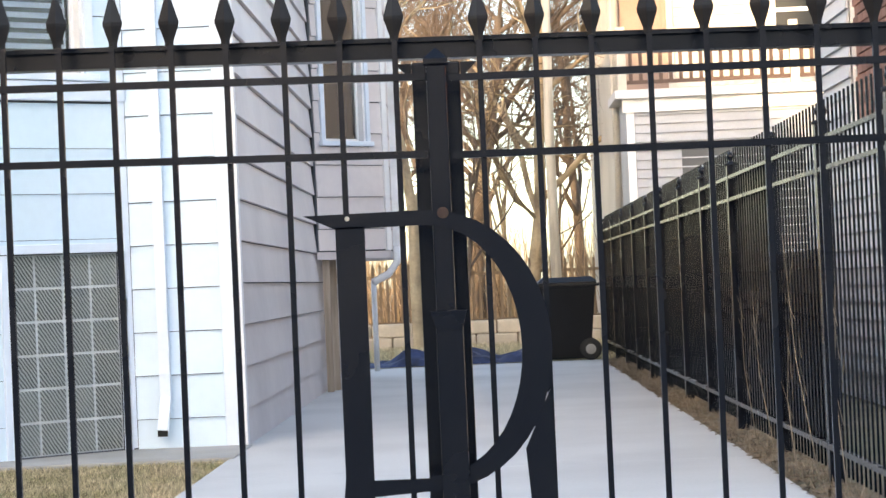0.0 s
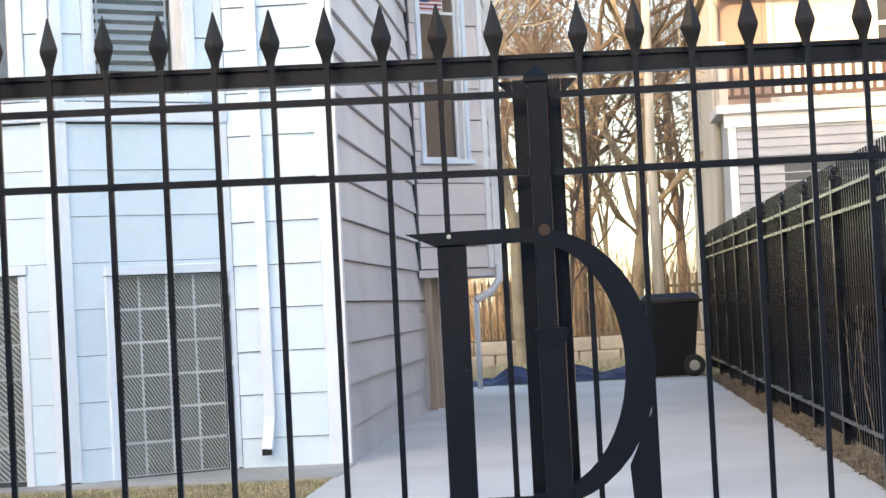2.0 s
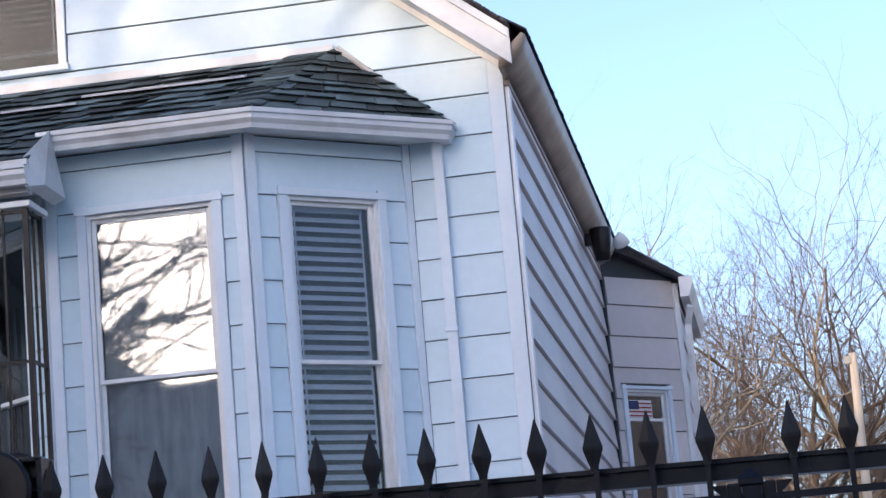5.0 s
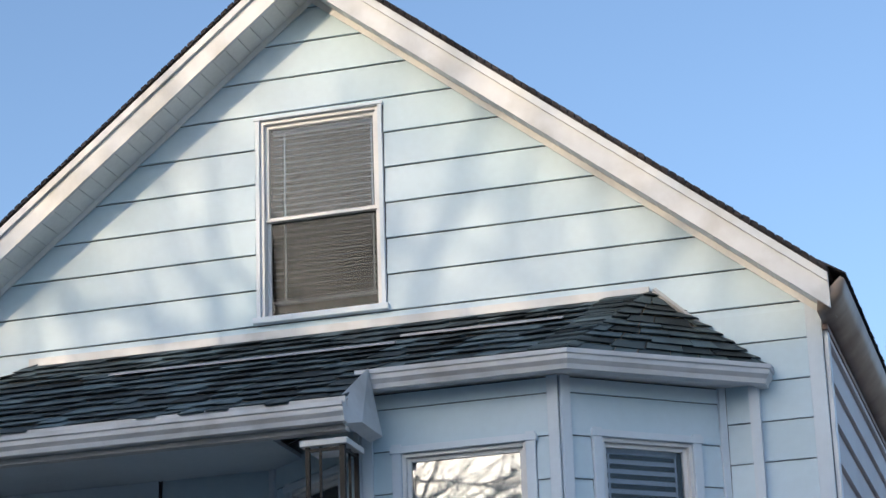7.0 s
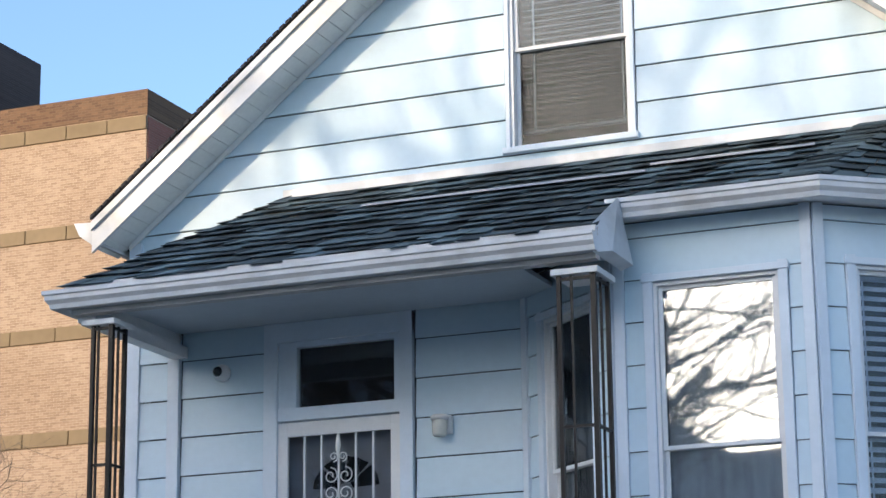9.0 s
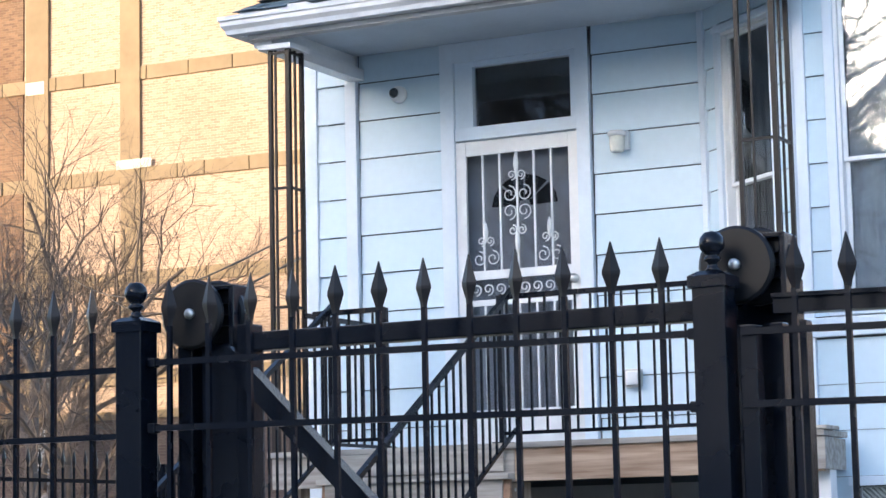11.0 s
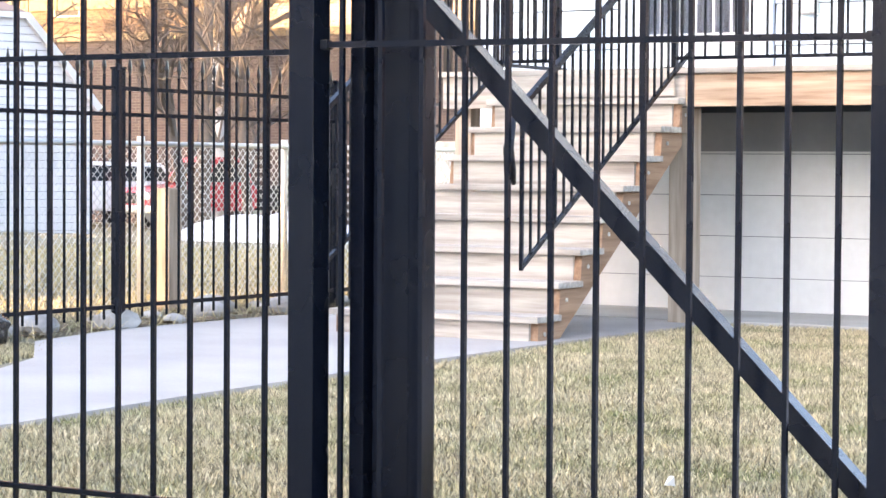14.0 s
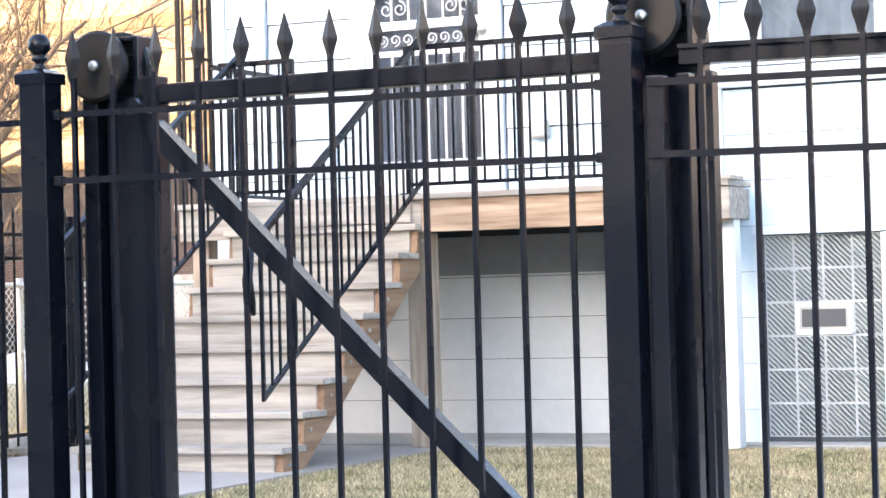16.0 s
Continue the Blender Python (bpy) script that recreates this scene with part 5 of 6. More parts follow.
# end frame of the right gate beside the post
for a, b, y in ((-1.668, -1.63, YF + 0.0), (-1.63, -1.60, YF + 0.09), (-1.575, -1.54, YF + 0.07)):
    part("end_stile", box(a, y, 0.05, b, y + 0.045, 1.41 if y > YF else 1.40, 0.003), M_BLACK, right_gate)

left_gate = thing("sliding_gate", "black iron yard gate with spear pickets and a diagonal brace", "gate", (-2.5, YF, 0), "sliding gates")
pickets(left_gate, [-3.133 + 0.1172 * i for i in range(12)], 0.06, lambda x: 1.604)
for za, zb in ((1.401, 1.386), (1.241, 1.228), (0.10, 0.10)):
    rail(left_gate, -3.19, za, -1.76, zb)
    for x, z in ((-3.178, za), (-1.77, zb)):
        part("rail_bracket", box(x - 0.01, YF - 0.016, z - 0.012, x + 0.012, YF + 0.01, z + 0.012, 0.003), M_BLACK, left_gate)
part("frame_tube", box(-2.95, TY, 1.424, -1.7, TY + 0.05, 1.47, 0.004), M_BLACK, left_gate)
part("frame_tube", box(-3.05, TY, 0.02, -1.7, TY + 0.05, 0.07, 0.004), M_BLACK, left_gate)
part("frame_post", box(-3.168, TY, 0.0, -3.125, TY + 0.05, 1.46, 0.004), M_BLACK, left_gate)
part("frame_post", box(-3.112, TY + 0.02, 0.0, -2.99, TY + 0.12, 1.45, 0.004), M_BLACK, left_gate)
part("frame_post", box(-2.99, TY - 0.01, 0.0, -2.95, TY + 0.05, 1.49, 0.004), M_BLACK, left_gate)
part("brace", tube([(-3.02, TY + 0.0, 1.42), (-1.66, TY + 0.0, 0.08)], 0.0235, square=True), M_BLACK, left_gate, "diagonal square brace")


def fence_post(x, top, label):
    p = thing("gate_post", label, "post", (x, YF, 0), "gate posts")
    w = 0.037
    part("shaft", box(x - w, YF - w, 0.0, x + w, YF + w, top, 0.003), M_BLACK, p)
    part("cap", hull([(x + sx * 0.044, YF + sy * 0.044, top + dz) for sx in (-1, 1) for sy in (-1, 1) for dz in (-0.022, 0.003)] + [(x + sx * 0.026, YF + sy * 0.026, top + 0.014) for sx in (-1, 1) for sy in (-1, 1)]), M_BLACK, p)
    part("ball_finial", lathe([(0.022, 0.0), (0.012, 0.012), (0.01, 0.02), (0.019, 0.026), (0.019, 0.032), (0.012, 0.036), (0.02, 0.043), (0.027, 0.054), (0.0285, 0.064), (0.026, 0.076), (0.017, 0.087), (0.002, 0.091)], (x, YF, top + 0.012), 24), M_BLACK, p, smooth=True)
    return p


fence_post(-3.229, 1.5, "black square gate post with a ball finial")
fence_post(-1.722, 1.505, "black square gate post with a ball finial between the gates")


def gate_roller(x, z, y, label, c0=-0.035, c1=0.035):
    """Overhead guide roller: two flat wheels on an axle in a welded bracket."""
    g = thing("gate_roller", label, "roller", (x, y, z - 0.07), "gate rollers")
    turn = Matrix.Translation((x, y, z)) @ Matrix.Rotation(radians(90), 4, "X")
    part("wheel", lathe([(0.02, -0.012), (0.08, -0.012), (0.087, -0.006), (0.087, 0.006), (0.08, 0.012), (0.02, 0.012)], (0, 0, 0), 36), M_BLACK_MATT, g, "flat black wheel", m=turn)
    part("wheel", lathe([(0.02, -0.012), (0.08, -0.012), (0.087, -0.006), (0.087, 0.006), (0.08, 0.012), (0.02, 0.012)], (0, 0, 0), 36), M_BLACK_MATT, g, m=Matrix.Translation((x + 0.03, y + 0.06, z)) @ Matrix.Rotation(radians(90), 4, "X"))
    part("axle", lathe([(0.012, -0.16), (0.012, 0.018), (0.003, 0.021)], (0, 0, 0), 14), M_STEEL, g, "zinc axle bolt", m=turn)
    part("hub_cap", lathe([(0.013, 0.012), (0.0135, 0.02), (0.008, 0.024), (0.002, 0.0245)], (0, 0, 0), 16), M_STEEL, g, smooth=True, m=turn)
    part("bracket", box(x - 0.02, y + 0.1, z - 0.09, x + 0.09, y + 0.112, z + 0.066, 0.003), M_BLACK, g)
    part("bracket", box(x + 0.02, y + 0.02, z + 0.058, x + 0.1, y + 0.1, z + 0.07, 0.003), M_BLACK, g)
    part("bracket", box(x + 0.09, y + 0.02, z - 0.1, x + 0.104, y + 0.112, z + 0.07, 0.003), M_BLACK, g)
    for k in range(3):
        part("spring_plate", box(x + 0.05, y + 0.03, z - 0.03 + k * 0.028, x + 0.089, y + 0.09, z - 0.018 + k * 0.028), M_BLACK_MATT, g)
    part("stop_bolt", tube([(x + 0.104, y + 0.06, z + 0.005), (x + 0.13, y + 0.06, z + 0.005)], 0.006, 8), M_STEEL, g)
    part("carrier_post", box(x + c0, y + 0.115, 0.0, x + c1, y + 0.185, z - 0.02, 0.004), M_BLACK, g)
    return g


gate_roller(-3.112, 1.522, YF + 0.075, "black overhead gate roller at the yard gate")
gate_roller(-1.697, 1.54, YF + 0.085, "black overhead gate roller between the two gates", -0.06, 0.09)

left_fence = thing("front_fence", "black iron front fence with spear pickets", "fence", (-4.2, YF, 0), "iron fences")
pickets(left_fence, [-3.362 - 0.1175 * i for i in range(24)], 0.02, lambda x: 1.60)
for z in (1.388, 1.225, 0.02 + 0.06):
    rail(left_fence, -3.28, z, -6.1, z)

# ---- iron fence along the left of the yard ----
LX = -8.5
side_fence = thing("side_fence", "black iron yard fence with small spear pickets", "fence", (LX, 11, 0), "iron fences")
SMALL = picket_mesh(0.06, 1.47)
for i in range(47):
    y = 8.5 + i * 0.1155
    p = piece("picket", SMALL, side_fence, Matrix.Translation((LX, y, 0)))
    piece("finial", FINIAL, p, Matrix.Translation((LX, y, 1.465)) @ Matrix.Rotation(radians(90), 4, "Z"))
for z in (1.39, 1.24, 0.13):
    part("rail", tube([(LX, 8.4, z), (LX, 13.9, z)], 0.012, square=True), M_BLACK, side_fence)
for y in (8.4, 10.36, 12.6):
    part("post", box(LX - 0.03, y - 0.03, 0.0, LX + 0.03, y + 0.03, 1.5, 0.003), M_BLACK, side_fence)
    part("post_cap", box(LX - 0.035, y - 0.035, 1.5, LX + 0.035, y + 0.035, 1.515, 0.003), M_BLACK, side_fence)

# ---- black fence along the driveway ----
RX = 1.5
drive_fence = thing("driveway_fence", "tall black metal fence with dark privacy slats along the driveway", "fence", (RX, 16, 0), "iron fences")
posts = [6.5, 8.25, 10.0, 11.72, 13.58, 15.33, 17.05, 18.85, 20.6, 22.4, 24.2, 26.0, 27.8]
P2 = mesh_of("picket", tube([(0, 0, 0.05), (0, 0, 1.66)], 0.0048, square=True), M_BLACK)
for y in posts:
    pp = part("post", box(RX - 0.032, y - 0.032, 0.0, RX + 0.032, y + 0.032, 1.56, 0.004), M_BLACK, drive_fence)
    part("post_cap", lathe([(0.045, 0.0), (0.045, 0.012), (0.018, 0.02), (0.016, 0.032), (0.028, 0.045), (0.03, 0.058), (0.022, 0.074), (0.003, 0.08)], (RX, y, 1.56), 14), M_BLACK, pp, smooth=True)
SLAT = mesh_of("slat", box(-0.004, -0.049, 0.1, 0.004, 0.049, 1.5), M_SLAT)
SLAT_LOW = mesh_of("slat", box(-0.004, -0.049, 0.1, 0.004, 0.049, 1.02), M_SLAT)
for a, b in zip(posts, posts[1:]):
    for z, r0 in ((1.49, 0.0095), (1.36, 0.0095), (0.16, 0.012)):
        part("rail", tube([(RX - 0.02, a + 0.03, z), (RX - 0.02, b - 0.03, z)], r0, square=True), M_BLACK, drive_fence)
    k = 16
    for i in range(1, k):
        piece("picket", P2, drive_fence, Matrix.Translation((RX, a + (b - a) * i / k, 0)))
    if a > 9:
        k = int((b - a) / 0.104)
        for i in range(k):
            y = a + 0.03 + (b - a - 0.06) * (i + 0.5) / k
            piece("slat", SLAT_LOW if a < 11.6 else SLAT, drive_fence, Matrix.Translation((RX + 0.03, y, random.uniform(-0.004, 0.004))) @ Matrix.Rotation(random.uniform(-0.02, 0.02), 4, "Z"))

# ---- trees ----
def grow(rng, verts, faces, p, d, length, r, level, top, spread, sides, want=None, wild=True):
    """One branch and, from it, the next order of branches."""
    n = (5 if level < 3 else 3) if wild else (4 if level < 2 else 3)
    pts, rs = [p.copy()], [r]
    for i in range(n):
        d = (d + Vector((rng.uniform(-1, 1), rng.uniform(-1, 1), rng.uniform(-0.6, 1))) * (0.14 + 0.13 * min(level, 3) if wild else 0.12 + 0.07 * level)).normalized()
        p = p + d * (length / n)
        pts.append(p.copy())
        rs.append(r * (1 - (0.5 if level < top else 0.85) * (i + 1) / n))
    k = sides if level < 2 else (4 if level < 3 else 3)
    key = 0 if level == 0 else (1 if level < 3 else 2)
    V, F = verts[key], faces[key]
    base = len(V)
    for i, q in enumerate(pts):
        t = (pts[min(i + 1, n)] - pts[max(0, i - 1)]).normalized()
        a = t.orthogonal().normalized()
        b = t.cross(a)
        for j in range(k):
            w = 2 * math.pi * j / k
            V.append(tuple(q + a * (math.cos(w) * rs[i]) + b * (math.sin(w) * rs[i])))
    for i in range(n):
        for j in range(k):
            F.append((base + i * k + j, base + i * k + (j + 1) % k, base + (i + 1) * k + (j + 1) % k, base + (i + 1) * k + j))
    if level >= top:
        return
    kids = want[level]
    for c in range(kids):
        f = rng.uniform(0.3, 1.0) if level else rng.uniform(0.35, 1.0)
        i = min(n - 1, int(f * n))
        q = pts[i].lerp(pts[i + 1], f * n - i if f < 1 else 1.0)
        ax = d.orthogonal().normalized()
        ax.rotate(Matrix.Rotation(rng.uniform(0, 6.283), 3, d))
        nd = (d * rng.uniform(0.5, 1.0) + ax * rng.uniform(0.5, 1.0) * spread).normalized()
        grow(rng, verts, faces, q, nd, length * rng.uniform(0.5, 0.75), rs[i] * rng.uniform(0.45, 0.68), level + 1, top, spread, sides, want, wild)


def bare_tree(x, y, h, seed, label, r=0.2, top=5, spread=0.9, bark=None, want=(6, 5, 4, 4, 3), trunk=0.42, lean=(0, 0), twig=None, z0=0.0, wild=True, limb=None):
    rng = random.Random(seed)
    t = thing("tree", label, "tree", (x, y, z0 - 0.05), "bare trees")
    verts, faces = [[], [], []], [[], [], []]
    grow(rng, verts, faces, Vector((x, y, z0 - 0.05)), Vector((lean[0], lean[1], 1)).normalized(), h * trunk, r, 0, top, spread, 9, want, wild)
    for nm, v, f, m in zip(("trunk", "limb", "crown"), verts, faces, (bark or M_BARK, limb or bark or M_BARK, twig or M_TWIG)):
        me = bpy.data.meshes.new(nm)
        me.from_pydata(v, [], f)
        me.materials.append(m)
        for p in me.polygons:
            p.use_smooth = True
        put(new(nm, me), t)
    return t


bare_tree(-0.95, 33.5, 15.0, 3, "tall bare tree behind the yard, lit by low sun", 0.1, want=(7, 6, 5, 4, 2), lean=(0.05, 0), bark=M_BARK_SUNLIT, trunk=0.33)
bare_tree(0.78, 37.0, 16.0, 5, "tall bare forked tree with pale sunlit limbs", 0.13, want=(7, 6, 5, 4, 2), lean=(0.02, 0), bark=M_BARK_SUNLIT, trunk=0.33)
bare_tree(-0.1, 41.0, 17.5, 8, "leaning dark bare tree at the back", 0.16, want=(7, 6, 5, 4, 3), lean=(0.08, 0), trunk=0.33)
bare_tree(2.0, 46.0, 17.0, 11, "bare tree with a wide reddish crown", 0.115, want=(8, 6, 5, 4, 4), trunk=0.36)
bare_tree(-1.6, 47.0, 16.0, 14, "bare tree with fine reddish twigs", 0.108, want=(8, 6, 5, 4, 4), trunk=0.36)
bare_tree(4.0, 56.0, 15.5, 17, "bare tree above the neighbouring roof", 0.144, want=(8, 6, 5, 4, 4), trunk=0.36)
bare_tree(0.4, 55.0, 17.5, 21, "far bare tree with dense reddish twigs", 0.130, want=(8, 6, 5, 4, 4), trunk=0.36)
bare_tree(-1.0, 58.0, 17.5, 25, "far bare tree with dense reddish twigs", 0.130, want=(8, 6, 5, 4, 4), trunk=0.36)
bare_tree(-18.6, 25.5, 7.5, 33, "small bare yard tree before the brick wall", 0.08, want=(7, 6, 5, 4, 2), trunk=0.35, z0=-0.1, lean=(-0.15, 0), twig=M_BARK)
bare_tree(-23.2, 30.5, 10.5, 36, "dark bare tree before the brick wall", 0.16, want=(7, 6, 5, 5, 2), trunk=0.42, z0=-0.3, lean=(-0.13, 0), twig=M_BARK)
bare_tree(-25.5, 33.0, 9, 39, "bare tree beside the garage", 0.12, want=(7, 6, 5, 5, 2), trunk=0.35, z0=-0.4, twig=M_BARK)
bare_tree(-32.6, 36.0, 12.5, 44, "dark bare tree with curling twigs beyond the garage", 0.17, want=(9, 7, 5, 5, 3), trunk=0.4, z0=-0.4, twig=M_BARK)
bare_tree(-35.4, 47.2, 15.0, 41, "pale-barked bare tree behind the car park", 0.24, want=(8, 6, 5, 5, 3), trunk=0.45, z0=-0.5, bark=M_TRUNK_GREY, limb=M_BARK, twig=M_BARK)
bare_tree(-15.0, -5.0, 18.0, 52, "bare street tree on the near kerb", 0.21, top=4, want=(8, 6, 5, 4), trunk=0.4, z0=-0.05, wild=False)
bare_tree(-11.0, -4.0, 17.5, 57, "tall bare street tree on the near kerb", 0.16, top=4, want=(8, 6, 5, 4), trunk=0.4, z0=-0.05, wild=False)
# Two extra trees out of view, added to dapple the gable with shade.
bare_tree(-12.3, -6.2, 18.5, 63, "broad bare tree added out of view to dapple the gable", 0.34, top=3, want=(8, 6, 5), trunk=0.42, z0=-0.05, wild=False)
bare_tree(-13.4, -4.6, 17.5, 61, "wide bare tree added out of view to shade the gable", 0.3, top=3, want=(8, 6, 5), trunk=0.42, z0=-0.05, wild=False)

for i, (x, y, h) in enumerate(((-0.35, 35.2, 9.0), (0.5, 38.6, 9.5), (1.55, 42.5, 10.0))):
    bare_tree(x, y, h, 70 + i, "slim bare tree in the thicket behind the yard", 0.05, want=(8, 6, 4, 4, 2), trunk=0.3, lean=(0.06 * (-1) ** i, 0), bark=M_BARK_SUNLIT if i % 2 else None)

rng = np.random.default_rng(44)
bv, bfc = [], []
for i in range(2600):
    x, y, h = rng.uniform(-6, 4.5), rng.uniform(37.6, 58), rng.uniform(0.6, 2.5)
    dx, dy, r = rng.normal(0, 0.16) * h, rng.normal(0, 0.1) * h, rng.uniform(0.006, 0.016)
    k = len(bv)
    for f, q in ((0, 1.0), (0.5, 0.75), (1, 0.25)):
        bend = 0.12 * h * math.sin(3.1 * f) * rng.normal(0, 0.6)
        for a in (0, 2.094, 4.189):
            bv.append((x + dx * f + bend + r * q * math.cos(a), y + dy * f + r * q * math.sin(a), -0.05 + h * f))
    bfc += [(k + 3 * g + j, k + 3 * g + (j + 1) % 3, k + 3 * g + 3 + (j + 1) % 3, k + 3 * g + 3 + j) for g in (0, 1) for j in range(3)]
me = bpy.data.meshes.new("brush")
me.from_pydata(bv, [], bfc)
me.materials.append(M_BRUSH)
tagged(new("brush", me), "dry brown leafless brush behind the yard", "brush", kind="stuff")

# ---- unseen blocks across the street, added to shade the house and gap the sun ----
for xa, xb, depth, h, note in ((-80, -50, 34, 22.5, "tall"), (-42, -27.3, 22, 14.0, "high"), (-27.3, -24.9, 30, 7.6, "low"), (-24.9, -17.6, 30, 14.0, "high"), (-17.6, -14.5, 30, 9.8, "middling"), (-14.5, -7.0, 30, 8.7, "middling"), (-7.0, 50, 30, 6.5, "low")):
    tagged(part("wall_across_street", box(xa, -depth, -0.3, xb, -20.0, h), M_GREY_SIDING), "plain grey " + note + " unseen block across the street, added to shape the sun", "building", kind="structure")

# ---- back of the driveway ----
wall_b = thing("retaining_wall", "low tan stone block wall at the back of the yard", "wall", (0, 34, 0), kind="structure")
for i in range(9):
    for j in range(2):
        x = -2.6 + i * 0.62 + 0.31 * j
        part("stone_block", box(x, 34 + 0.05 * j, 0.2 * j - 0.03, x + 0.6, 34.4, 0.2 * (j + 1) - 0.035, 0.03), M_BLOCKSTONE, wall_b)
bf = thing("picket_fence", "thin dark picket fence behind the yard", "fence", (0, 37, 0))
for i in range(64):
    x = -4.2 + i * 0.115
    part("board", prism([(x, -0.02), (x + 0.04, -0.02), (x + 0.04, 1.25), (x + 0.02, 1.3), (x, 1.25)], 1, 37.0, 37.02), M_FENCEWOOD, bf)
for z in (0.3, 1.05):
    part("rail", box(-4.3, 37.021, z, 3.2, 37.06, z + 0.05), M_FENCEWOOD, bf)

wheelie = thing("wheeled_bin", "black wheeled rubbish bin with a white stencil mark", "bin", (1.05, 26.35, 0))
bx, by = 0.955, 26.4
part("body", hull([(bx + sx * 0.24, by + sy * 0.27, 0.02) for sx in (-1, 1) for sy in (-1, 1)] + [(bx + sx * 0.32, by + sy * 0.38, 0.88) for sx in (-1, 1) for sy in (-1, 1)]), M_BLACK_MATT, wheelie)
part("rim", box(bx - 0.335, by - 0.395, 0.84, bx + 0.335, by + 0.395, 0.89, 0.012), M_BLACK_MATT, wheelie)
part("lid", hull([(bx + sx * 0.345, by + sy * 0.41, 0.892) for sx in (-1, 1) for sy in (-1, 1)] + [(bx + sx * 0.27, by + sy * 0.32, 0.95) for sx in (-1, 1) for sy in (-1, 1)]), M_BLACK_MATT, wheelie, "slightly domed lid")
part("handle", tube([(bx + 0.33, by - 0.2, 0.85), (bx + 0.40, by - 0.2, 0.86), (bx + 0.40, by + 0.2, 0.86), (bx + 0.33, by + 0.2, 0.85)], 0.016, 8), M_BLACK_MATT, wheelie)
for y in (by - 0.27, by + 0.27):
    wh = part("wheel", lathe([(0.03, -0.025), (0.11, -0.025), (0.125, -0.012), (0.125, 0.012), (0.11, 0.025), (0.03, 0.025)], (0, 0, 0), 22), M_TYRE, wheelie, m=Matrix.Translation((bx + 0.24, y - 0.05, 0.125)) @ Matrix.Rotation(radians(90), 4, "X"))
    part("hub", lathe([(0.06, 0.026), (0.05, 0.03), (0.004, 0.03)], (0, 0, 0), 16), M_STONE, wh, m=Matrix.Translation((bx + 0.24, y - 0.05, 0.125)) @ Matrix.Rotation(radians(90), 4, "X"))
for k, (w, dz) in enumerate(((0.03, 0.0), (0.05, 0.05), (0.04, 0.1), (0.05, 0.15), (0.03, 0.2))):
    part("stencil_bar", box(bx - 0.25, by - 0.336, 0.4 + dz * 0.6, bx - 0.25 + w * 0.6, by - 0.325, 0.414 + dz * 0.6), M_STONE, wheelie)

tarp = thing("blue_tarp", "crumpled dark blue tarp on the driveway end", "tarp", (-0.6, 26.3, 0))
rng = random.Random(4)
bm = bmesh.new()
bmesh.ops.create_grid(bm, x_segments=26, y_segments=10, size=0.5)
for v in bm.verts:
    e = max(abs(v.co.x), abs(v.co.y)) * 2
    v.co = Vector((-0.35 + v.co.x * 2.2, 26.45 + v.co.y * 0.7, 0.012 + (1 - e ** 4) * (0.08 + 0.14 * abs(noise.noise(Vector((v.co.x * 9, v.co.y * 7, 2)))) + 0.05 * math.sin(v.co.x * 21))))
part("sheet", bm, M_BLUE, tarp, smooth=False)

pole = thing("utility_pole", "tall sunlit timber utility pole", "pole", (1.02, 32, 0))
part("shaft", tube([(1.04, 32, -0.05), (1.02, 32, 2.99), (1.064, 32, 5.67)], [0.075, 0.068, 0.056], 14), M_POLE, pole, smooth=True)
part("bracket", box(0.93, 31.94, 5.52, 1.04, 31.99, 5.63, 0.01), M_STONE, pole)
for k, dz in enumerate((2.2, 2.5)):
    tagged(part("cable", tube([(-6 + 0.6 * i, 40.0, 2.6 + dz * 0.2 + 0.075 * (i - 10) + 0.004 * (i - 6) ** 2) for i in range(13)], 0.012, 5), M_BLACK_MATT), "thin overhead cable beside the pole", "cable")

# ---- neighbours on the right ----
NY = 32.0
nb = thing("neighbour_house", "two-storey neighbouring house, grey siding below and cream above, with a balcony", "house", (5, 40, 0))
K = NY / 26.0
nx0 = 2.1
low, up = Face((nx0, NY), (7.5, NY)), Face((nx0 + 0.05, NY + 1.6), (8.5, NY + 1.6))
lowside = Face((nx0, NY + 9), (nx0, NY))
zb = 0.94 + (2.93 - 0.94) * K
wl = part("wall", box(nx0, NY, 0, 7.5, NY + 1.5, zb), M_GREY_SIDING, nb)
siding(low, wl, between(0.12, 5.2), 0.4, zb - 0.2, 0.125, 0.4, M_GREY_SIDING, name="vinyl_plank", lip=0.03)
part("corner_trim", low.box(0, 0.001, 0, 0.11, 0.03, zb), M_WHITE, nb)
part("frieze", low.box(-0.05, 0.001, zb - 0.19, 5.2, 0.06, zb), M_WHITE, nb)
part("dark_opening", low.box(0.75, 0.02, 1.2, 2.6, 0.026, 0.94 + (2.35 - 0.94) * K), M_SCREEN, nb)
part("balcony_floor", box(nx0 - 0.15, NY - 0.15, zb + 0.002, 7.5, NY + 1.6, zb + 0.12), M_VINYL, nb)
ze = 0.94 + (4.5 - 0.94) * K
wu = part("wall", box(nx0 + 0.05, NY + 1.6, zb + 0.12, 8.5, NY + 9, ze), M_CREAM, nb)
wul = part("wall", box(nx0 - 0.08, NY + 1.9, 0.0, nx0 + 0.049, NY + 9, ze), M_CREAM, nb)
siding(up, wu, between(0.1, 6.0), zb + 0.14, ze - 0.05, 0.13, zb, M_CREAM, [(-0.1, 0.8, zb, zb + 2.1)], name="vinyl_plank", lip=0.016)
dn = part("balcony_door", up.box(0.0, 0.0, zb + 0.12, 0.7, 0.03, zb + 2.02), M_BROWN_DOOR, nb, "brown panelled balcony door")
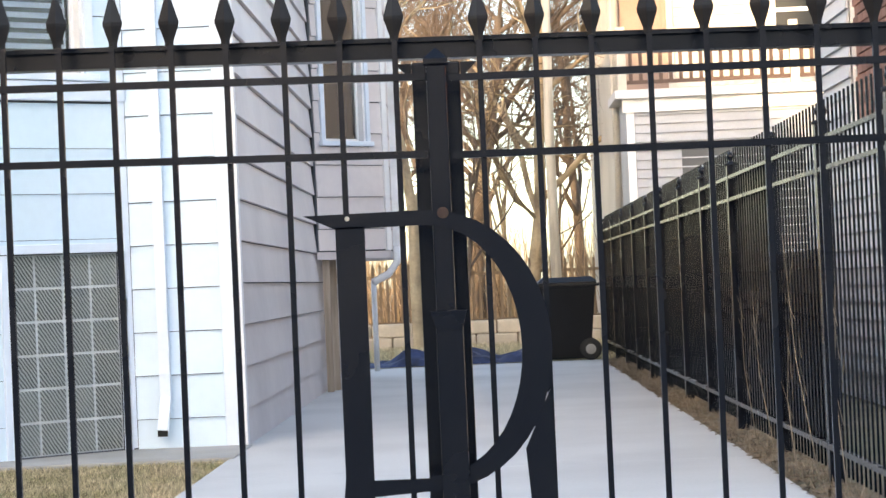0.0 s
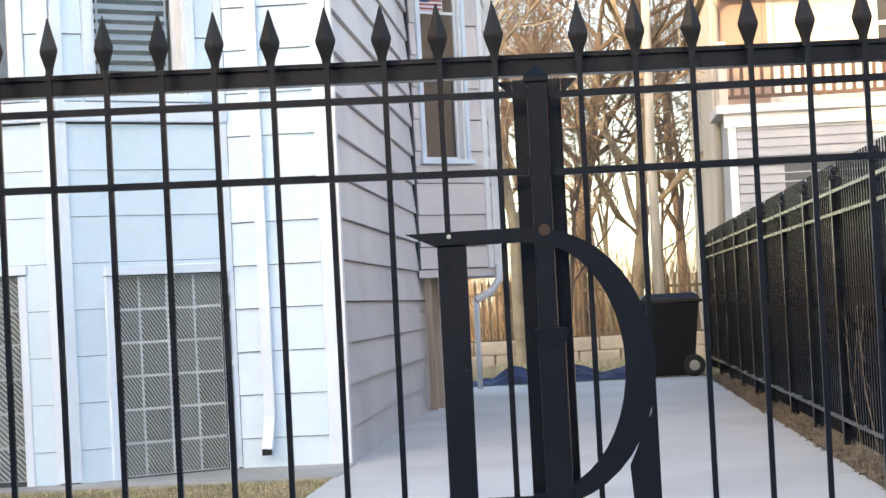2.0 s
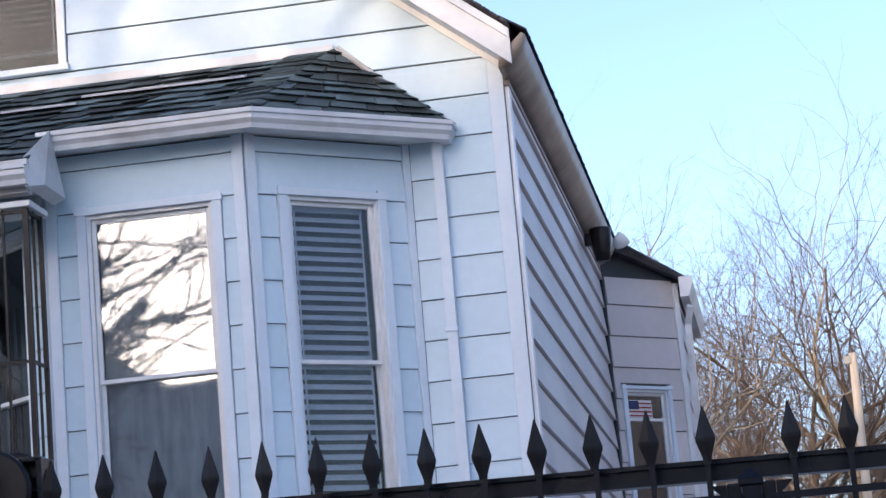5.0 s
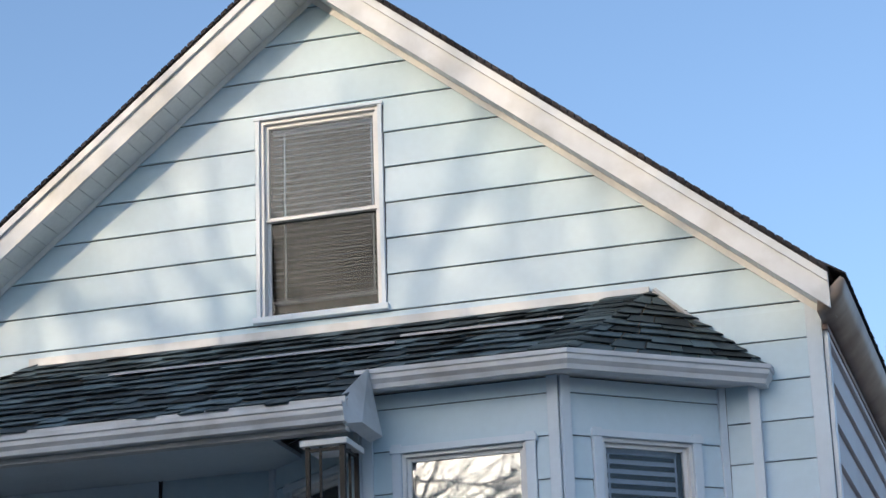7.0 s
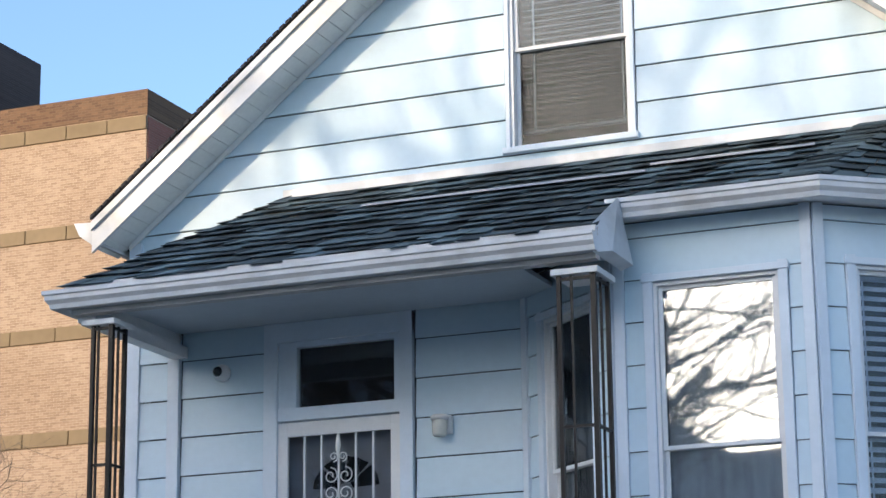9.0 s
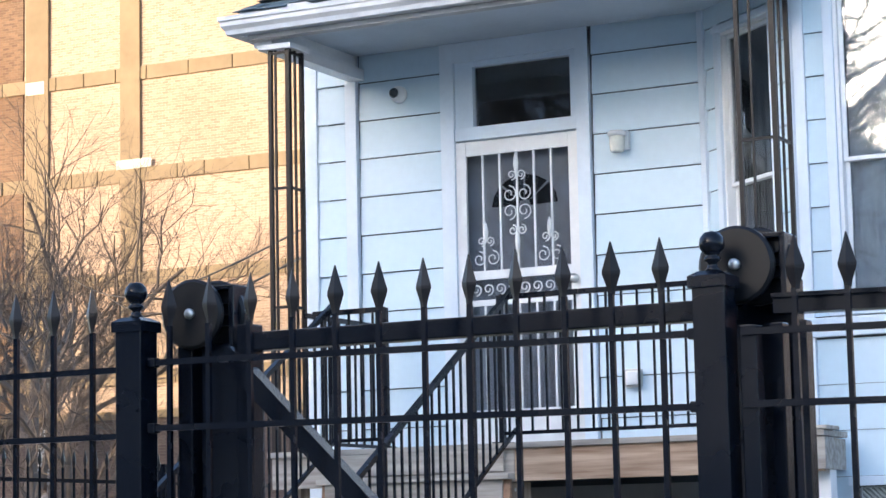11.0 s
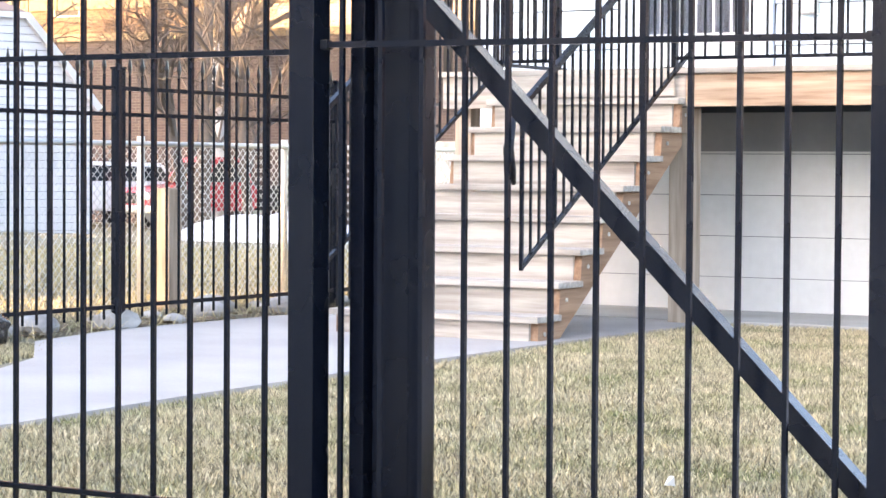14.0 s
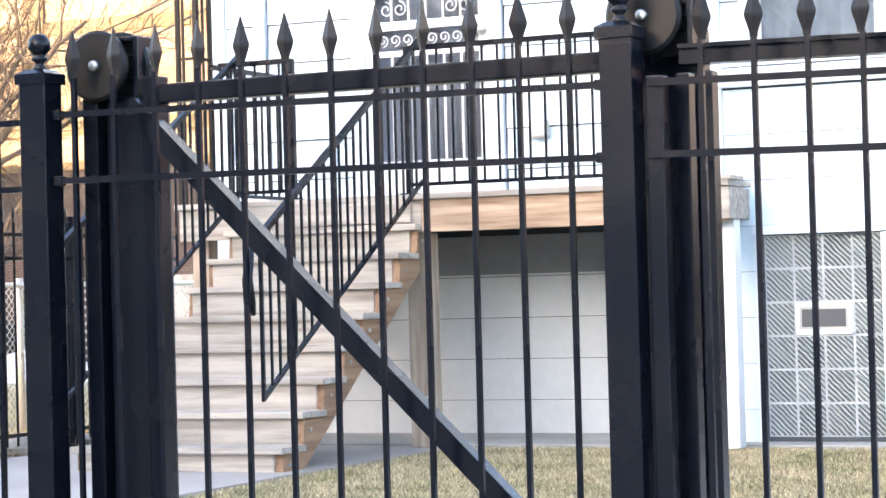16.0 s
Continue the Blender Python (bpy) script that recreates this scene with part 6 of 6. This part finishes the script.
for a, b in ((0.07, 0.31), (0.39, 0.63)):
    part("panel", up.box(a, 0.031, zb + 1.0, b, 0.04, zb + 1.9, 0.004), M_BROWN_DOOR, dn)
part("door_frame", up.box(-0.09, 0.0, zb + 0.12, -0.002, 0.05, zb + 2.1), M_CREAM, nb)
part("door_frame", up.box(0.702, 0.0, zb + 0.12, 0.79, 0.05, zb + 2.1), M_CREAM, nb)
part("window_pane", up.box(2.3, 0.0, zb + 0.75, 3.1, 0.03, zb + 1.9), M_CARGLASS, nb, "upper window")
part("window_frame", up.box(2.2, 0.0, zb + 0.65, 2.298, 0.05, zb + 2.0), M_WHITE, nb)
part("window_frame", up.box(2.3, 0.031, zb + 1.3, 3.1, 0.05, zb + 1.36), M_WHITE, nb)
part("roof", hull([(nx0 - 0.18, NY + 0.9, ze), (9, NY + 0.9, ze), (nx0 - 0.18, NY + 9.3, ze), (9, NY + 9.3, ze), (nx0 - 0.18, NY + 0.9, ze + 0.12), (9, NY + 0.9, ze + 0.12), (nx0 + 2.6, NY + 4.5, ze + 1.5), (7, NY + 4.5, ze + 1.5)]), M_TAN_ROOF, nb, "tan shingle roof")
part("roof_wing", hull([(nx0 + 0.25, NY + 4, ze + 0.1), (nx0 + 0.25, NY + 4, ze + 1.0), (nx0 + 3, NY + 4, ze + 1.0), (nx0 + 3, NY + 8, ze + 1.1), (nx0 + 0.25, NY + 8, ze + 1.0), (nx0 + 0.25, NY + 8, ze)]), M_TAN_ROOF, nb)
part("gutter", box(nx0 - 0.24, NY + 0.82, ze - 0.02, 9, NY + 0.92, ze + 0.13, 0.01), M_CREAM, nb)
part("pipe", tube([(nx0 - 0.15, NY + 0.9, ze), (nx0 + 0.0, NY + 1.5, ze - 0.3), (nx0 - 0.1, NY + 1.52, 0.3)], 0.05, 8), M_CREAM, nb, smooth=True)
part("chimney", box(6.6, NY + 4, ze + 1.2, 7.1, NY + 4.5, ze + 2.0), M_BRICK_RED, nb)
part("top_rail", box(nx0 - 0.1, NY - 0.12, zb + 0.78, 7.4, NY - 0.04, zb + 0.84), M_DECK_RAIL, nb)
part("bottom_rail", box(nx0 - 0.1, NY - 0.1, zb + 0.2, 7.4, NY - 0.05, zb + 0.25), M_DECK_RAIL, nb)
for i in range(36):
    part("baluster", box(nx0 - 0.08 + i * 0.14, NY - 0.1, zb + 0.25, nx0 - 0.03 + i * 0.14, NY - 0.05, zb + 0.78), M_DECK_RAIL, nb)
for x in (nx0 - 0.1, nx0 + 2.3, nx0 + 4.6):
    part("rail_post", box(x, NY - 0.14, zb + 0.12, x + 0.12, NY - 0.02, zb + 1.0), M_CREAM, nb)

n2 = thing("neighbour_building", "brick and siding neighbouring building close behind the fence", "building", (6, 12, 0))
w2 = Face((2.62, 18.3), (2.62, 14.2))
part("wall", box(2.63, 14.2, 0, 8, 18.3, 1.9), M_VINYL, n2)
siding(w2, n2, between(0, 4.1), 0.2, 1.9, 0.12, 0.2, M_VINYL, name="vinyl_plank")
part("wall", box(2.63, 15.95, 1.902, 8, 17.3, 3.2), M_VINYL, n2)
siding(w2, n2, between(1.0, 2.35), 1.9, 3.2, 0.12, 0.2, M_VINYL, name="vinyl_plank")
part("brick_wall", box(2.66, 12.5, 1.903, 8, 15.94, 3.2), M_BRICK_RED, n2, "red brick wall")
bbm = mesh_of("brick", box(-0.012, -0.097, -0.028, 0.004, 0.097, 0.028), mat("single_red_brick", (0.32, 0.16, 0.12), 0.9, var=0.15, per_object=0.3))
rng = random.Random(9)
for j in range(19):
    for i in range(9):
        piece("brick", bbm, n2, Matrix.Translation((2.655, 15.82 - i * 0.205 - (j % 2) * 0.1, 1.94 + j * 0.068)))

# Unseen block added to darken what the oriel window mirrors.
part("rear_wing", box(5.7, 17.6, 0, 9, 27, 6.2), M_GREY_SIDING, n2)
# ---- left of the yard ----
LBX = -9.6
chain = thing("chain_link_fence", "low galvanised chain link fence", "fence", (LBX, 14, 0))
cv, cf = [], []


def wire(a, b, r=0.0028):
    a, b = Vector(a), Vector(b)
    d = (b - a).normalized()
    p = d.orthogonal().normalized()
    q = d.cross(p)
    s = len(cv)
    for e in (a, b):
        for k in range(3):
            w = 2.094 * k
            cv.append(tuple(e + p * (r * math.cos(w)) + q * (r * math.sin(w))))
    for k in range(3):
        cf.append((s + k, s + (k + 1) % 3, s + 3 + (k + 1) % 3, s + 3 + k))


Y0, Y1, ZH = 7.5, 20.0, 1.08
y = Y0 - ZH
while y < Y1:
    for s in (0, 1):
        a, b = (y, 0.03), (y + ZH, ZH)
        if a[0] < Y0:
            a = (Y0, 0.03 + (Y0 - a[0]) / ZH * (ZH - 0.03))
        if b[0] > Y1:
            b = (Y1, 0.03 + (Y1 - y) / ZH * (ZH - 0.03))
        if s:
            a, b = (a[0], ZH + 0.03 - a[1]), (b[0], ZH + 0.03 - b[1])
        wire((LBX, *a), (LBX, *b))
    y += 0.062
me = bpy.data.meshes.new("wire_mesh")
me.from_pydata(cv, [], cf)
me.materials.append(M_GALV)
tagged(put(new("wire_mesh", me), chain), kind="stuff")
for y in (7.53, 8.69, 10.33, 11.97, 13.61, 15.25, 16.9, 18.5):
    part("post", tube([(LBX - 0.03, y, -0.02), (LBX - 0.03, y, 1.14)], 0.026, 10), M_GALV, chain, smooth=True)
part("top_rail", tube([(LBX - 0.005, Y0, 1.09), (LBX - 0.005, Y1, 1.09)], 0.018, 8), M_GALV, chain, smooth=True)
tagged(part("timber_post", box(-9.52, 11.95, -0.02, -9.38, 12.09, 0.80, 0.01), M_WOOD_POST), "short weathered timber post by the fence", "post")

# edging stones, leaves and a bag along the side fence
rng = random.Random(77)
for i in range(16):
    x, y, s = -8.75 + rng.uniform(-0.25, 0.3), 9.0 + i * 0.28 + rng.uniform(-0.1, 0.1), rng.uniform(0.05, 0.13)
    bm = bmesh.new()
    bmesh.ops.create_icosphere(bm, subdivisions=2, radius=s)
    for v in bm.verts:
        v.co = Vector((v.co.x * 1.2, v.co.y, v.co.z * 0.6)) * (1 + 0.35 * noise.noise(v.co * 9 + Vector((i, 0, 0)))) + Vector((x, y, s * 0.35))
    tagged(part("stone", bm, M_STONE), "rough grey edging stone beside the walk", "stone", "edging stones")
bag = bmesh.new()
bmesh.ops.create_icosphere(bag, subdivisions=4, radius=0.2)
for v in bag.verts:
    k = 1 + 0.35 * noise.noise(v.co * 7) + 0.15 * noise.noise(v.co * 19)
    v.co = Vector((v.co.x * 1.25 * k, v.co.y * k, max(-0.14, v.co.z * 0.95 * k)))
    v.co = v.co * 0.62 + Vector((-8.35, 9.05, 0.085))
tagged(part("plastic_bag", bag, M_BAG, None, smooth=True), "black plastic bag slumped beside the walk", "bag")


def scatter(name, material, label, count, area, seed, size, lift=0.004, blade=False, skip=None, height=(0.02, 0.05)):
    """Many small leaves or blades in one mesh."""
    g = np.random.default_rng(seed)
    n = count
    x = g.uniform(area[0], area[1], n)
    y = g.uniform(area[2], area[3], n)
    if skip:
        keep = np.array([not skip(a, b) for a, b in zip(x, y)])
        x, y = x[keep], y[keep]
        n = len(x)
    ang = g.uniform(0, 2 * np.pi, n)
    if blade:
        h = g.uniform(*height, n)
        w = g.uniform(0.0025, 0.006, n)
        lean = g.uniform(0.2, 1.6, n) * h
        la = g.uniform(0, 2 * np.pi, n)
        p0 = np.stack([x - np.cos(ang) * w, y - np.sin(ang) * w, np.full(n, -0.02)], 1)
        p1 = np.stack([x + np.cos(ang) * w, y + np.sin(ang) * w, np.full(n, -0.02)], 1)
        p2 = np.stack([x + np.cos(la) * lean, y + np.sin(la) * lean, h - 0.012], 1)
        v = np.stack([p0, p1, p2], 1).reshape(-1, 3)
        f = np.arange(3 * n).reshape(-1, 3)
    else:
        s = g.uniform(*size, n)
        t = g.uniform(-0.4, 0.4, (n, 4)) * s[:, None]
        c, sn = np.cos(ang), np.sin(ang)
        cs = []
        for k, (a, b) in enumerate(((-1, 0), (0, -0.6), (1, 0), (0, 0.6))):
            cs.append(np.stack([x + (a * c - b * sn) * s, y + (a * sn + b * c) * s, lift + np.abs(t[:, k])], 1))
        v = np.stack(cs, 1).reshape(-1, 3)
        f = np.arange(4 * n).reshape(-1, 4)
    me = bpy.data.meshes.new(name)
    me.from_pydata(v.tolist(), [], f.tolist())
    me.materials.append(material)
    return tagged(new(name, me), label, name.replace("_", " "), kind="stuff")


def on_paving(x, y):
    if y > 12.93 and x < -1.4:
        return True
    if x > -1.46 and x < 1.34 and y < 26.05:
        return True
    if y > 4.85 and -8.45 < x < -5.4:
        edge = -5.45 - 0.45 * min(1, max(0, (y - 4.9) / 6.0)) ** 0.6
        left = -6.7 - max(0, y - 6.2) * 0.4 if y < 9.3 else -8.42
        return left < x < edge
    return False


scatter("grass", M_GRASS, "short dormant straw-green winter grass", 280000, (-8.4, -1.4, 4.2, 12.93), 5, None, blade=True, skip=on_paving, height=(0.008, 0.026))
scatter("straw", M_STRAW, "dead straw-coloured grass lying flat", 130000, (-8.4, -1.4, 4.2, 12.93), 6, None, blade=True, skip=on_paving, height=(0.01, 0.022))
scatter("verge_weeds", M_WEED, "dry weeds along the driveway fence", 5000, (1.33, 1.7, 7, 26), 8, None, blade=True, height=(0.02, 0.08))
scatter("leaf_litter", M_LEAF, "dead leaves along the driveway fence", 2600, (1.30, 1.56, 7, 26), 9, (0.012, 0.035))
scatter("leaf_litter", M_LEAF, "dead leaves along the side fence", 2600, (-9.3, -8.43, 8.4, 13.6), 10, (0.012, 0.04))
scatter("grass", M_GRASS, "rough winter grass behind the side fence", 60000, (-17.5, -8.45, 8.0, 21.0), 11, None, blade=True, height=(0.03, 0.12))
# Bright straw colour stands in for a sunlit strip of lawn.
scatter("grass", M_STRAW, "straw grass behind the driveway, its bright colour standing for sun", 30000, (-3.5, 2.2, 26.6, 34.0), 12, None, blade=True, height=(0.03, 0.09))
white_scrap = hull([(x - 2.955, y + 6.18, z) for x, y, z in ((-0.018, -0.015, 0.0), (0.016, -0.01, 0.0), (0.0, 0.018, 0.015), (0.014, -0.014, 0.03), (-0.014, 0.008, 0.026))])
tagged(part("paper_scrap", white_scrap, M_SHADE), "white paper scrap on the lawn", "litter")
for i in range(5):
    y = 9.2 + i * 0.75
    w = thing("dry_weed", "leafless dry weed stem by the driveway fence", "weed", (1.4, y, 0), "dry weeds")
    rng = random.Random(i)
    a = Vector((1.42, y, 0.0))
    b = a + Vector((rng.uniform(-0.12, 0.02), rng.uniform(-0.3, 0.2), rng.uniform(0.6, 1.25)))
    part("stem", tube([a, a.lerp(b, 0.5) + Vector((-0.02, 0.03, 0)), b], [0.0032, 0.0024, 0.001], 5), M_WEED, w)
    for k in range(4):
        q = a.lerp(b, 0.35 + 0.15 * k)
        part("side_stem", tube([q, q + Vector((rng.uniform(-0.05, 0.03), rng.uniform(-0.1, 0.1), rng.uniform(0.1, 0.22)))], [0.0018, 0.0008], 4), M_WEED, w)

# ---- brick block, garage and cars behind ----
BY = 54.0
S = BY / 40.0


def sz(z):
    return 0.94 + (z - 0.94) * S


bk = thing("brick_building", "tall tan brick apartment block with concrete floor bands", "building", (-42, 60, 0))
cx = -23.14 * S
part("wall", box(cx - 34, BY, -1, cx, BY + 14, sz(15.65)), M_BRICK_TAN, bk)
part("parapet", box(cx - 34, BY - 0.02, sz(15.652), cx + 0.02, BY + 14, sz(16.2)), M_BRICK_ORANGE, bk, "orange brick parapet")
part("side_wall", box(cx + 0.004, BY + 0.05, -1, cx + 0.03, BY + 14, sz(15.6)), M_BRICK_RED, bk)
part("stair_head", box(-27.1 * S - 8, BY + 1, sz(16.0), -25.97 * S - 3.6, BY + 6, sz(18.9)), M_BRICK_DARK, bk, "brick stair head on the roof")
part("wing_wall", box(cx - 34, BY - 0.05, -1, -30.6 * S, BY - 0.001, sz(15.6)), M_BRICK_ORANGE, bk, "orange brick wing")
rng = random.Random(5)
for z in (15.47, 13.28, 11.11, 8.92, 6.7, 4.6):
    x = cx
    while x > cx - 22:
        w = rng.uniform(0.9, 1.5)
        y0 = BY - 0.06 if x > -30.6 * S + 0.2 else BY - 0.11
        part("band_slab", box(x - w + 0.03, y0, sz(z) - 0.2, x, y0 + 0.06, sz(z) + 0.2, 0.01), M_BAND, bk)
        x -= w
for xa, xb, y0 in ((-30.5, -29.9, BY - 0.1), (-28.0, -27.5, BY - 0.1)):
    part("pilaster", box(xa * S, y0, -1, xb * S, BY - 0.001, sz(15.2)), M_BAND, bk)
part("mortar_patch", box(-28.1 * S, BY - 0.12, sz(9.05), -27.2 * S, BY - 0.105, sz(9.25), 0.003), M_PATCH, bk)
part("mortar_patch", box(-30.5 * S, BY - 0.12, sz(10.92), -30.0 * S, BY - 0.105, sz(11.2), 0.003), M_PATCH, bk)
for xa, za in ((-34.66, 7.42), (-34.66, 4.3)):
    wn = part("window", box(xa * S, BY - 0.06, sz(za), (xa + 0.76) * S, BY - 0.052, sz(za + 1.13)), M_PATCH, bk, "sash window with white blinds")
    part("pane", box(xa * S + 0.05, BY - 0.07, sz(za) + 0.05, (xa + 0.76) * S - 0.06, BY - 0.061, sz(za + 0.56)), M_FARPANE, wn)
    part("pane", box(xa * S + 0.06, BY - 0.07, sz(za + 0.6), (xa + 0.76) * S - 0.06, BY - 0.061, sz(za + 1.13) - 0.1), M_FARPANE, wn)
    for k in range(3):
        part("blind_slat", box(xa * S + 0.12, BY - 0.078, sz(za + 0.64) + k * 0.13, (xa + 0.76) * S - 0.12, BY - 0.071, sz(za + 0.64) + 0.015 + k * 0.13), M_PATCH, wn)

an = thing("low_brick_annex", "low brown brick annex with its shade put into the colour", "building", (-32, 50, 0))
part("wall", box(-52, 48, -1, -24.8, 52, 4.3), M_BRICK_DARK, an)
part("coping", box(-52.1, 47.9, 4.3, -24.7, 52, 4.5), M_BAND, an)
part("roller_door", box(-31.5, 47.9, -0.7, -28.0, 47.999, 1.6), M_STONE, an)

GY = 30.0
ga = thing("garage", "white sided garage with a brown clipped-gable roof", "garage", (-28, 32, -0.3))
gx1, gx0 = -25.2, -32.2
gf = Face((gx0, GY), (gx1, GY))


def gar_top(u):
    return 2.0 + min(1.4, min(u, gf.len - u) * 1.11)


TOP_CUTS[gar_top] = (1.261, gf.len - 1.261)
gw = part("wall", wall_mesh(gf, 0, gf.len, -0.5, gar_top, 0.15), M_LAP_SHADE, ga)


def gar_lim(z):
    k = max(0.0, (z - 2.0) / 1.11)
    return (k + 0.02, gf.len - k - 0.02)


siding(gf, gw, gar_lim, -0.4, 3.38, 0.13, -0.4, M_GARAGE, lip=0.022)
part("wall", box(gx1 - 0.15, GY + 0.16, -0.5, gx1, GY + 4, 1.94), M_GARAGE, ga)
gm = (gx0 + gx1) / 2
part("roof", hull([(gx1 + 0.22, GY + 0.02, 1.86), (gx1 - 1.2, GY + 0.02, 3.5), (gx0 + 1.2, GY + 0.02, 3.5), (gx0 - 0.22, GY + 0.02, 1.86), (gm, GY + 1.6, 4.6), (gm, GY + 4.2, 4.6), (gx1 + 0.22, GY + 4.2, 1.86), (gx0 - 0.22, GY + 4.2, 1.86)]), M_BROWN_DOOR, ga, "brown clipped-gable roof")
part("rake_board", tube([(gx1 + 0.12, GY - 0.05, 1.9), (gx1 - 1.22, GY - 0.05, 3.42)], 0.06, square=True), M_GARAGE, ga)
part("head_board", tube([(gx1 - 1.2, GY - 0.05, 3.42), (gx0 + 1.2, GY - 0.05, 3.42)], 0.05, square=True), M_GARAGE, ga)
gv = part("gable_vent", gf.box(gf.len - 2.25, 0.03, 0.75, gf.len - 1.85, 0.05, 1.3), M_SCREEN, ga)


turn = Matrix.Translation((gx1, GY, 0)) @ Matrix.Rotation(radians(68), 4, "Z") @ Matrix.Translation((-gx1, -GY, 0))
ga.matrix_basis = turn @ ga.matrix_basis


def car(name, x, y, z, heading, paint, label, pickup):
    c = thing(name, label, "car", (x, y, z))
    m = Matrix.Translation((x, y, z)) @ Matrix.Rotation(radians(heading), 4, "Z")
    L2, W2 = 2.5, 0.95
    if pickup:
        side_p = [(-0.42, 0.45), (-0.42, 1.07), (-0.2, 1.08), (-0.1, 1.1), (1.0, 1.1), (L2 - 0.1, 0.98), (L2, 0.8), (L2, 0.42)]
        cab = [(-0.35, 1.08), (-0.2, 1.72), (0.65, 1.75), (1.25, 1.1)]
    else:
        side_p = [(-L2 + 0.2, 0.4), (-L2 + 0.2, 1.0), (1.1, 1.02), (L2 - 0.3, 0.9), (L2 - 0.2, 0.7), (L2 - 0.2, 0.4)]
        cab = [(-L2 + 0.25, 1.0), (-L2 + 0.5, 1.6), (0.4, 1.64), (1.15, 1.02)]
    bm = prism(side_p, 1, -W2, W2)
    bmesh.ops.bevel(bm, geom=bm.edges[:], offset=0.06, segments=2, affect="EDGES")
    part("body", bm, paint, c, m=m)
    if pickup:
        part("cargo_bed", box(-L2, -W2, 0.45, -0.43, W2, 1.06, 0.05), M_TYRE, c, "dark cargo bed", m=m)
    bm = prism(cab, 1, -W2 + 0.1, W2 - 0.1)
    bmesh.ops.bevel(bm, geom=bm.edges[:], offset=0.05, segments=2, affect="EDGES")
    part("cabin", bm, paint, c, m=m)
    for s in (-1, 1):
        part("side_window", prism([(cab[0][0] + 0.12, 1.14), (cab[1][0] + 0.08, cab[1][1] - 0.1), (cab[2][0] - 0.05, cab[2][1] - 0.1), (cab[3][0] - 0.2, 1.14)], 1, s * (W2 - 0.098), s * (W2 - 0.088)), M_CARGLASS, c, m=m)
        for wx in (-1.55, 1.55):
            wm = m @ Matrix.Translation((wx, s * (W2 - 0.08), 0.36)) @ Matrix.Rotation(radians(90), 4, "X")
            wl2 = part("wheel", lathe([(0.1, -0.11), (0.34, -0.11), (0.36, -0.08), (0.36, 0.08), (0.34, 0.11), (0.1, 0.11)], (0, 0, 0), 24), M_TYRE, c, m=wm)
            part("rim", lathe([(0.22, -0.115), (0.21, -0.12), (0.21, 0.12), (0.22, 0.115)], (0, 0, 0), 20), M_STEEL, wl2, m=wm)
        part("headlight", box(L2 - 0.14, s * 0.62 - 0.14, 0.72, L2 + 0.005, s * 0.62 + 0.14, 0.9, 0.02), M_LAMP_LENS, c, m=m)
    part("windscreen", hull([(cab[3][0] + 0.01, -0.7, 1.14), (cab[3][0] + 0.01, 0.7, 1.14), (cab[2][0] + 0.09, -0.6, cab[2][1] - 0.1), (cab[2][0] + 0.09, 0.6, cab[2][1] - 0.1), (cab[3][0] - 0.05, -0.7, 1.12), (cab[3][0] - 0.05, 0.7, 1.12)]), M_CARGLASS, c, m=m)
    part("grille", box(L2 - 0.1, -0.45, 0.62, L2 + 0.012, 0.45, 0.88, 0.02), M_TYRE, c, m=m)
    part("bumper", box(L2 - 0.15, -0.9, 0.4, L2 + 0.06, 0.9, 0.58, 0.04), M_STEEL if pickup else paint, c, m=m)
    return c


car("pickup", -34.1, 45.6, -0.57, -112, M_RED, "bright red pickup with a dark bed parked behind the fence", True)
car("suv", -37.9, 44.6, -0.57, -112, M_CARWHITE, "white suv parked beside the garage", False)
sn = bmesh.new()
bmesh.ops.create_grid(sn, x_segments=22, y_segments=12, size=0.5)
for v in sn.verts:
    e = (abs(v.co.x) * 2) ** 2 + (abs(v.co.y) * 2) ** 2
    v.co = Vector((-17.6 + v.co.x * 3.4, 24.6 + v.co.y * 1.6, -0.1 + max(0.0, 1 - e) ** 0.6 * (0.42 + 0.12 * noise.noise(v.co * 6))))
tagged(part("snow_mound", sn, M_SNOW, None, smooth=True), "low grey-white pile of old snow", "snow")
for k, dz in enumerate((0.0, 0.35)):
    a, b = Vector((-8.22, 15.0 + dz, 3.4 + dz)), Vector((-39.0 - 3 * dz, BY - 0.05, 8.9 + dz))
    pts = [a.lerp(b, i / 12) - Vector((0, 0, 0.9 * math.sin(math.pi * i / 12))) for i in range(13)]
    tagged(part("cable", tube(pts, 0.012, 5), M_BLACK_MATT), "thin overhead service cable from house to block", "cable")
